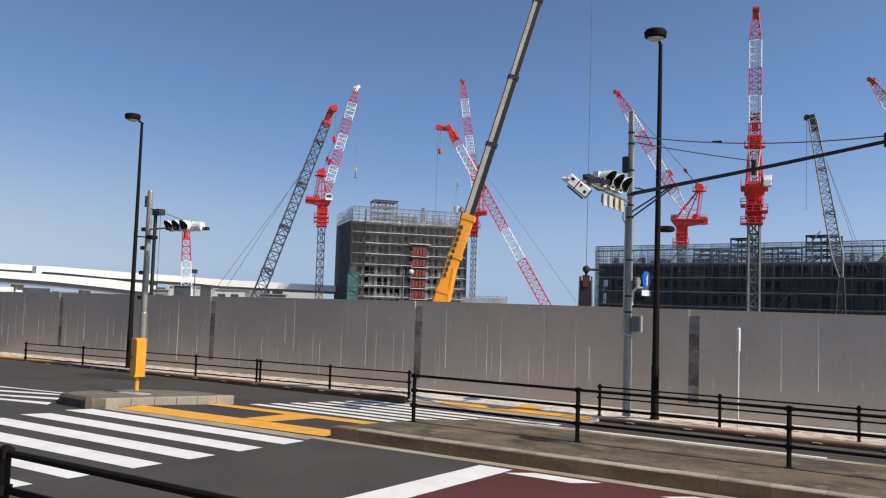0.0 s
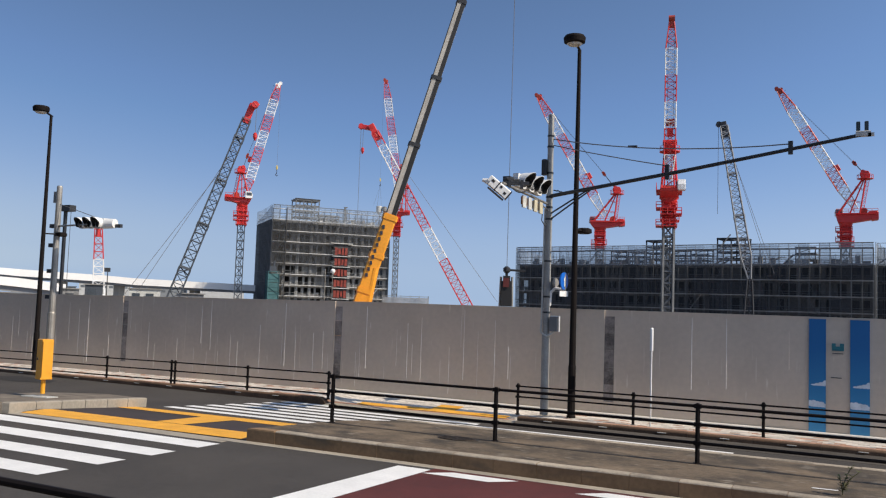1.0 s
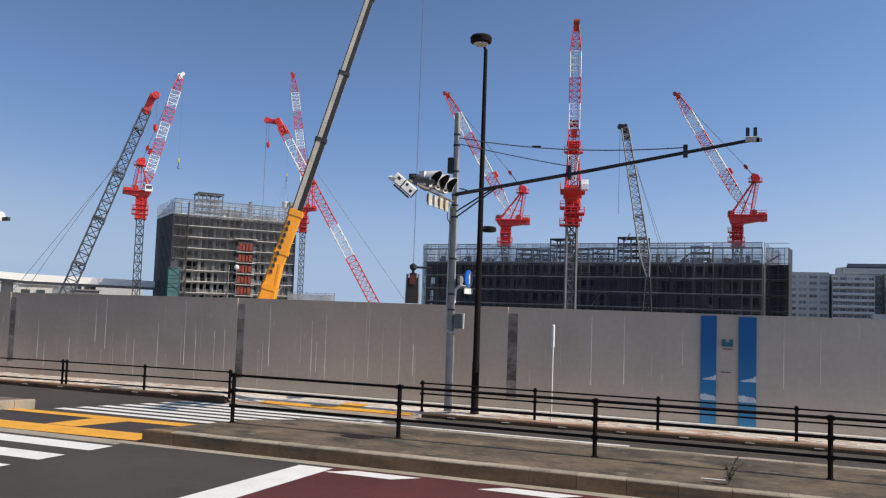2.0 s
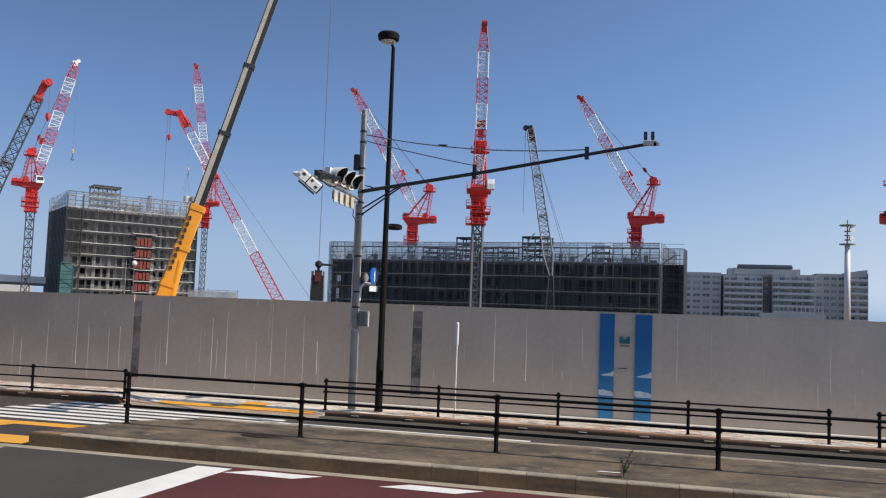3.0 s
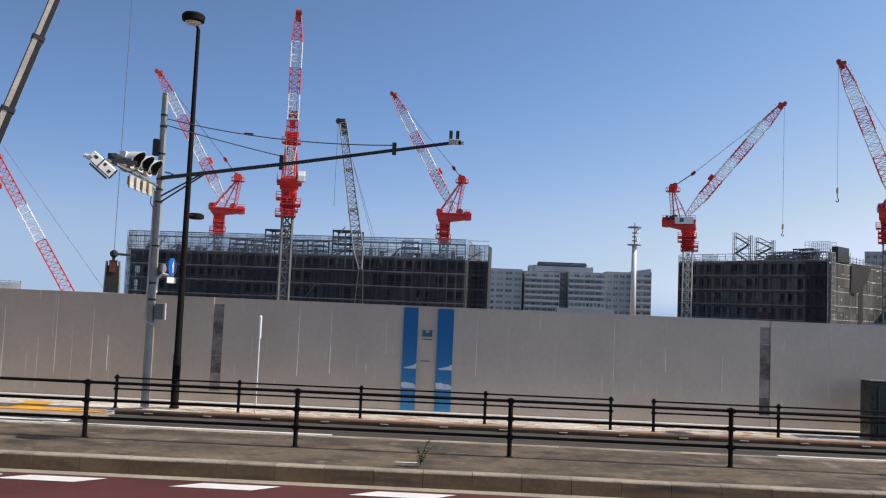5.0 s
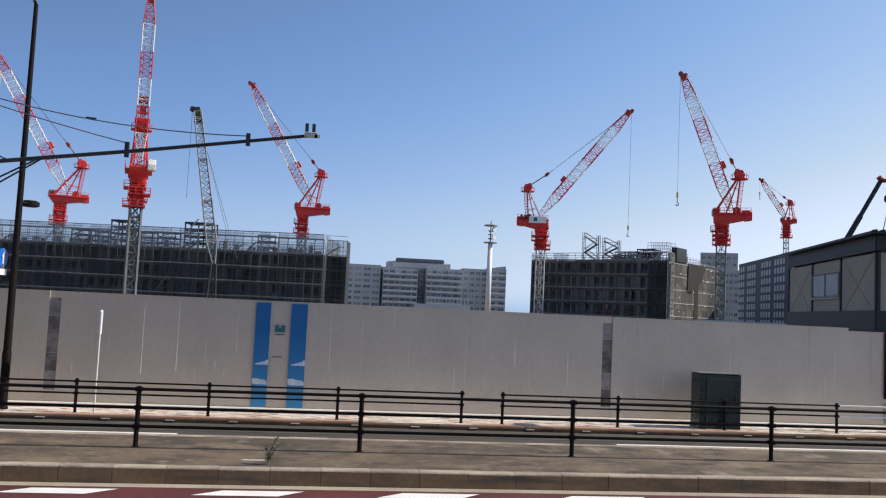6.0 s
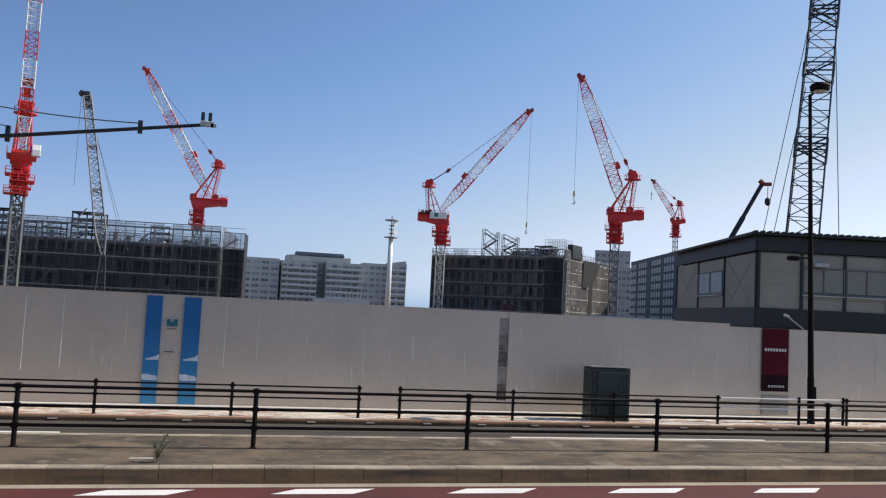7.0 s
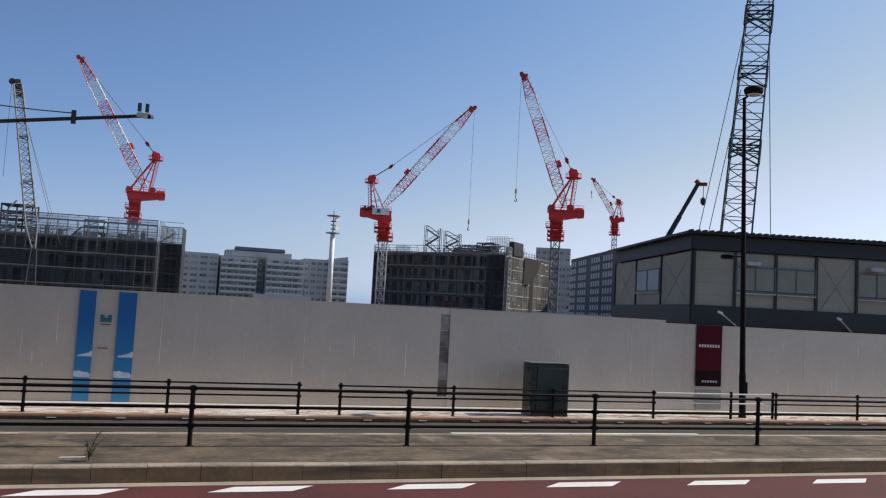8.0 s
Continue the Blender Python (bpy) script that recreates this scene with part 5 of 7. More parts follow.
                part("walkway_hoop", lambda bm: [tube(bm, p, q, 0.025, n=3) for p, q in ((c - sd * 0.35, c - sd * 0.35 + nj * 0.32), (c - sd * 0.35 + nj * 0.32, c + sd * 0.35 + nj * 0.32), (c + sd * 0.35 + nj * 0.32, c + sd * 0.35))], MASTG, js, "grey hoop of the jib walkway")
    part("jib_gear", lambda bm: boxed(bm, f.lerp(t, 0.31) + nj * (jib_w * 0.5 + 0.35), dj, sd, (1.3, 0.9, 0.8)), RED, g, "red gear box on the jib")
    part("jib_head", lambda bm: (boxed(bm, t - dj * 0.2, dj, sd, (1.2, jib_w * 0.5, 0.8)), tube(bm, t + dj * 0.45 + hd * 0.3 - sd * 0.45, t + dj * 0.45 + hd * 0.3 + sd * 0.45, 0.42, n=12), tube(bm, t + nj * 0.5 - sd * 0.4, t + nj * 0.5 + sd * 0.4, 0.32, n=10)), CWHITE if white_tip else REDP, g, "sheave head of the jib")
    q = f.lerp(t, 0.9) + nj * jib_w * 0.35
    top = P(apex[0] + 0.4, apex[1] + 0.4)
    lk = P(*link) if link else top.lerp(q, 0.2)
    pb = part("pendant_block", lambda bm: (boxed(bm, lk, (q - lk).normalized(), sd, (1.1, 1.3, 0.45)), tube(bm, lk - sd * 0.65, lk + sd * 0.65, 0.34, n=10)), REDP, g, "dark red pendant block")
    part("pendant_rope", lambda bm: [tube(bm, top + sd * l, lk + sd * l, 0.035, n=3) for l in (-0.6, -0.3, 0.0, 0.3, 0.6)], ROPE, pb)
    part("pendant_rope", lambda bm: [tube(bm, lk + sd * l, q + sd * l, 0.03, n=3) for l in (-0.45, 0.45)], ROPE, pb)
    if hook:
        hx = tip[0] + 0.5
        hk = part("hook_block", lambda bm: (lathe(bm, P(hx, hook + 0.1), [(0.08, -0.5), (0.20, -0.3), (0.23, 0.1), (0.16, 0.4), (0.06, 0.5)], n=10), [boxed(bm, P(hx, hook + 0.3, l), hd, sd, (0.3, 0.06, 0.8)) for l in (-0.15, 0.15)]), PALE_Y, g, "pale yellow hook block")
        part("hook", lambda bm: [tube(bm, P(hx + 0.22 * math.sin(u), hook - 1.5 - 0.3 * math.cos(u)), P(hx + 0.22 * math.sin(u + 0.7), hook - 1.5 - 0.3 * math.cos(u + 0.7)), 0.09, n=6) for u in (-2.8, -2.1, -1.4, -0.7, 0.0, 0.7)] + [tube(bm, P(hx, hook - 0.4), P(hx, hook - 1.25), 0.07, n=6)], DARK, hk, "dark hanging hook")
        part("hoist_rope", lambda bm: [tube(bm, P(hx, tip[1], l), P(hx, hook + 0.5, l * 0.5), 0.018, n=3) for l in (-0.25, 0.25)], ROPE, g)
        if bucket:
            bz = hook - 9.6
            part("sling", lambda bm: [tube(bm, P(hx, hook - 1.8), P(hx + a, bz + 1.5), 0.03, n=3) for a in (-0.7, 0.7, 1.9)], ROPE, hk)
            part("bucket", lambda bm: lathe(bm, P(hx, bz), [(0.35, -1.3), (0.9, -0.5), (0.95, 1.2), (0.85, 1.4), (0.3, 1.5)], n=16), GREYW, hk, "pale grey lifted concrete bucket", smooth=False)
            part("bucket", lambda bm: lathe(bm, P(hx - 1.7, bz + 0.3, 0.6), [(0.3, -0.9), (0.7, -0.4), (0.75, 0.8), (0.3, 1.0)], n=14), STEEL, hk, "grey lifted skip")
    return g


tower_crane((-130.2, 152.0), (0.760, 0.649), 19.3, (-4.0, 1.9, 24.5, 25.9), (0.5, 26.2), (-0.6, 32.4), (7.0, 53.0), (1.5, -1.6), "red and white luffing tower crane with a steep jib", hook=33.2, white_tip=True, mast_mat=CRAWL, jib_w=2.0, link=(0.6, 35.6), bays=7)
tower_crane((-133.3, 229.1), (-0.863, -0.505), 23.6, (-3.9, 1.1, 30.2, 31.6), (-1.0, 32.2), (-2.2, 40.0), (5.3, 73.2), (0.9, -2.6), "red and white tower crane lifting a bucket behind the building frame", hook=41.2, bucket=True, jib_w=2.3, bays=7)
tower_crane((-54.3, 184.2), (-0.959, -0.282), 16.2, (-5.4, 2.2, 21.0, 22.6), (-1.1, 23.6), (-3.6, 29.6), (14.6, 51.2), (1.5, -3.0), "red and white luffing tower crane on the long building", link=(-0.6, 33.3))
tower_crane((-27.0, 127.2), (0.206, -0.978), 15.1, (-4.2, 2.2, 19.5, 20.9), (1.2, 22.0), (-0.6, 27.6), (5.0, 44.9), (1.6, -1.4), "tall red and white tower crane with its jib raised upright", mast_w=1.7, jib_w=1.6, deck_w=3.2, cab_side=1, mast_r=0.22)
tower_crane((-4.5, 191.9), (-1.0, -0.02), 17.1, (-6.0, 1.8, 22.2, 24.2), (-1.9, 25.0), (-3.6, 32.2), (13.0, 51.1), (1.5, -2.6), "red and white luffing tower crane at the long building's end", link=(-1.6, 34.6))
tower_crane((47.8, 179.8), (0.966, -0.257), 16.6, (-5.4, 1.5, 21.3, 23.4), (-0.3, 24.4), (-3.3, 30.4), (18.3, 47.7), (0.0, -2.9), "red and white luffing tower crane beside the dark frame", hook=22.0, plate=True, link=(0.8, 33.4), cab=False, leg_mat=CWHITE, mast_mat=GREYW, mast_w=2.1)
tower_crane((71.7, 143.1), (-0.894, 0.448), 16.4, (-5.1, 1.5, 20.5, 22.3), (-1.5, 22.9), (-2.9, 29.4), (7.4, 48.0), (1.4, -2.4), "red and white luffing tower crane with a hanging yellow hook", hook=25.4, link=(-1.5, 31.8))
tower_crane((152.3, 258.6), (-0.862, 0.506), 31.6, (-3.2, 1.7, 36.2, 37.6), (0.2, 38.2), (-1.1, 43.6), (8.0, 51.1), (0.9, -2.2), "small distant red and white tower crane", hook=46.4, jib_w=1.7)


def lattice_crane(foot, tip, w0, w1, n, material, label, head_mat=RED, ropes=(), bands=(), r=0.085, hook=None, butt=0.0, joints=(), nose=None):
    """A crawler crane: undercarriage, house, lattice boom and lines."""
    g = thing("crawler_crane", (foot[0], foot[1], Z_FAR), label, "crawler crane", "crawler cranes")
    o = Vector((foot[0], foot[1], Z_FAR))
    f, t = Vector(foot) - o, Vector(tip) - o
    side = Vector((-(t - f).y, (t - f).x, 0))
    if side.length < 0.2:
        side = Vector((1, 0, 0))
    part("undercarriage", lambda bm: (box(bm, (0, 0, 0.45), (4.4, 3.4, 0.9), bevel=0.2)), DARK, g)
    part("house", lambda bm: box(bm, (0, 0, 1.25), (3.6, 2.4, 0.7), bevel=0.15), material, g)
    spans = bands or ((0, 1, material),)
    for a, b, mm in spans:
        wa, wb = w0 + (w1 - w0) * a, w0 + (w1 - w0) * b
        part("boom_section", lambda bm: truss(bm, f.lerp(t, a), f.lerp(t, b), wa, wb, max(2, int(n * (b - a))), r, side=side, rb=r * 0.55), mm, g)
    if butt:
        part("boom_butt", lambda bm: truss(bm, f - (t - f) * butt, f, w0 * 0.25, w0, 3, r * 1.2, side=side, rb=r * 0.7), material, g, "tapered foot of the boom")
        part("gantry", lambda bm: truss(bm, Vector((0.4, 0, 1.4)), f - (t - f) * butt, 1.3, 0.6, 5, 0.09, side=side, rb=0.06), DARK, g, "dark gantry below the boom")
    for u in joints:
        w = w0 + (w1 - w0) * u
        part("section_joint", lambda bm: truss(bm, f.lerp(t, u - 0.012), f.lerp(t, u + 0.012), w * 1.04, w * 1.04, 1, r * 1.3, side=side, rb=r), material, g)
    d = (t - f).normalized()
    part("boom_head", lambda bm: (tube(bm, t - d * 1.2, t + d * 0.3, w1 * 0.42, w1 * 0.3, n=5), tube(bm, t + d * 0.2 - side.normalized() * w1 * 0.4, t + d * 0.2 + side.normalized() * w1 * 0.4, w1 * 0.24, n=10)), head_mat, g, "sheave head")
    if nose:
        nv = Vector(nose)
        part("boom_nose", lambda bm: (boxed(bm, t - d * 0.5, d, side, (2.2, w1 * 0.75, w1 * 0.8)), boxed(bm, t + nv * 0.5, nv, side, (nv.length + 0.6, w1 * 0.6, 0.55)), tube(bm, t + nv - side.normalized() * 0.35, t + nv + side.normalized() * 0.35, 0.36, n=12)), head_mat, g, "bent nose of the boom with sheaves")
    if hook:
        part("hook_block", lambda bm: lathe(bm, Vector(hook) - o, [(0.06, -0.5), (0.22, -0.15), (0.22, 0.2), (0.08, 0.36)], n=8), RED, g, "red hook block")
    for a, b in ropes:
        part("line", lambda bm, a=a, b=b: tube(bm, Vector(a) - o, Vector(b) - o, 0.03, n=3), ROPE, g)
    return g


lattice_crane((-63.9, 63.6, 0.0), (-58.3, 68.6, 22.2), 1.15, 0.85, 26, CRAWL, "crawler crane with a dark lattice boom and red head",
              bands=((0.0, 0.95, CRAWL),), joints=(0.22, 0.43, 0.64, 0.85), nose=(0.75, -0.25, 0.35),
              ropes=(((-59.3, 67.7, 18.2), (-64.3, 60.1, 2.4)), ((-59.7, 67.4, 16.8), (-65.1, 59.4, 2.3)), ((-57.9, 69.0, 22.2), (-57.9, 69.0, 19.6))), hook=(-57.9, 69.0, 19.4))
lattice_crane((-45.7, 100.2, 0.0), (-58.5, 93.2, 25.2), 1.2, 1.0, 38, CWHITE, "crawler crane with a red and white lattice boom",
              bands=((0.0, 0.325, RED), (0.325, 0.48, CWHITE), (0.48, 0.77, RED), (0.77, 0.91, CWHITE), (0.91, 0.98, RED)), nose=(-1.5, -0.5, 0.3),
              ropes=(((-53.2, 94.1, 18.8), (-41.0, 95.6, 2.9)), ((-59.9, 92.5, 25.2), (-59.9, 92.5, 1.0)), ((-59.6, 92.6, 25.2), (-59.6, 92.6, 22.5))), r=0.06, hook=(-59.6, 92.6, 22.3))
lattice_crane((-14.95, 119.1, 10.2), (-17.9, 118.6, 28.1), 1.35, 0.95, 22, LATT, "crawler crane with a grey lattice boom and dark head",
              head_mat=DARK, joints=(0.3, 0.62, 0.93), ropes=(((-17.6, 118.6, 27.0), (-12.2, 119.4, 9.0)), ((-17.4, 118.6, 26.0), (-11.4, 119.4, 8.0)), ((-18.6, 118.5, 28.0), (-18.6, 118.5, 16.0))), butt=0.17, nose=(-0.7, 0.0, 0.3))
lattice_crane((36.8, 47.5, 0.0), (39.0, 45.7, 40.0), 2.15, 1.3, 34, CRAWL, "large crawler crane with a dark steel lattice boom",
              head_mat=CRAWL, ropes=(((37.9, 46.7, 26.0), (35.2, 48.75, 7.5)), ((37.3, 47.15, 18.3), (35.8, 48.3, 8.0)), ((38.5, 46.1, 27.0), (39.05, 45.65, 3.0))), r=0.07, joints=(0.345, 0.355, 0.48, 0.575, 0.585))
lattice_crane((-98.3, 85.2, 0.0), (-98.7, 84.7, 11.6), 1.7, 1.0, 12, CWHITE, "short red and white lattice tower", bands=((0, 0.62, CWHITE), (0.62, 1.0, RED)), r=0.08)

pile = thing("piling_rig", (-46.9, 37.5, Z_FAR), "dark upright piling rig leader", "piling rig")
part("leader", lambda bm: box(bm, (0, 0, 4.0), (0.17, 0.17, 7.9)), DARK, pile)
part("head", lambda bm: (box(bm, (0.2, 0, 8.0), (0.9, 0.5, 0.4)), tube(bm, (0.5, 0, 7.8), (0.5, 0, 0.5), 0.02, n=3)), DARK, pile)
part("base", lambda bm: box(bm, (0, 0, 0.4), (2.6, 2.2, 0.8), bevel=0.15), DARK, pile)


# telescopic crane with an orange base boom
ty = thing("mobile_crane", (-27.6, 41.8, Z_FAR), "mobile crane with an orange base boom and grey telescopic sections", "mobile crane")
o = Vector((-27.6, 41.8, Z_FAR))
bf, bj, bt = Vector((-27.3, 42.0, 1.0)) - o, Vector((-25.55, 43.0, 7.5)) - o, Vector((-22.2, 44.8, 20.7)) - o
bd_ = (bt - bj).normalized()
side_v = Vector((0.84, 0.54, 0))


def boom_sec(bm, a, b, w, h):
    d = (b - a).normalized()
    u = (side_v - side_v.dot(d) * d).normalized()
    v = d.cross(u)
    lv = [[bm.verts.new(p + x * u * w / 2 + y * v * h / 2) for x, y in ((-0.8, -1), (0.8, -1), (1, -0.7), (1, 0.7), (0.8, 1), (-0.8, 1), (-1, 0.7), (-1, -0.7))] for p in (a, b)]
    for i in range(8):
        bm.faces.new((lv[0][i], lv[0][(i + 1) % 8], lv[1][(i + 1) % 8], lv[1][i]))
    bm.faces.new(lv[0])
    bm.faces.new(lv[1])


part("base_boom", lambda bm: boom_sec(bm, bf, bj, 0.82, 0.95), ORANGE, ty, "orange base boom")
cuts = [0.0, 0.33, 0.64, 1.0, 1.5]
for i in range(4):
    a, b = bj.lerp(bt, cuts[i]) - bd_ * 0.4, bj.lerp(bt, cuts[i + 1])
    w_ = 0.64 - 0.05 * i
    sec = part("boom_section", lambda bm: boom_sec(bm, a, b, w_, w_ + 0.06), BOOM, ty, "taupe grey telescopic boom section")
    part("collar", lambda bm: boom_sec(bm, b - bd_ * 0.22, b, w_ + 0.09, w_ + 0.15), DARK, sec)
    for k_, u_, mm in ((0.25, 0.50, BLACK), (-0.46, 0.10, BLACK)):
        part("side_strip", lambda bm: boom_sec(bm, a + side_v * k_ * w_, b + side_v * k_ * w_, u_ * w_, w_ + 0.09), mm, sec, "black flank strip of the boom")
for t in (0.44, 0.495, 0.55, 0.605, 0.66, 0.715, 0.77, 0.825, 0.88):
    part("letter_bar", lambda bm, t=t: box(bm, bf.lerp(bj, t) + Vector((0.27, -0.44, 0.0)) - side_v * 0.17, (0.15, 0.05, 0.22), rz=32), INK, ty, "dark lettering bar")
for t in (0.3, 0.62, 0.97):
    part("bracket", lambda bm, t=t: boom_sec(bm, bf.lerp(bj, t) - bd_ * 0.15, bf.lerp(bj, t) + bd_ * 0.15, 0.95, 1.04), ORANGE, ty)
part("luffing_cylinder", lambda bm: tube(bm, Vector((0.9, 0.3, 0.8)), bf.lerp(bj, 0.55) + Vector((0.25, -0.2, -0.3)), 0.22, n=10), ORANGE, ty)
part("carrier", lambda bm: box(bm, (0.5, 0.5, 0.75), (3.2, 7.5, 1.3), bevel=0.2, rz=30), ORANGE, ty)
HK = Vector((-19.3, 46.15, 0)) - o
part("hoist_rope", lambda bm: tube(bm, Vector((HK.x, HK.y, 27.6)), Vector((HK.x, HK.y, 4.9)), 0.02, n=3), ROPE, ty)
part("jib_head", lambda bm: tube(bm, bj.lerp(bt, 1.5), Vector((HK.x, HK.y, 27.6)), 0.2, 0.14, n=6), DARK, ty)
hb = part("hook_block", lambda bm: (lathe(bm, (HK.x, HK.y, 4.55), [(0.1, 0), (0.22, 0.12), (0.22, 0.3), (0.08, 0.42)], n=10), tube(bm, (HK.x + 0.1, HK.y, 4.75), (HK.x + 1.0, HK.y + 0.4, 4.72), 0.07, n=5)), DARK, ty, "dark hook block")
part("lifted_load", lambda bm: (boxed(bm, Vector((HK.x, HK.y, 3.35)), Vector((0, 0, 1)), Vector((0.9, 0.4, 0)), (1.5, 0.62, 0.5)), boxed(bm, Vector((HK.x, HK.y, 4.2)), Vector((0, 0, 1)), Vector((0.9, 0.4, 0)), (0.4, 0.42, 0.36)), boxed(bm, Vector((HK.x, HK.y, 4.45)), Vector((0, 0, 1)), Vector((0.9, 0.4, 0)), (0.3, 0.16, 0.16))), BLACK, hb, "dark steel load")
for e in (-0.34, 0.34):
    part("load_rail", lambda bm, e=e: tube(bm, (HK.x + e, HK.y + e * 0.4, 2.6), (HK.x + e * 0.9, HK.y + e * 0.36, 4.35), 0.07, n=8), STEEL, hb)
part("load_panel", lambda bm: box(bm, (HK.x + 0.11, HK.y - 0.31, 4.0), (0.36, 0.05, 0.55), rz=22), mat("dull_red_panel", (0.11, 0.018, 0.016), 0.6, var=0.2, scale=3), hb, "dull red panel")

sm = thing("mobile_crane", (25.4, 43.5, Z_FAR), "small mobile crane with a thin black telescopic boom", "mobile crane")
o2 = Vector((25.4, 43.5, Z_FAR))
part("boom", lambda bm: (tube(bm, Vector((25.6, 43.1, 1.4)) - o2, Vector((28.6, 41.15, 8.3)) - o2, 0.17, 0.15, n=6), tube(bm, Vector((28.5, 41.2, 8.1)) - o2, Vector((29.42, 40.6, 10.25)) - o2, 0.12, n=6)), DARK, sm)
part("head", lambda bm: (box(bm, Vector((29.62, 40.42, 10.17)) - o2, (0.42, 0.22, 0.18), rz=-35), tube(bm, Vector((29.3, 40.7, 10.4)) - o2, Vector((29.45, 40.6, 10.2)) - o2, 0.14, n=8)), REDP, sm, "dull red boom head")
part("carrier", lambda bm: box(bm, (-0.2, 0.2, 0.75), (2.4, 5.5, 1.3), bevel=0.2), DARK, sm)
part("hook_block", lambda bm: (tube(bm, Vector((29.62, 40.4, 10.1)) - o2, Vector((29.62, 40.4, 9.4)) - o2, 0.02, n=3), lathe(bm, Vector((29.62, 40.4, 8.95)) - o2, [(0.05, 0), (0.16, 0.14), (0.16, 0.36), (0.06, 0.46)], n=8)), DARK, sm)


# ---------------------------------------------------------------- buildings under construction
def frame_building(name, p0, front, depth, length, roof, scaf, label, bays, nets, side_net, wall=FRAME, deckm=SLAB, fill=0.62, seed=1, net_drop=0.3, clear_top=0.12):
    """Concrete frame with slabs, columns, piers and a scaffold, its front along 'front' from p0; nets maps a floor counted from the top to the nettings hung there."""
    fx = Vector((front[0], front[1], 0)).normalized()
    g = thing(name, (p0[0], p0[1], Z_FAR), label, "building", "buildings under construction", rz=math.degrees(math.atan2(fx.y, fx.x)))
    rng = random.Random(seed)
    H = roof - Z_FAR
    fh = 3.05
    nfl = int(H / fh)
    z_off = H - nfl * fh
    # Interior darkness comes from the wall colour.
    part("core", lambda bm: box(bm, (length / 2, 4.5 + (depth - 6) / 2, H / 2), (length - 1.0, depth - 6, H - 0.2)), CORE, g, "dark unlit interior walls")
    for k in range(nfl + 1):
        z = z_off + k * fh
        part("slab", lambda bm: (box(bm, (length / 2, depth / 2, z - 0.15), (length, depth, 0.30)), box(bm, (length / 2, 0.35, z - 0.42), (length, 0.5, 0.26))), FRAME if k < nfl else deckm, g)
    for i in range(bays + 1):
        x = length * i / bays
        part("column", lambda bm: box(bm, (min(max(x, 0.45), length - 0.45), 0.55, H / 2), (0.8, 0.8, H)), wall, g)
    w = length / bays
    for k in range(nfl):
        z = z_off + k * fh
        for i in range(bays):
            x0 = w * i
            if rng.random() > fill:
                if rng.random() < 0.5:
                    pw = w * rng.uniform(0.12, 0.3)
                    px = x0 + w * rng.uniform(0.25, 0.75)
                    part("partition", lambda bm: box(bm, (px, 3.2, z + fh / 2), (pw, 0.2, fh - 0.4)), wall, g)
                continue
            mid = x0 + w * rng.uniform(0.42, 0.58)
            part("pier", lambda bm: box(bm, (mid, 0.75, z + fh / 2 - 0.1), (w * rng.uniform(0.10, 0.2), 0.35, fh - 0.5)), wall, g)
            if rng.random() < 0.65:
                part("spandrel", lambda bm: box(bm, (x0 + w / 2, 0.85, z + 0.42), (w - 0.85, 0.2, 0.75)), FRAME, g)
            if rng.random() < 0.4:
                sx = x0 + rng.choice((0.27, 0.73)) * w
                part("wall_panel", lambda bm: box(bm, (sx, 0.95, z + fh / 2 - 0.1), (w * 0.4, 0.12, fh - 0.55)), wall, g)
            if rng.random() < 0.4:
                cx, ch = x0 + rng.uniform(0.15, 0.85) * w, rng.uniform(0.5, 1.3)
                part("stacked_material", lambda bm: box(bm, (cx, 1.7, z + ch / 2), (rng.uniform(0.3, 1.1), 0.6, ch)), rng.choice((DECK_L, INFILL, CORE, GREYW)), g)
    # scaffold: two rows of posts, decks with toe boards, guard tubes, braces, nettings
    S = scaf - Z_FAR
    post = part("scaffold_post", lambda bm: tube(bm, (0, 0, 0), (0, 0, S), 0.06, n=4), SCAF, g)
    post.matrix_local = pose(0, -1.2, 0)
    spots = [(x, -1.2, 0.0) for x in np.arange(1.83, length + 0.1, 1.83)] + [(x, -0.4, -1.0) for x in np.arange(0, length + 0.1, 1.83)]
    spots += [(e, y, -0.2 * (y > 6)) for e in (-0.3, length + 0.3) for y in np.arange(-1.2, depth, 1.83)]
    for x, y, z in spots:
        clone(post, "scaffold_post", g, pose(x, y, z))
    nl = int(S / fh)
    seg = max(3, int(length / 5.49))
    for k in range(nl + 1):
        z = z_off + k * fh
        if z < 0.3:
            continue
        for i in range(seg):
            xa, xb = length * i / seg, length * (i + 1) / seg - 0.06
            dz = rng.uniform(-0.05, 0.05)
            part("scaffold_deck", lambda bm: (box(bm, ((xa + xb) / 2, -0.8, z + dz), (xb - xa, 0.8, 0.07)), box(bm, ((xa + xb) / 2, -1.27, z + dz + 0.06), (xb - xa, 0.04, 0.15))), deckm, g)
            part("guard_tube", lambda bm: (tube(bm, (xa, -1.25, z + 0.95 + dz), (xb, -1.25, z + 0.95 + dz), 0.05, n=4), tube(bm, (xa, -1.25, z + 0.5), (xb, -1.25, z + 0.5), 0.04, n=4)), SCAF, g)
            if rng.random() < 0.55 and z + fh < S + 0.5:
                part("scaffold_brace", lambda bm: (tube(bm, (xa, -1.22, z), (xa + 1.83, -1.22, z + fh), 0.04, n=4), tube(bm, (xa + 1.83, -1.22, z), (xa, -1.22, z + fh), 0.04, n=4)), SCAF, g)
            if rng.random() < 0.06:
                part("stair_flight", lambda bm: [tube(bm, (xa + 0.6, y, z + 0.1), (xa + 2.9, y, z + fh), 0.07, n=4) for y in (-1.1, -0.6)], deckm, g)
    pan = max(4, int(length / 3.66))
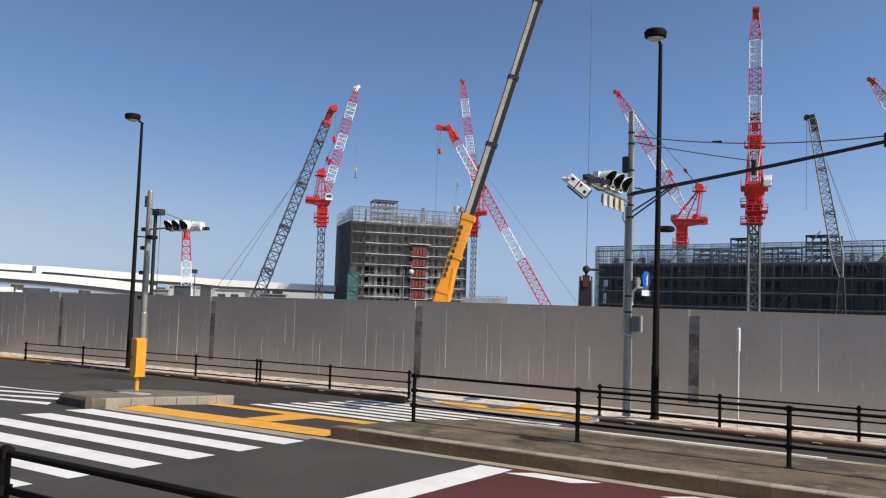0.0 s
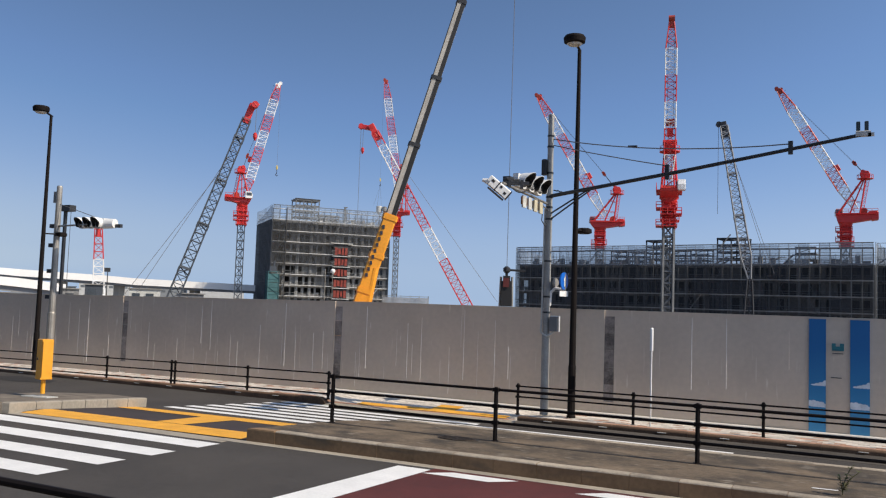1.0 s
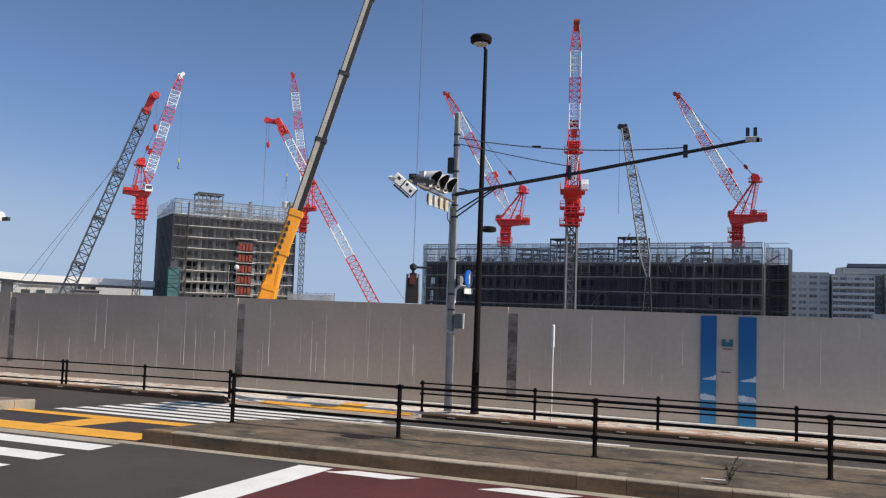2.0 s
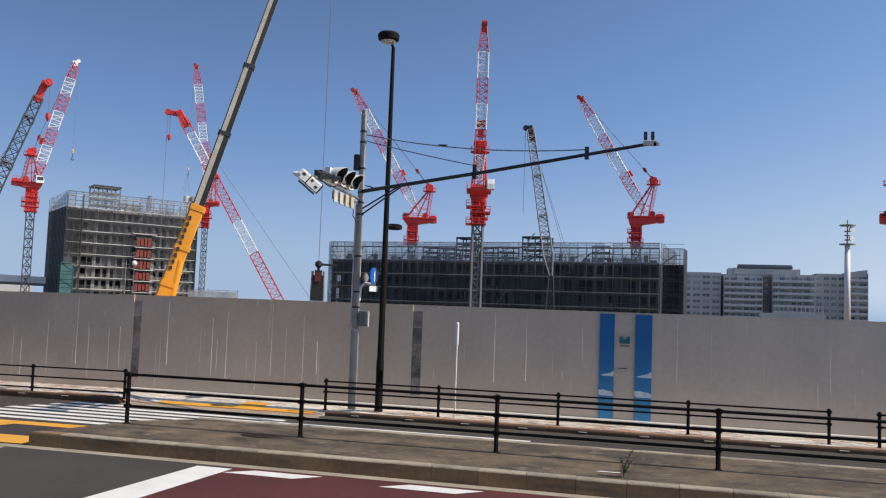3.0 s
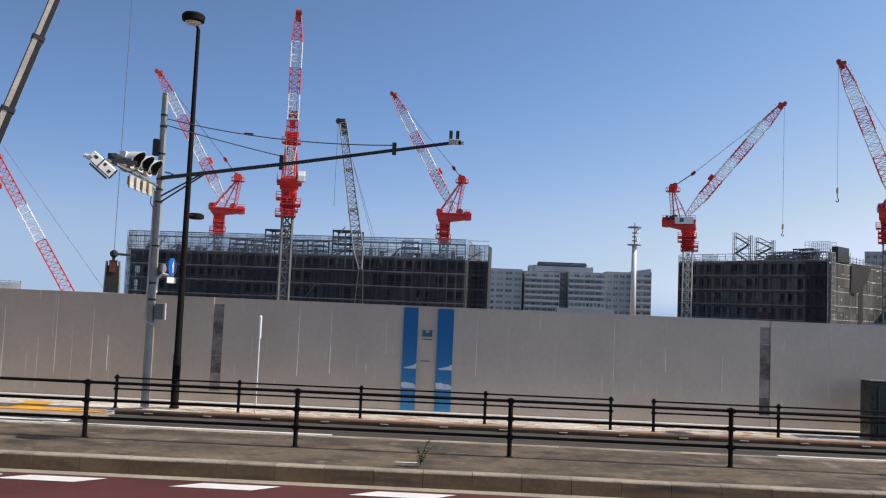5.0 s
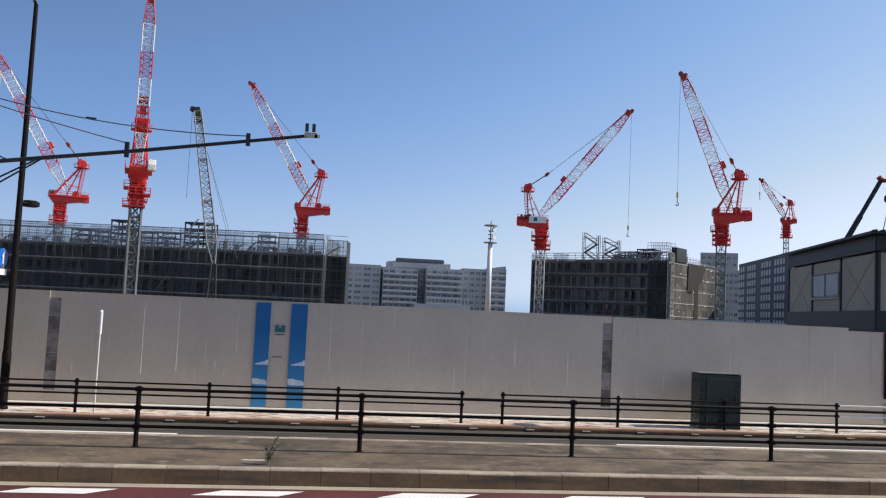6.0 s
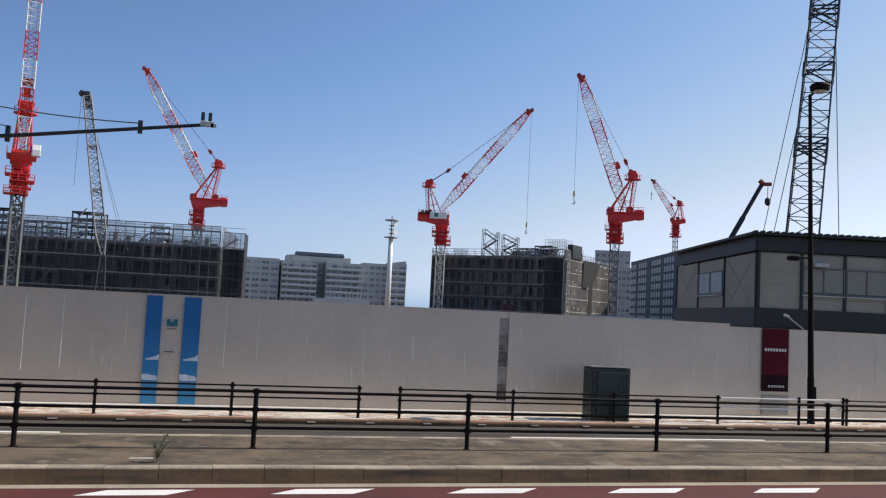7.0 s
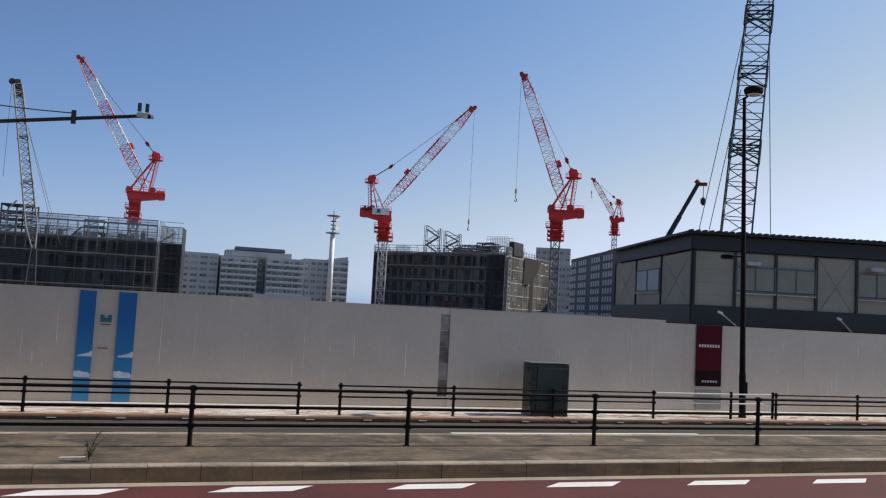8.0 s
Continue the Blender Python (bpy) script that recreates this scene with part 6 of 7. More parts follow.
    for k in range(nfl + 1):
        kinds = nets(k)
        za, zb = max(0.0, H - (k + 1) * fh + 0.15), H - k * fh - 0.1
        for i in range(pan):
            m_ = rng.choice(kinds)
            if m_ is None or zb - za < 0.4:
                continue
            xa, xb = length * i / pan + 0.04, length * (i + 1) / pan - 0.04
            sag = rng.uniform(0.0, 0.25)
            part("netting", lambda bm: sheet(bm, [(xa, -1.33, za), ((xa + xb) / 2, -1.37, za + sag * 0.3), (xb, -1.33, za), (xb, -1.33, zb - sag * 0.4), ((xa + xb) / 2, -1.31, zb - sag), (xa, -1.33, zb)]), m_, g, "scaffold netting")
    for i in range(int(length / 1.83)):
        x = 1.83 * i
        if rng.random() < clear_top:
            continue
        part("top_net", lambda bm: sheet(bm, [(x + 0.07, -1.3, H - 0.2), (x + 1.76, -1.3, H - 0.2), (x + 1.76, -1.3, S - rng.choice((0.05, 0.05, 0.3))), (x + 0.07, -1.3, S - 0.05)]), rng.choice((NET, NET, NET_2)), g, "see-through netting above the roof")
    for z in (S - 0.05, S - 1.2, S - 2.4):
        if z > H + 0.5:
            part("guard_tube", lambda bm: (tube(bm, (0, -1.28, z), (length, -1.28, z), 0.06, n=4), tube(bm, (0, depth, z), (length, depth, z), 0.05, n=4)), SCAF, g)
    # far edge of the roof scaffold and the two ends
    part("back_net", lambda bm: sheet(bm, [(0, depth, H), (length, depth, H), (length, depth, S - 0.5), (0, depth, S - 0.5)]), NET_2, g, "see-through netting at the back")
    for x in (-0.3, length + 0.3):
        n = max(2, int(depth / 3.6))
        for i in range(n):
            ya, yb = -1.2 + (depth + 1.2) * i / n + 0.04, -1.2 + (depth + 1.2) * (i + 1) / n - 0.04
            part("end_netting", lambda bm: sheet(bm, [(x, ya, 0), (x, yb, 0), (x, yb, H), (x, ya, H)]), side_net, g)
            ta, tb = S - 0.2 - net_drop * i, S - 0.2 - net_drop * (i + 1)
            part("top_net", lambda bm: sheet(bm, [(x, ya, H + 0.1), (x, yb, H + 0.1), (x, yb, max(tb, H + 0.6)), (x, ya, max(ta, H + 0.6))]), NET, g, "see-through netting above the roof")
        for k in range(nl + 1):
            z = z_off + k * fh
            if 0.3 < z < H + 0.5:
                # Tubes of the dark-sheeted ends take the interior's shade colour.
                part("guard_tube", lambda bm: (tube(bm, (x, -1.2, z + 0.95), (x, depth, z + 0.95), 0.05, n=4), box(bm, (x, depth / 2, z), (0.16, depth, 0.1))), MASTG if side_net is NET_D else CORE, g)
    return g


def roof_rack(parent, x, y, z, w, d, h, mat_, lv=4, t=0.2):
    """Open steel rack on a roof: posts, beams and joists on each level, braces, a part-laid deck."""
    nx = max(1, int(w / 2.2))
    for i in range(nx + 1):
        for b in (-1, 1):
            part("rack_post", lambda bm: box(bm, (x - w / 2 + w * i / nx, y + b * d / 2, z + h / 2), (t, t, h)), mat_, parent)
    for k in range(1, lv + 1):
        zz = z + h * k / lv
        for b in (-1, 1):
            part("rack_beam", lambda bm: box(bm, (x, y + b * d / 2, zz), (w + 0.3, t, t * 1.5)), mat_, parent)
        for q in range(2 * nx + 1):
            part("rack_joist", lambda bm: box(bm, (x - w / 2 + w * q / (2 * nx), y, zz - 0.05), (t * 0.7, d, t)), mat_, parent)
        for i in range(nx):
            if (i + k) % 2:
                part("rack_brace", lambda bm: tube(bm, (x - w / 2 + w * i / nx, y - d / 2, zz - h / lv), (x - w / 2 + w * (i + 1) / nx, y - d / 2, zz), 0.07, n=4), mat_, parent)
            else:
                part("rack_deck", lambda bm: box(bm, (x - w / 2 + w * (i + 0.5) / nx, y, zz + t * 0.8), (w / nx * 0.9, d * 0.8, 0.06)), DECK_L if (i + k) % 4 == 0 else mat_, parent)


def roof_clutter(parent, x0, x1, y, z, n, seed, mats):
    """Column stubs with bars, low frames, stair flights and stacks between x0 and x1."""
    rng = random.Random(seed)
    for k in range(n):
        x = x0 + (x1 - x0) * (k + rng.uniform(0.1, 0.9)) / n
        m_ = rng.choice(mats)
        yy = y + rng.uniform(-1.5, 2.5)
        kind = rng.choice(("stub", "stub", "frame", "stack", "stair", "panel"))
        if kind == "stub":
            h = rng.uniform(0.8, 1.9)
            part("column_stub", lambda bm: box(bm, (x, yy, z + h / 2), (0.85, 0.85, h)), m_, parent)
            part("starter_bars", lambda bm: [tube(bm, (x + a, yy + b, z + h), (x + a * 1.1, yy + b * 1.1, z + h + rng.uniform(0.6, 1.1)), 0.03, n=3) for a in (-0.3, 0, 0.3) for b in (-0.3, 0.3)], SCAF, parent)["kind"] = "stuff"
        elif kind == "frame":
            h, w = rng.uniform(1.0, 2.2), rng.uniform(1.6, 3.2)
            part("low_frame", lambda bm: [box(bm, (x + a * w / 2, yy, z + h / 2), (0.12, 0.12, h)) for a in (-1, 0, 1)] + [box(bm, (x, yy, z + h * q), (w, 0.14, 0.12)) for q in (0.35, 0.7, 1.0)], m_, parent)
        elif kind == "stack":
            part("stack", lambda bm: [box(bm, (x + rng.uniform(-0.1, 0.1), yy, z + 0.15 + 0.24 * q), (rng.uniform(1.2, 2.4), 1.0, 0.16)) for q in range(rng.randint(3, 6))], m_, parent)
        elif kind == "stair":
            h, w = rng.uniform(1.4, 2.4), rng.uniform(2.0, 3.0)
            part("stair_flight", lambda bm: [tube(bm, (x, yy + q, z), (x + w, yy + q, z + h), 0.09, n=4) for q in (0, 0.8)] + [box(bm, (x + w * (q + 0.5) / 7, yy + 0.4, z + h * (q + 0.5) / 7), (0.3, 0.8, 0.05)) for q in range(7)] + [box(bm, (x + w + 0.5, yy + 0.4, z + h), (1.1, 0.9, 0.08))], m_, parent)
        else:
            h = rng.uniform(0.9, 2.0)
            part("leaning_panel", lambda bm: box(bm, (x, yy, z + h / 2), (rng.uniform(0.6, 1.5), 0.1, h)), m_, parent)


b1 = frame_building("building_frame", (-149.6, 187.7), (0.65, 0.76), 22.8, 34.2, 24.9, 29.1, "grey concrete building frame wrapped in scaffolding", 9, lambda k: (NET_D2, NET_D, NET_D) if k < 4 else (NET_T, None, None), NET_E, wall=SLAB, deckm=DECK_L, fill=0.84, seed=4, net_drop=0.55)
for i in range(2):
    part("dense_netting", lambda bm: sheet(bm, [(-0.2 + 1.9 * i, -1.45, 0), (1.6 + 1.9 * i, -1.45, 0), (1.6 + 1.9 * i, -1.45, 25.1), (-0.2 + 1.9 * i, -1.45, 25.1)]), NET_D if i == 0 else NET_M, b1, "dense dark netting")
part("dark_post", lambda bm: box(bm, (3.7, -1.55, 14.3), (0.22, 0.22, 28.6)), CORE, b1, "dark scaffold pole")
# Shade of the hoist opening, set in front as a dark sheet.
part("hoist_shaft", lambda bm: box(bm, (19.7, -1.5, 9.6), (4.3, 0.3, 19.2)), CORE, b1, "dark sheet painted as the shade in the hoist opening")
for k in range(6):
    for q in range(4):
        part("red_hoist", lambda bm: box(bm, (18.25 + 0.98 * q, -1.85, 3.05 * k + 1.9), (0.78 if q != 2 else 0.6, 0.2, 2.1 if (k + q) % 3 else 1.6)), REDH, b1, "red hoist cladding")
    part("hoist_landing", lambda bm: box(bm, (19.8, -2.0, 3.05 * k + 0.45), (5.2, 1.0, 0.14)), DECK_L, b1)
    for e in (-2.4, 2.6):
        part("hoist_gate", lambda bm: [box(bm, (19.8 + e, -2.1, 3.05 * k + 0.6 + 0.35 * q), (0.9, 0.06, 0.08)) for q in range(5)], INFILL, b1, "pale hoist gate")
part("hoist_head", lambda bm: box(bm, (19.8, -1.9, 19.4), (6.4, 0.9, 0.22)), GREYW, b1, "pale lintel over the hoist")
part("ball_light", lambda bm: lathe(bm, (17.3, -2.6, 10.6), [(0.2, 0), (0.62, 0.35), (0.72, 0.8), (0.6, 1.2), (0.2, 1.45)], n=14), WHITE, b1, "white balloon work light", smooth=True)
part("light_mast", lambda bm: tube(bm, (17.3, -2.6, 0), (17.3, -2.6, 10.6), 0.07, n=6), STEEL, b1)
part("rain_pipe", lambda bm: tube(bm, (15.4, -1.7, 0), (15.4, -1.7, 12.0), 0.13, n=8), STEEL, b1)
part("stair_tower", lambda bm: truss(bm, (0.1, -3.2, 0), (0.1, -3.2, 10.4), 3.0, 3.0, 5, 0.1), TEALP, b1, "teal netted stair tower")
for k in range(4):
    part("stair_net", lambda bm: box(bm, (0.1, -3.2, 1.3 + 2.45 * k), (2.8, 2.8, 2.3)), TEALP, b1, "teal netting")
part("tower_cap", lambda bm: (box(bm, (0.1, -3.2, 11.2), (1.6, 1.6, 1.5)), box(bm, (0.5, -3.2, 12.6), (0.5, 0.5, 1.6))), CRAWL, b1, "grey-blue cap on the stair tower")
N_DARK = lambda k: (NET_D, NET_D, NET_M, NET_D2) if k else (NET_D, NET_D2, NET_D)
b2 = frame_building("building_frame", (-73.6, 184.5), (78.9, -11.6), 24.0, 75.2, 12.5, 16.6, "long dark concrete building frame behind scaffolding", 17, N_DARK, NET_D, fill=0.8, seed=7, clear_top=0.06)
# end bay of the long frame, set back and lower
part("end_bay_slab", lambda bm: [box(bm, (77.4, 4.0, 12.8 - 3.05 * k - 0.15), (4.2, 4.0, 0.3)) for k in range(5)], FRAME, b2)
# End bay interior, its shade put into the colour as well.
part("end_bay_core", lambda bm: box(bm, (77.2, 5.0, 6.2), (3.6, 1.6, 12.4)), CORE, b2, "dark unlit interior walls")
for x in (75.7, 79.2):
    part("column", lambda bm: box(bm, (x, 2.6, 6.4), (0.7, 0.7, 12.8)), FRAME, b2)
for x in (75.5, 76.6, 77.7, 78.8, 79.6):
    part("scaffold_post", lambda bm: tube(bm, (x, 1.0, 0), (x, 1.0, 16.0), 0.08 if x > 79 else 0.05, n=6), SCAF, b2)
for k in range(6):
    part("scaffold_deck", lambda bm: (box(bm, (77.5, 1.3, 0.7 + 3.05 * k), (4.2, 0.8, 0.08)), tube(bm, (75.4, 1.0, 1.6 + 3.05 * k), (79.7, 1.0, 1.6 + 3.05 * k), 0.05, n=4)), SCAF, b2)
for k in range(4):
    part("netting", lambda bm: sheet(bm, [(75.5, 0.9, 0.3 + 3.05 * k), (79.6, 0.9, 0.3 + 3.05 * k), (79.6, 0.9, 3.1 + 3.05 * k), (75.5, 0.9, 3.1 + 3.05 * k)]), NET_D, b2, "scaffold netting")
part("top_net", lambda bm: sheet(bm, [(75.5, 0.9, 12.9), (79.6, 0.9, 12.9), (79.6, 0.9, 15.9), (75.5, 0.9, 15.9)]), NET, b2, "see-through netting above the roof")
part("end_netting", lambda bm: sheet(bm, [(79.7, 0.9, 0), (79.7, 6.0, 0), (79.7, 6.0, 15.9), (79.7, 0.9, 15.9)]), NET_E, b2, "dark end netting")
b3 = frame_building("building_frame", (49.7, 191.0), (23.0, -23.2), 28.5, 33.0, 15.0, 16.6, "dark concrete building frame with sheeted brown end wall", 9, lambda k: (NET_W, NET_W, NET_M, NET_T, NET_W), NET_B, wall=SLAB, deckm=SLAB, fill=0.94, seed=12, clear_top=0.5)
part("dense_netting", lambda bm: sheet(bm, [(28.4, -1.45, 0), (32.9, -1.45, 0), (32.9, -1.45, 15.0), (28.4, -1.45, 15.0)]), NET_D2, b3, "dense dark netting")

roof_rack(b1, 10.6, 6, 25.2, 6.8, 5, 6.6, MASTG, lv=4, t=0.26)
part("rack_roof", lambda bm: [box(bm, (10.6, 6 + e, 32.0), (7.4, 0.3, 0.4)) for e in (-2.5, 0, 2.5)], DARK, b1, "dark top beams of the rack")
roof_rack(b1, 17.0, 6, 25.2, 6.4, 4, 2.6, INFILL, lv=3, t=0.2)
roof_clutter(b1, 13.8, 23.5, 4.0, 25.2, 16, 3, (INFILL, GREYW, MASTG, DECK_L))
roof_clutter(b1, 24.0, 33.5, 4.5, 25.2, 8, 5, (INFILL, GREYW, STEEL))
part("roof_shaft", lambda bm: (box(bm, (22.3, 5, 28.0), (0.5, 0.5, 5.2)), box(bm, (22.9, 5, 27.6), (0.2, 0.4, 4.6)), box(bm, (22.5, 5, 30.7), (1.0, 0.6, 0.25))), MASTG, b1, "grey roof shaft")
for x, h in ((32.3, 5.4), (48.2, 5.6)):
    roof_rack(b2, x, 5, 12.8, 4.6 if x < 40 else 5.6, 4, h, DARK, lv=4, t=0.24)
for x, h in ((23.5, 3.2), (27.6, 3.0), (36.8, 3.3), (41.5, 3.4), (62.5, 3.6)):
    roof_rack(b2, x, 5, 12.8, 3.6, 3.4, h, DARK if x < 60 else MASTG, lv=3, t=0.2)
roof_clutter(b2, 16.0, 46.0, 3.0, 12.8, 22, 8, (DARK, FRAME, MASTG, DARK))
roof_clutter(b2, 50.0, 75.0, 3.0, 12.8, 20, 9, (FRAME, CORE, FRAME, MASTG, STEEL))
roof_clutter(b2, 1.0, 15.0, 3.0, 12.8, 7, 10, (FRAME, DARK))
roof_clutter(b3, 16.0, 32.0, 3.0, 15.3, 16, 11, (SCAF, STEEL, FRAME, GREYW))
roof_clutter(b3, 19.0, 29.0, 5.0, 15.3, 12, 17, (DARK, FRAME, MASTG))
roof_rack(b3, 22.4, 3.0, 15.3, 6.0, 3.0, 2.0, SCAF, lv=3, t=0.12)
roof_rack(b3, 26.2, 4.0, 15.3, 4.0, 3.0, 2.6, DARK, lv=3, t=0.16)


def rail_cage(bm, x0, x1, y0, y1, z, h):
    for x in np.arange(x0, x1 + 0.1, (x1 - x0) / 6):
        for y in (y0, y1):
            tube(bm, (x, y, z), (x, y, z + h), 0.045, n=4)
    for k in range(4):
        for y in (y0, y1):
            tube(bm, (x0, y, z + h * (k + 1) / 4), (x1, y, z + h * (k + 1) / 4), 0.045, n=4)


part("rail_cage", lambda bm: rail_cage(bm, 27.2, 32.2, 1.0, 4.0, 16.6, 2.6), STEEL, b3, "pale railing cage on the roof")
part("roof_block", lambda bm: box(bm, (33.0, 4.2, 16.7), (1.2, 5.6, 3.0)), OFF_D, b3, "dark sheeted roof block")
part("red_hoist", lambda bm: box(bm, (18.8, 0.1, 3.4), (3.4, 0.3, 2.4)), REDH, b3, "dark red hoist cladding")
part("red_hoist", lambda bm: box(bm, (19.2, 0.1, 0.9), (3.0, 0.3, 1.6)), REDH, b3, "dark red hoist cladding")
for x, hgt in ((12.0, 5.4), (17.0, 4.2)):
    rs_ = part("roof_stair", lambda bm: box(bm, (x + 1.5, 1.35, 15.4), (4.6, 1.0, 0.08)), SCAF, b3, "zigzag scaffold stair on the roof")
    for k in range(3):
        a, b = (x, x + 3.0) if k % 2 else (x + 3.0, x)
        z0, z1 = 15.4 + hgt * k / 3, 15.4 + hgt * (k + 1) / 3
        for y in (1.0, 1.7):
            part("stringer", lambda bm: tube(bm, (a, y, z0), (b, y, z1), 0.12, n=4), SCAF, rs_)
            part("handrail", lambda bm: tube(bm, (a, y, z0 + 0.9), (b, y, z1 + 0.9), 0.05, n=4), SCAF, rs_)
        for q in range(6):
            part("tread", lambda bm: box(bm, (a + (b - a) * (q + 0.5) / 6, 1.35, z0 + (z1 - z0) * (q + 0.5) / 6), (0.35, 0.7, 0.05)), SCAF, rs_)
    for q in (x - 0.5, x - 0.1, x + 3.1, x + 3.6):
        for y in (1.0, 1.7):
            part("post", lambda bm: tube(bm, (q, y, 15.2), (q, y, 15.4 + hgt + (0.9 if q < x + 2 else 0.2)), 0.07, n=4), SCAF, rs_)
    for k in range(5):
        part("ledger", lambda bm: tube(bm, (x - 0.5, 1.0, 16.0 + hgt * k / 5), (x - 0.1 if k % 2 else x + 3.6, 1.0, 16.0 + hgt * k / 5), 0.045, n=4), SCAF, rs_)
# sheeted end wall: sheets, tube bands, short boards, a dark gap and a drape
EX = 33.3
rng = random.Random(8)
for k in range(6):
    part("sheeting_band", lambda bm: box(bm, (EX + 0.06, 13.6, 0.8 + 2.8 * k), (0.06, 29.4, 0.10)), GREYW, b3, "pale scaffold tube band")
    for q in range(7):
        y = -0.8 + 4.1 * q + rng.uniform(-1.2, 1.2)
        if 12.0 < y < 16.0:
            continue
        part("scaffold_board", lambda bm: box(bm, (EX + 0.08, y, 1.0 + 2.8 * k + rng.uniform(-1.1, 1.1)), (0.03, rng.uniform(0.3, 1.5), rng.uniform(0.08, 0.25))), DECK_L, b3, "short pale scaffold board")
        if rng.random() < 0.5:
            part("brace_pole", lambda bm: tube(bm, (EX + 0.08, y, 0.8 + 2.8 * k), (EX + 0.08, y + rng.uniform(-0.3, 0.3), 3.4 + 2.8 * k), 0.06, n=4), GREYW, b3)
for i in range(9):
    for k in range(3):
        if rng.random() < 0.6:
            part("sheet", lambda bm: box(bm, (EX + 0.03, 0.2 + 3.2 * i, 2.6 + 5.0 * k), (0.03, 3.1, 4.9)), rng.choice((NET_B, NET_B2, NET_B2)), b3, "brown-grey sheeting")
# The gap's shade is a black strip laid over the sheets.
part("sheeting_gap", lambda bm: box(bm, (EX + 0.07, 13.8, 6.6), (0.05, 2.4, 12.6)), TARP_SHADE, b3, "black strip painted as the shaded gap in the sheeting")
part("drape", lambda bm: sheet(bm, [(EX + 0.3, 8.0, 9.4), (EX + 0.4, 10.6, 9.0), (EX + 0.35, 12.6, 10.4), (EX + 0.3, 16.4, 11.6), (EX + 0.3, 19.0, 14.9), (EX + 0.3, 8.4, 15.2)]), TARP_SHADE, b3, "dark drape hanging over the gap")
for y in (-1.1, -0.3):
    part("corner_column", lambda bm: truss(bm, (EX - 0.1, y, 0), (EX - 0.1, y, 16.8), 0.8, 0.8, 18, 0.07), GREYW, b3, "pale scaffold column at the corner")


# ---------------------------------------------------------------- finished buildings in the distance
def block(name, at, rz, size, rows, cols, wall, glass, label, win=(0.55, 0.5), balcony=0.0, skip=(), lift=0.0, sill=True):
    """A finished building: walls, parapet, windows with sills or surrounds, and balconies where there are any."""
    w, d, h = size
    g = thing(name, (at[0], at[1], Z_FAR), label, "building", rz=rz)
    part("wall", lambda bm: box(bm, (w / 2, d / 2, h / 2), (w, d, h)), wall, g)
    part("parapet", lambda bm: (box(bm, (w / 2, 0.15, h + 0.4), (w, 0.3, 0.8)), box(bm, (w - 0.15, d / 2, h + 0.4), (0.3, d, 0.8)), box(bm, (0.15, d / 2, h + 0.4), (0.3, d, 0.8))), wall, g)
    src = sill_src = None
    cw, ch = w / cols, (h - lift) / rows
    for j in range(rows):
        z = lift + ch * j
        if balcony:
            part("balcony", lambda bm: (box(bm, (w / 2, -balcony / 2, z + 0.1), (w - 0.5, balcony, 0.22)), box(bm, (w / 2, -balcony + 0.05, z + 0.6), (w - 0.5, 0.1, 0.9))), PALE_B, g, "pale balcony front")
            for q in range(0, cols + 1, 2):
                part("balcony_divider", lambda bm: box(bm, (min(w - 0.3, cw * q + 0.2), -balcony / 2, z + ch * 0.5), (0.12, balcony - 0.1, ch - 0.25)), wall, g)
        for i in range(cols):
            if i in skip:
                continue
            m = pose(cw * (i + 0.5), -0.03, z + ch * 0.55)
            if src is None:
                bm = bmesh.new()
                box(bm, (0, 0, 0), (cw * win[0], 0.16, ch * win[1]))
                src = finish("window", bm, glass, g)
                src.matrix_local = m
                if sill:
                    bm = bmesh.new()
                    box(bm, (0, -0.1, -ch * win[1] / 2 - 0.08), (cw * win[0] + 0.3, 0.24, 0.16))
                    box(bm, (0, -0.1, 0), (0.12, 0.1, ch * win[1]))
                    sill_src = finish("window_sill", bm, PALE_B, src)
            else:
                ob = clone(src, "window", g, m)
                if sill:
                    clone(sill_src, "window_sill", ob, Matrix())
    return g


block("apartment_building", (11.0, 379, 0), -1, (16.0, 12, 21.0), 8, 4, APT, WINDOW_F, "pale grey apartment block far behind the site", win=(0.72, 0.46))
# The recess's shade is put into a darker facade grey.
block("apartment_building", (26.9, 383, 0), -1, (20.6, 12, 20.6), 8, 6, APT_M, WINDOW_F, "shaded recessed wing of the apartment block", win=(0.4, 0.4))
block("apartment_building", (28.0, 378, 0), -1, (15.8, 5, 20.2), 8, 6, APT, WINDOW_F, "pale apartment wing with long balconies", win=(0.6, 0.55), balcony=1.5)
block("apartment_building", (47.6, 378, 0), -1, (16.8, 10, 20.8), 8, 7, APT, WINDOW_F, "pale apartment wing with long balconies", win=(0.6, 0.55), balcony=1.5)
block("apartment_building", (64.6, 379, 0), -1, (11.4, 12, 21.6), 8, 4, APT, WINDOW_F, "pale apartment wing with paired windows", win=(0.66, 0.46))
block("apartment_building", (76.2, 377, 0), 0, (8.2, 14, 22.0), 8, 2, APT, WINDOW_F, "pale end wing of the apartment block", win=(0.62, 0.4), balcony=1.2)
solid("roof_structure", lambda bm: (prism(bm, [(76.4, 379), (84.4, 379), (84.4, 388), (76.4, 388)], 22.0, 22.8), sheet(bm, [(76.6, 378, 22.6), (84.3, 378, 22.6), (84.3, 378, 24.0), (80.5, 378, 23.4)])), APT, "slanted parapet over the end wing", "roof structure")
solid("roof_structure", lambda bm: (box(bm, (0, 0, 0), (29, 11, 3.4), bevel=0.3), box(bm, (0.3, -3.5, 0.2), (25, 6, 2.4), bevel=0.2)), APT, "pale rooftop storey of the apartment block", "roof structure", at=(44.8, 388, 22.3), rz=-1)
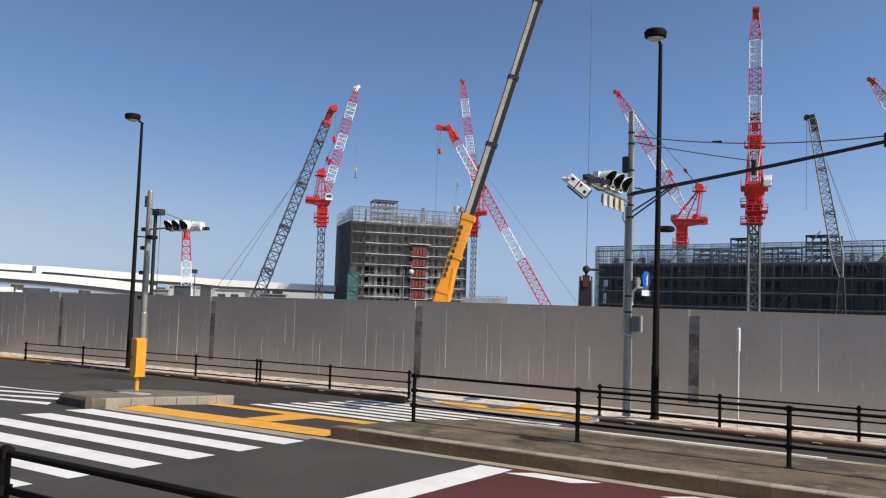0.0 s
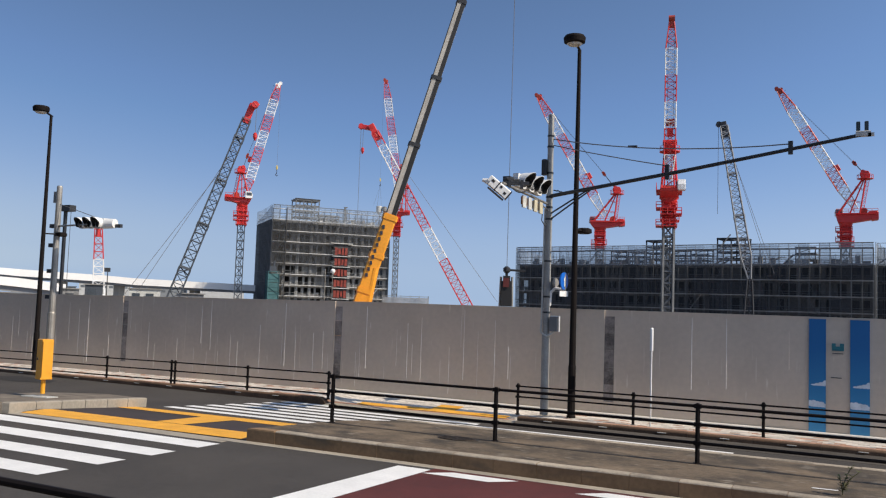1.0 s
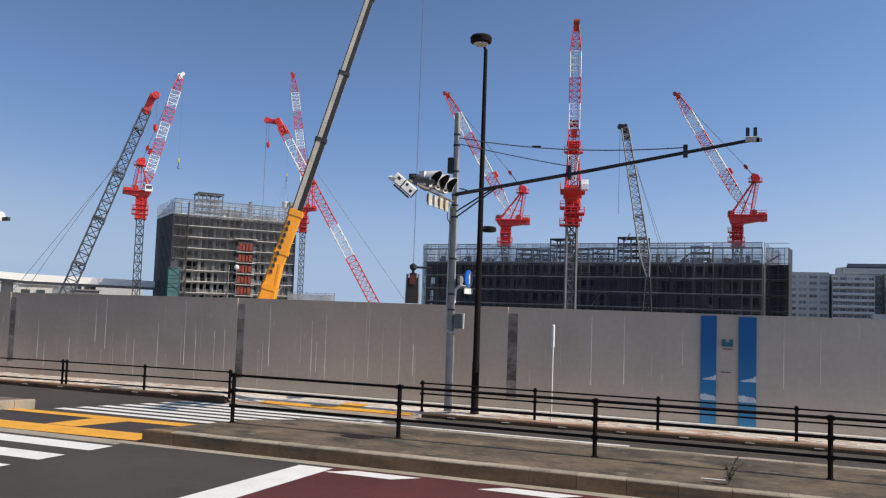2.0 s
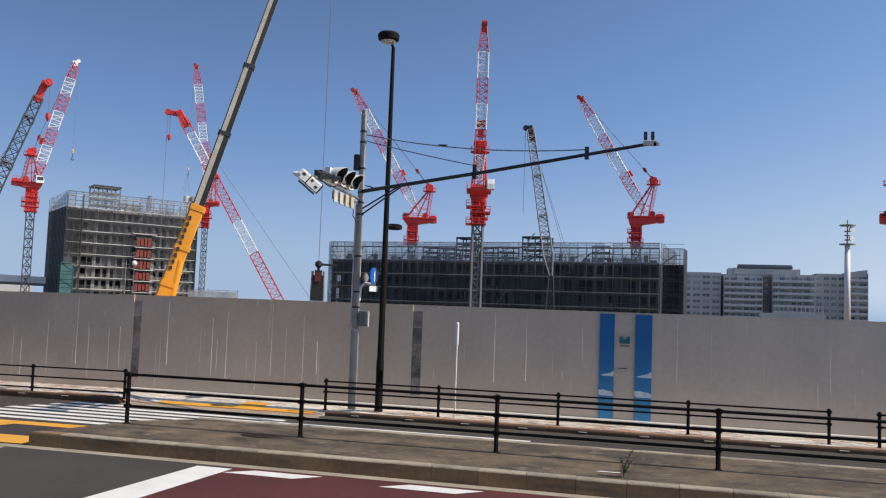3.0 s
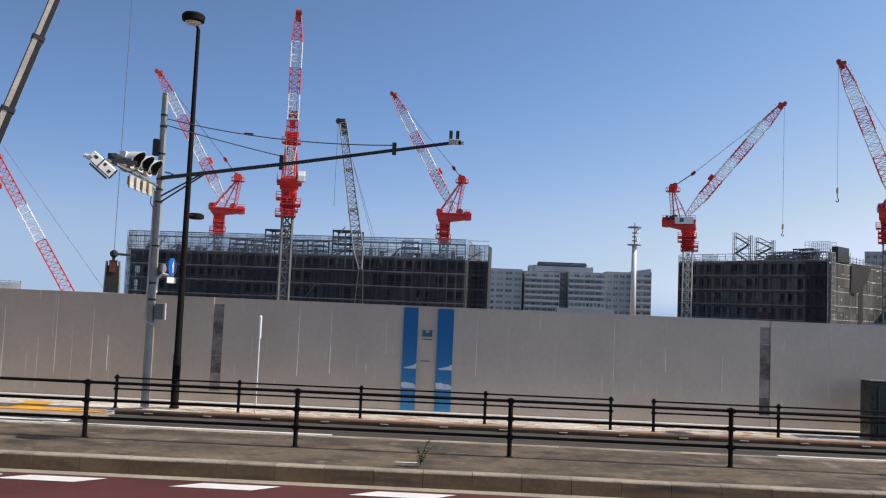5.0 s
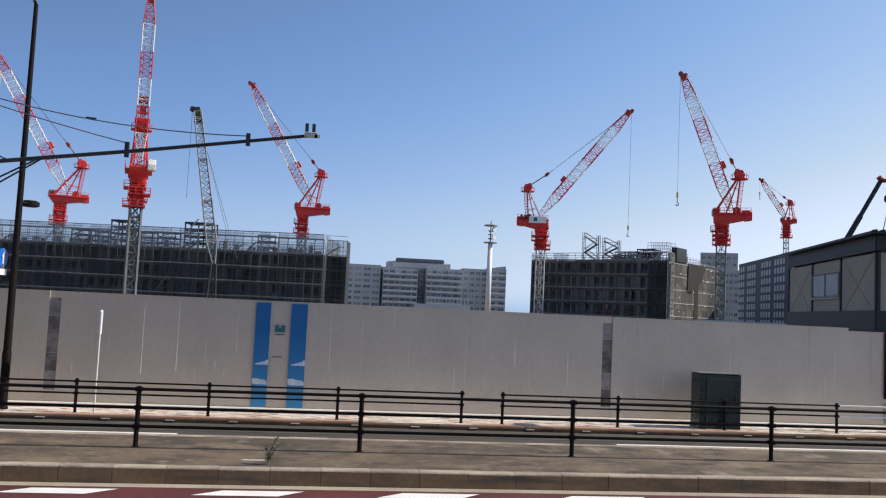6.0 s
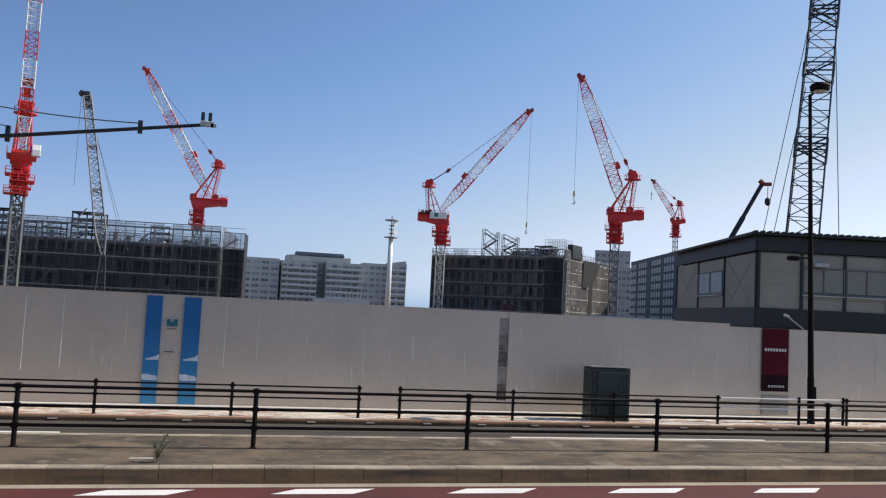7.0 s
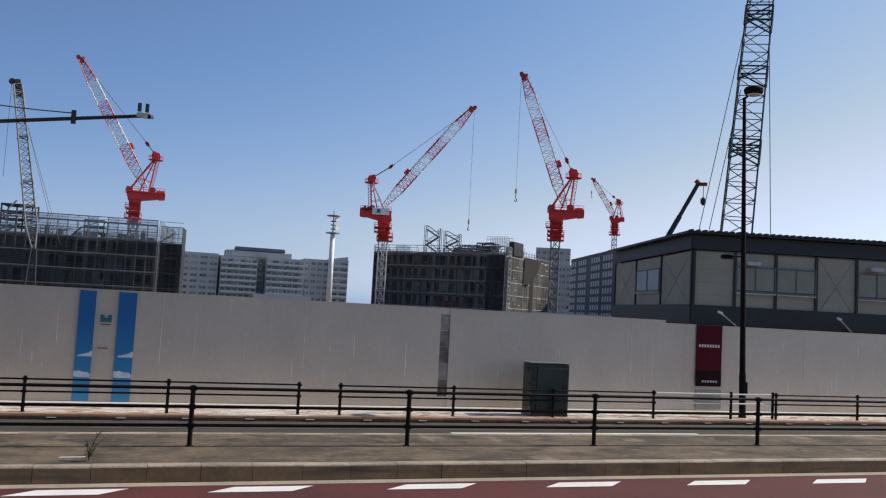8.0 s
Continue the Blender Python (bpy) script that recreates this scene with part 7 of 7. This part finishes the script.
solid("roof_structure", lambda bm: (prism(bm, [(-11.2, -4.5), (11.2, -4.5), (10.8, 4.5), (-10.4, 4.5)], 0, 0.9, bevel=0.15), prism(bm, [(-10.9, -4.2), (10.9, -4.2), (10.4, 4.5), (-10.0, 4.5)], 0.9, 1.5, bevel=0.1)), ROOF_D, "dark blue-grey roof housing of the apartment block", "roof structure", at=(45.0, 386, 24.0), rz=-1)
low = thing("low_pavilion", (52.5, 360, Z_FAR), "low pale pavilion with a row of slim posts", "pavilion")
part("wall", lambda bm: box(bm, (0, 0, 2.6), (24, 8, 5.2)), APT, low)
for k in range(12):
    part("post", lambda bm: box(bm, (-6.5 + 1.6 * k, -3.6, 6.8), (0.3, 0.3, 3.4)), PALE_B, low)
part("top_rail", lambda bm: box(bm, (2.2, -3.6, 8.2), (18.0, 0.2, 0.2)), PALE_B, low)
block("tower_block", (118.6, 225.8, 0), -104.6, (62, 14, 18.9), 9, 26, APT_D, WINDOW_L, "dark grey slab block with small pale windows", win=(0.5, 0.66), skip=(3, 8, 9, 14, 19, 20), sill=False)
solid("roof_structure", lambda bm: (box(bm, (0, 0, 0), (2.4, 9, 1.6), bevel=0.3), box(bm, (1.2, -16, 0.2), (2.4, 12, 1.4), bevel=0.3)), APT_D, "low roof housing on the dark slab block", "roof structure", at=(121.5, 214.0, 19.9), rz=-14.6)
block("tower_block", (137.2, 290, 0), -28, (13, 12, 27.4), 11, 6, APT, WINDOW_F, "pale tower block behind the slab block", win=(0.5, 0.4))
block("tower_block", (143.5, 284, 0), -28, (10, 10, 21.0), 9, 6, APT, WINDOW_F, "lower pale tower beside the slab block", win=(0.6, 0.5))

ant = thing("antenna_tower", (45.7, 225.4, Z_FAR), "white tubular antenna tower with dishes and ring platforms", "antenna tower")
part("shaft", lambda bm: lathe(bm, (0, 0, 0), [(0.8, 0), (0.62, 21.6)], n=14), CWHITE, ant, smooth=True)
part("mast", lambda bm: tube(bm, (0, 0, 21.6), (0, 0, 27.8), 0.22, 0.12, n=8), STEEL, ant)
for z, r in ((21.6, 1.9), (22.7, 0.7), (23.8, 0.7), (24.8, 0.7), (26.3, 1.9)):
    part("platform", lambda bm, z=z, r=r: lathe(bm, (0, 0, z), [(r, 0), (r, 0.25)], n=14), STEEL, ant)
for z, y in ((23.1, 0.8), (25.4, 0.8)):
    part("dish", lambda bm, z=z: tube(bm, (0.7, -0.5, z), (0.9, -0.9, z), 0.65, n=14), CWHITE, ant)

# ---------------------------------------------------------------- elevated road
br = thing("elevated_road", (0, 0, 0), "white elevated expressway with two ramps", "bridge", kind="structure")


def deck_run(pts, w, girder):
    """A run of deck: near parapet between the two heights given, girder below, far parapet behind."""
    for (x0, y0, t0, b0), (x1, y1, t1, b1_) in zip(pts, pts[1:]):
        a, b = Vector((x0, y0, 0)), Vector((x1, y1, 0))
        n = Vector((-(b - a).y, (b - a).x, 0)).normalized()
        b = b + (b - a) * 0.012

        def wall(bm, off, thick, za, zb, ya, yb):
            v = [bm.verts.new(p + n * o + Vector((0, 0, z))) for p, lo, hi in ((a, za, zb), (b, ya, yb)) for o, z in ((off, lo), (off + thick, lo), (off + thick, hi), (off, hi))]
            for f in ((0, 1, 2, 3), (7, 6, 5, 4), (0, 4, 5, 1), (1, 5, 6, 2), (2, 6, 7, 3), (3, 7, 4, 0)):
                bm.faces.new([v[q] for q in f])
        part("parapet", lambda bm: wall(bm, 0, 0.4, b0 - 0.45, t0, b1_ - 0.45, t1), BRIDGE, br, "white parapet")
        part("girder", lambda bm: wall(bm, 1.0, w - 2, b0 - girder, b0 + 0.1, b1_ - girder, b1_ + 0.1), BRIDGE_D, br, "grey steel girder")
        part("parapet", lambda bm: wall(bm, w - 0.4, 0.4, b0, t0, b1_, t1), BRIDGE, br, "white parapet")
        c = (a + b) / 2 + n * w / 2
        part("pier", lambda bm: box(bm, (c.x, c.y, (b0 - girder) / 2 - 0.15), (2.2, 2.2, b0 - girder + 0.2)), APT, br)


deck_run([(-290, 30, 10.4, 9.4), (-228.0, 125.2, 9.2, 8.2), (-217.9, 142.1, 9.0, 7.8), (-209.5, 154.2, 8.4, 6.9), (-196.1, 170.9, 7.7, 6.3), (-190.1, 177.5, 7.2, 5.7), (-166.2, 200.0, 6.6, 5.2), (-136, 223, 5.9, 4.5)], 11, 1.1)
deck_run([(-262, 60, 8.6, 7.2), (-219.2, 120.5, 7.1, 5.8), (-209.4, 136.7, 6.5, 5.0), (-201.4, 148.3, 5.8, 3.9), (-194.5, 157.2, 4.6, 2.9)], 7, 1.9)
part("cross_wall", lambda bm: box(bm, (-218.2, 136.4, 7.6), (2.0, 1.6, 2.4)), BRIDGE, br, "white cross wall between the decks")


def warehouse(at, rz, w, d, h, wall, label):
    """A long low shed far off: walls, a low roof and a band of windows."""
    g = thing("warehouse", at, label, "warehouse", "low buildings beyond the elevated road", rz=rz)
    part("wall", lambda bm: box(bm, (0, 0, h / 2), (w, d, h)), wall, g)
    part("roof", lambda bm: box(bm, (0, 0, h + 0.2), (w + 0.8, d + 0.8, 0.4)), ROOF_D, g, "blue-grey roof sheet")
    for k in range(int(w / 3)):
        part("window", lambda bm: box(bm, (-w / 2 + 1.5 + 3 * k, -d / 2, h - 1.6), (1.8, 0.1, 1.1)), WINDOW_F, g)


warehouse((-332, 257, Z_FAR), 53, 26, 14, 5.4, APT_M, "low grey warehouse beyond the elevated road")
warehouse((-316, 277, Z_FAR), 50, 22, 14, 7.6, APT, "pale grey warehouse beyond the elevated road")
warehouse((-300, 295, Z_FAR), 47, 24, 14, 6.6, APT_M, "low grey warehouse beyond the elevated road")
warehouse((-281, 312, Z_FAR), 44, 26, 14, 7.8, APT, "pale grey warehouse beyond the elevated road")


# ---------------------------------------------------------------- site traffic and huts behind the hoarding
def truck(at, rz, paint, label):
    g = thing("truck", at, label, "truck", "site trucks", rz=rz)
    part("chassis", lambda bm: box(bm, (0, 0, 0.75), (6.6, 1.9, 0.3)), DARK, g)
    bx = part("load_body", lambda bm: box(bm, (-0.9, 0, 2.0), (4.6, 2.2, 2.1), bevel=0.08), paint, g)
    for k in range(4):
        part("rib", lambda bm, k=k: box(bm, (-2.7 + 1.2 * k, -1.12, 2.0), (0.12, 0.06, 2.0)), paint, bx)
    cb = part("cab", lambda bm: box(bm, (2.5, 0, 1.75), (1.7, 2.1, 1.9), bevel=0.3), paint, g)
    part("side_window", lambda bm: box(bm, (2.6, -1.06, 2.1), (1.0, 0.05, 0.6)), WINDOW, cb)
    part("windscreen", lambda bm: box(bm, (3.33, 0, 2.1), (0.06, 1.8, 0.7)), WINDOW, cb)
    for x in (2.3, -1.2, -2.6):
        for y in (-0.95, 0.95):
            part("wheel", lambda bm, x=x, y=y: tube(bm, (x, y - 0.14, 0.5), (x, y + 0.14, 0.5), 0.5, n=14), BLACK, g)
    g.scale = (0.62, 0.85, 0.9)


truck((-94.9, 55.5, Z_FAR), 58, WHITE, "white box lorry parked on the building site")
truck((-93.0, 58.8, Z_FAR), 60, CRAWL, "dark grey lorry parked on the building site")


def site_hut(at, rz, w, h, paint, label):
    g = thing("site_hut", at, label, "site hut", "site huts", rz=rz)
    part("wall", lambda bm: box(bm, (0, 0, h / 2), (w, 2.6, h)), paint, g)
    part("roof", lambda bm: box(bm, (0, 0, h + 0.06), (w + 0.4, 3.0, 0.12)), STEEL, g, "thin metal roof")
    for k in range(max(1, int(w / 1.6))):
        wi = part("window", lambda bm, k=k: box(bm, (-w / 2 + 0.8 + 1.6 * k, -1.32, h - 0.9), (0.9, 0.06, 0.8)), WINDOW, g)
        part("window_frame", lambda bm, k=k: box(bm, (-w / 2 + 0.8 + 1.6 * k, -1.31, h - 1.34), (1.05, 0.08, 0.08)), GREYW, wi)


site_hut((-85.9, 70.2, Z_FAR), 50, 1.8, 3.0, INFILL, "low grey site hut behind the hoarding")
site_hut((-84.1, 72.0, Z_FAR), 50, 2.0, 3.6, CRAWL, "dark site hut behind the hoarding")
site_hut((-80.2, 76.4, Z_FAR), 45, 3.6, 3.3, GREYW, "pale site hut behind the hoarding")
site_hut((-75.8, 79.6, Z_FAR), 43, 3.2, 2.9, APT_D, "low dark site hut behind the hoarding")
sb_ = thing("sign_board", (-82.7, 72.7, Z_FAR), "small dark sign board on a tall post", "sign board")
part("post", lambda bm: tube(bm, (0, 0, 0), (0, 0, 5.3), 0.06, n=6), DARK, sb_)
part("board", lambda bm: box(bm, (0, -0.08, 5.5), (0.72, 0.05, 0.5), rz=50), DARK, sb_)


def low_scaffold(at, rz, n, h, label):
    g = thing("scaffold", at, label, "scaffold", rz=rz)
    for i in range(n + 1):
        for y in (0, 0.9):
            part("upright", lambda bm, i=i, y=y: tube(bm, (1.2 * i, y, 0), (1.2 * i, y, h), 0.035, n=5), STEEL, g)
    for z in (h - 1.0, h - 0.55, h - 0.1):
        part("ledger", lambda bm, z=z: tube(bm, (0, 0, z), (1.2 * n, 0, z), 0.03, n=5), STEEL, g)
    part("deck", lambda bm: box(bm, (0.6 * n, 0.45, h - 1.2), (1.2 * n, 0.8, 0.06)), GREYW, g)
    part("netting", lambda bm: box(bm, (0.6 * n, -0.05, h - 0.95), (1.2 * n, 0.02, 1.4)), NET_G, g, "grey mesh netting")


low_scaffold((-56.7, 94.3, Z_FAR), 30, 5, 3.7, "low galvanised scaffold behind the hoarding")

# ---------------------------------------------------------------- prefabricated site office
V = Vector((0.966, -0.26, 0))
off = thing("site_office", (22.3, 30.9, Z_FAR), "two-storey prefabricated grey site office with dark trim", "site office", rz=math.degrees(math.atan2(V.y, V.x)))
# local x along the long side, local y along the short side
OL, OW = 22.0, 12.0
part("lower_storey", lambda bm: box(bm, (OL / 2, OW / 2, 1.6), (OL, OW, 3.2)), OFF_D, off, "dark lower band")
part("inner_wall", lambda bm: box(bm, (OL / 2, OW / 2, 4.4), (OL - 0.3, OW - 0.3, 2.6)), OFF_W, off)
part("fascia", lambda bm: (box(bm, (OL / 2, 0.0, 6.03), (OL + 0.3, 0.14, 0.62)), box(bm, (-0.02, OW / 2, 6.03), (0.14, OW + 0.2, 0.62)), box(bm, (OL / 2, OW, 6.03), (OL, 0.14, 0.6))), OFF_D, off, "dark roof fascia")
part("roof", lambda bm: box(bm, (OL / 2, OW / 2, 6.41), (OL + 0.9, OW + 0.9, 0.10)), OFF_D, off, "dark ribbed roof edge")
part("roof_ribs", lambda bm: [box(bm, (0.3 * k - 0.3, -0.42, 6.48), (0.12, 0.35, 0.06)) for k in range(76)], OFF_D, off)["kind"] = "stuff"
part("mid_band", lambda bm: (box(bm, (OL / 2, -0.06, 2.90), (OL + 0.2, 0.16, 0.80)), box(bm, (-0.06, OW / 2, 2.90), (0.16, OW + 0.2, 0.80))), OFF_D, off, "dark band between storeys")


WFRAME = mat("grey_window_frame", (0.13, 0.13, 0.125), 0.5, metal=0.2, var=0.1, scale=2)
OFF_L = mat("office_panel_joint", (0.22, 0.21, 0.18), 0.7, var=0.1, scale=1)
BLIND = mat("office_blind", (0.27, 0.265, 0.215), 0.5, var=0.1, scale=1.5)


def window_unit(parent, m, k=1.0, blind=None):
    m = m @ Matrix.Diagonal((k, 1, 1, 1))
    w = part("window", lambda bm: box(bm, (0, 0, 0), (1.62, 0.05, 1.05), m=m), WINDOW, parent, "sliding window with pale blind")
    part("window_frame", lambda bm: [box(bm, c, s, m=m) for c, s in (((0, -0.03, 0.54), (1.7, 0.06, 0.06)), ((0, -0.03, -0.54), (1.7, 0.06, 0.06)), ((-0.82, -0.03, 0), (0.05, 0.06, 1.1)), ((0.82, -0.03, 0), (0.05, 0.06, 1.1)), ((0.0, -0.035, 0), (0.04, 0.06, 1.06)))], WFRAME, w)
    part("window_sill", lambda bm: box(bm, (0, -0.05, -0.60), (1.66, 0.09, 0.05), m=m), GREYW, w, "pale sill strip")
    part("blind", lambda bm: box(bm, (0.0, -0.028, 0.03), (1.54, 0.01, 0.96), m=m), blind or BLIND, w, "pale blind")


for i in range(12):
    x0 = 1.83 * i
    part("wall_panel", lambda bm: box(bm, (x0 + 0.915, -0.02, 4.4), (1.77, 0.06, 2.42)), OFF_W, off)
    part("pilaster", lambda bm: box(bm, (x0, -0.07, 4.4), (0.12, 0.1, 2.5)), OFF_D, off)
    part("cladding_line", lambda bm: [box(bm, (x0 + 0.915, -0.052, z), (1.74, 0.012, 0.012)) for z in (3.75, 4.3, 4.85)], OFF_L, off)["kind"] = "stuff"
    if i not in (0, 1, 2, 4, 5, 7, 8):
        part("brace_rod", lambda bm: (tube(bm, (x0 + 0.15, -0.06, 3.25), (x0 + 1.68, -0.06, 5.55), 0.008, n=4), tube(bm, (x0 + 1.68, -0.06, 3.25), (x0 + 0.15, -0.06, 5.55), 0.008, n=4)), STEEL, off)
    if i in (1, 2, 4, 5, 7, 8):
        window_unit(off, pose(x0 + 0.915, -0.08, 4.5), 1.06)
for j in range(3):
    y0 = OW / 3 * j
    part("wall_panel", lambda bm: box(bm, (-0.02, y0 + OW / 6, 4.4), (0.06, OW / 3 - 0.08, 2.42)), OFF_W, off)
    part("pilaster", lambda bm: box(bm, (-0.07, y0, 4.4), (0.1, 0.12, 2.5)), OFF_D, off)
    if j != 1:
        part("brace_rod", lambda bm: (tube(bm, (-0.06, y0 + 0.3, 3.25), (-0.06, y0 + OW / 3 - 0.3, 5.5), 0.008, n=4), tube(bm, (-0.06, y0 + OW / 3 - 0.3, 3.25), (-0.06, y0 + 0.3, 5.5), 0.008, n=4)), STEEL, off)
    if j == 1:
        # The reflection in the end window's glass is painted on its blind sheet.
        window_unit(off, pose(-0.08, y0 + OW / 6, 4.5, 0, 0, -90), 2.25, mat("pale_blue_reflection", (0.36, 0.39, 0.42), 0.4, var=0.15, scale=1.5))
part("pilaster", lambda bm: box(bm, (-0.07, OW, 4.4), (0.1, 0.12, 2.5)), OFF_D, off)
for x in (0.78, 5.96):
    st = part("lamp_arm", lambda bm, x=x: tube(bm, (x, -1.2, 2.98), (x + 1.16, -0.1, 2.46), 0.035, n=6), GREYW, off, "pale slanting lamp arm")
    part("lamp_head", lambda bm, x=x: tube(bm, (x - 0.14, -1.32, 3.02), (x + 0.1, -1.1, 2.96), 0.06, n=8), WHITE, st)
for x, z in ((2.55, 5.2), (8.1, 5.25), (13.5, 5.25)):
    part("awning_light", lambda bm, x=x, z=z: box(bm, (x, -0.24, z), (0.60, 0.3, 0.17), bevel=0.04), GREYW, off, "white box over the window")
shed = solid("shed_roof", lambda bm: (box(bm, (0, 0, 2.6), (10, 8, 0.25)), box(bm, (0, 0, 1.3), (9.6, 7.6, 2.6))), mat("pale_blue_roof", (0.40, 0.47, 0.54), 0.5, var=0.1, scale=0.5), "low shed with a pale blue roof", "shed", at=(33, 58, Z_FAR), rz=-28)


solid("paint_mark", lambda bm: sheet(bm, [(-0.72, 10.90, Z_MED + 0.004), (-0.44, 10.91, Z_MED + 0.004), (-0.42, 10.96, Z_MED + 0.004), (-0.70, 10.95, Z_MED + 0.004)]), PAINT_W, "worn white paint mark on the median", "paint mark", kind="structure")
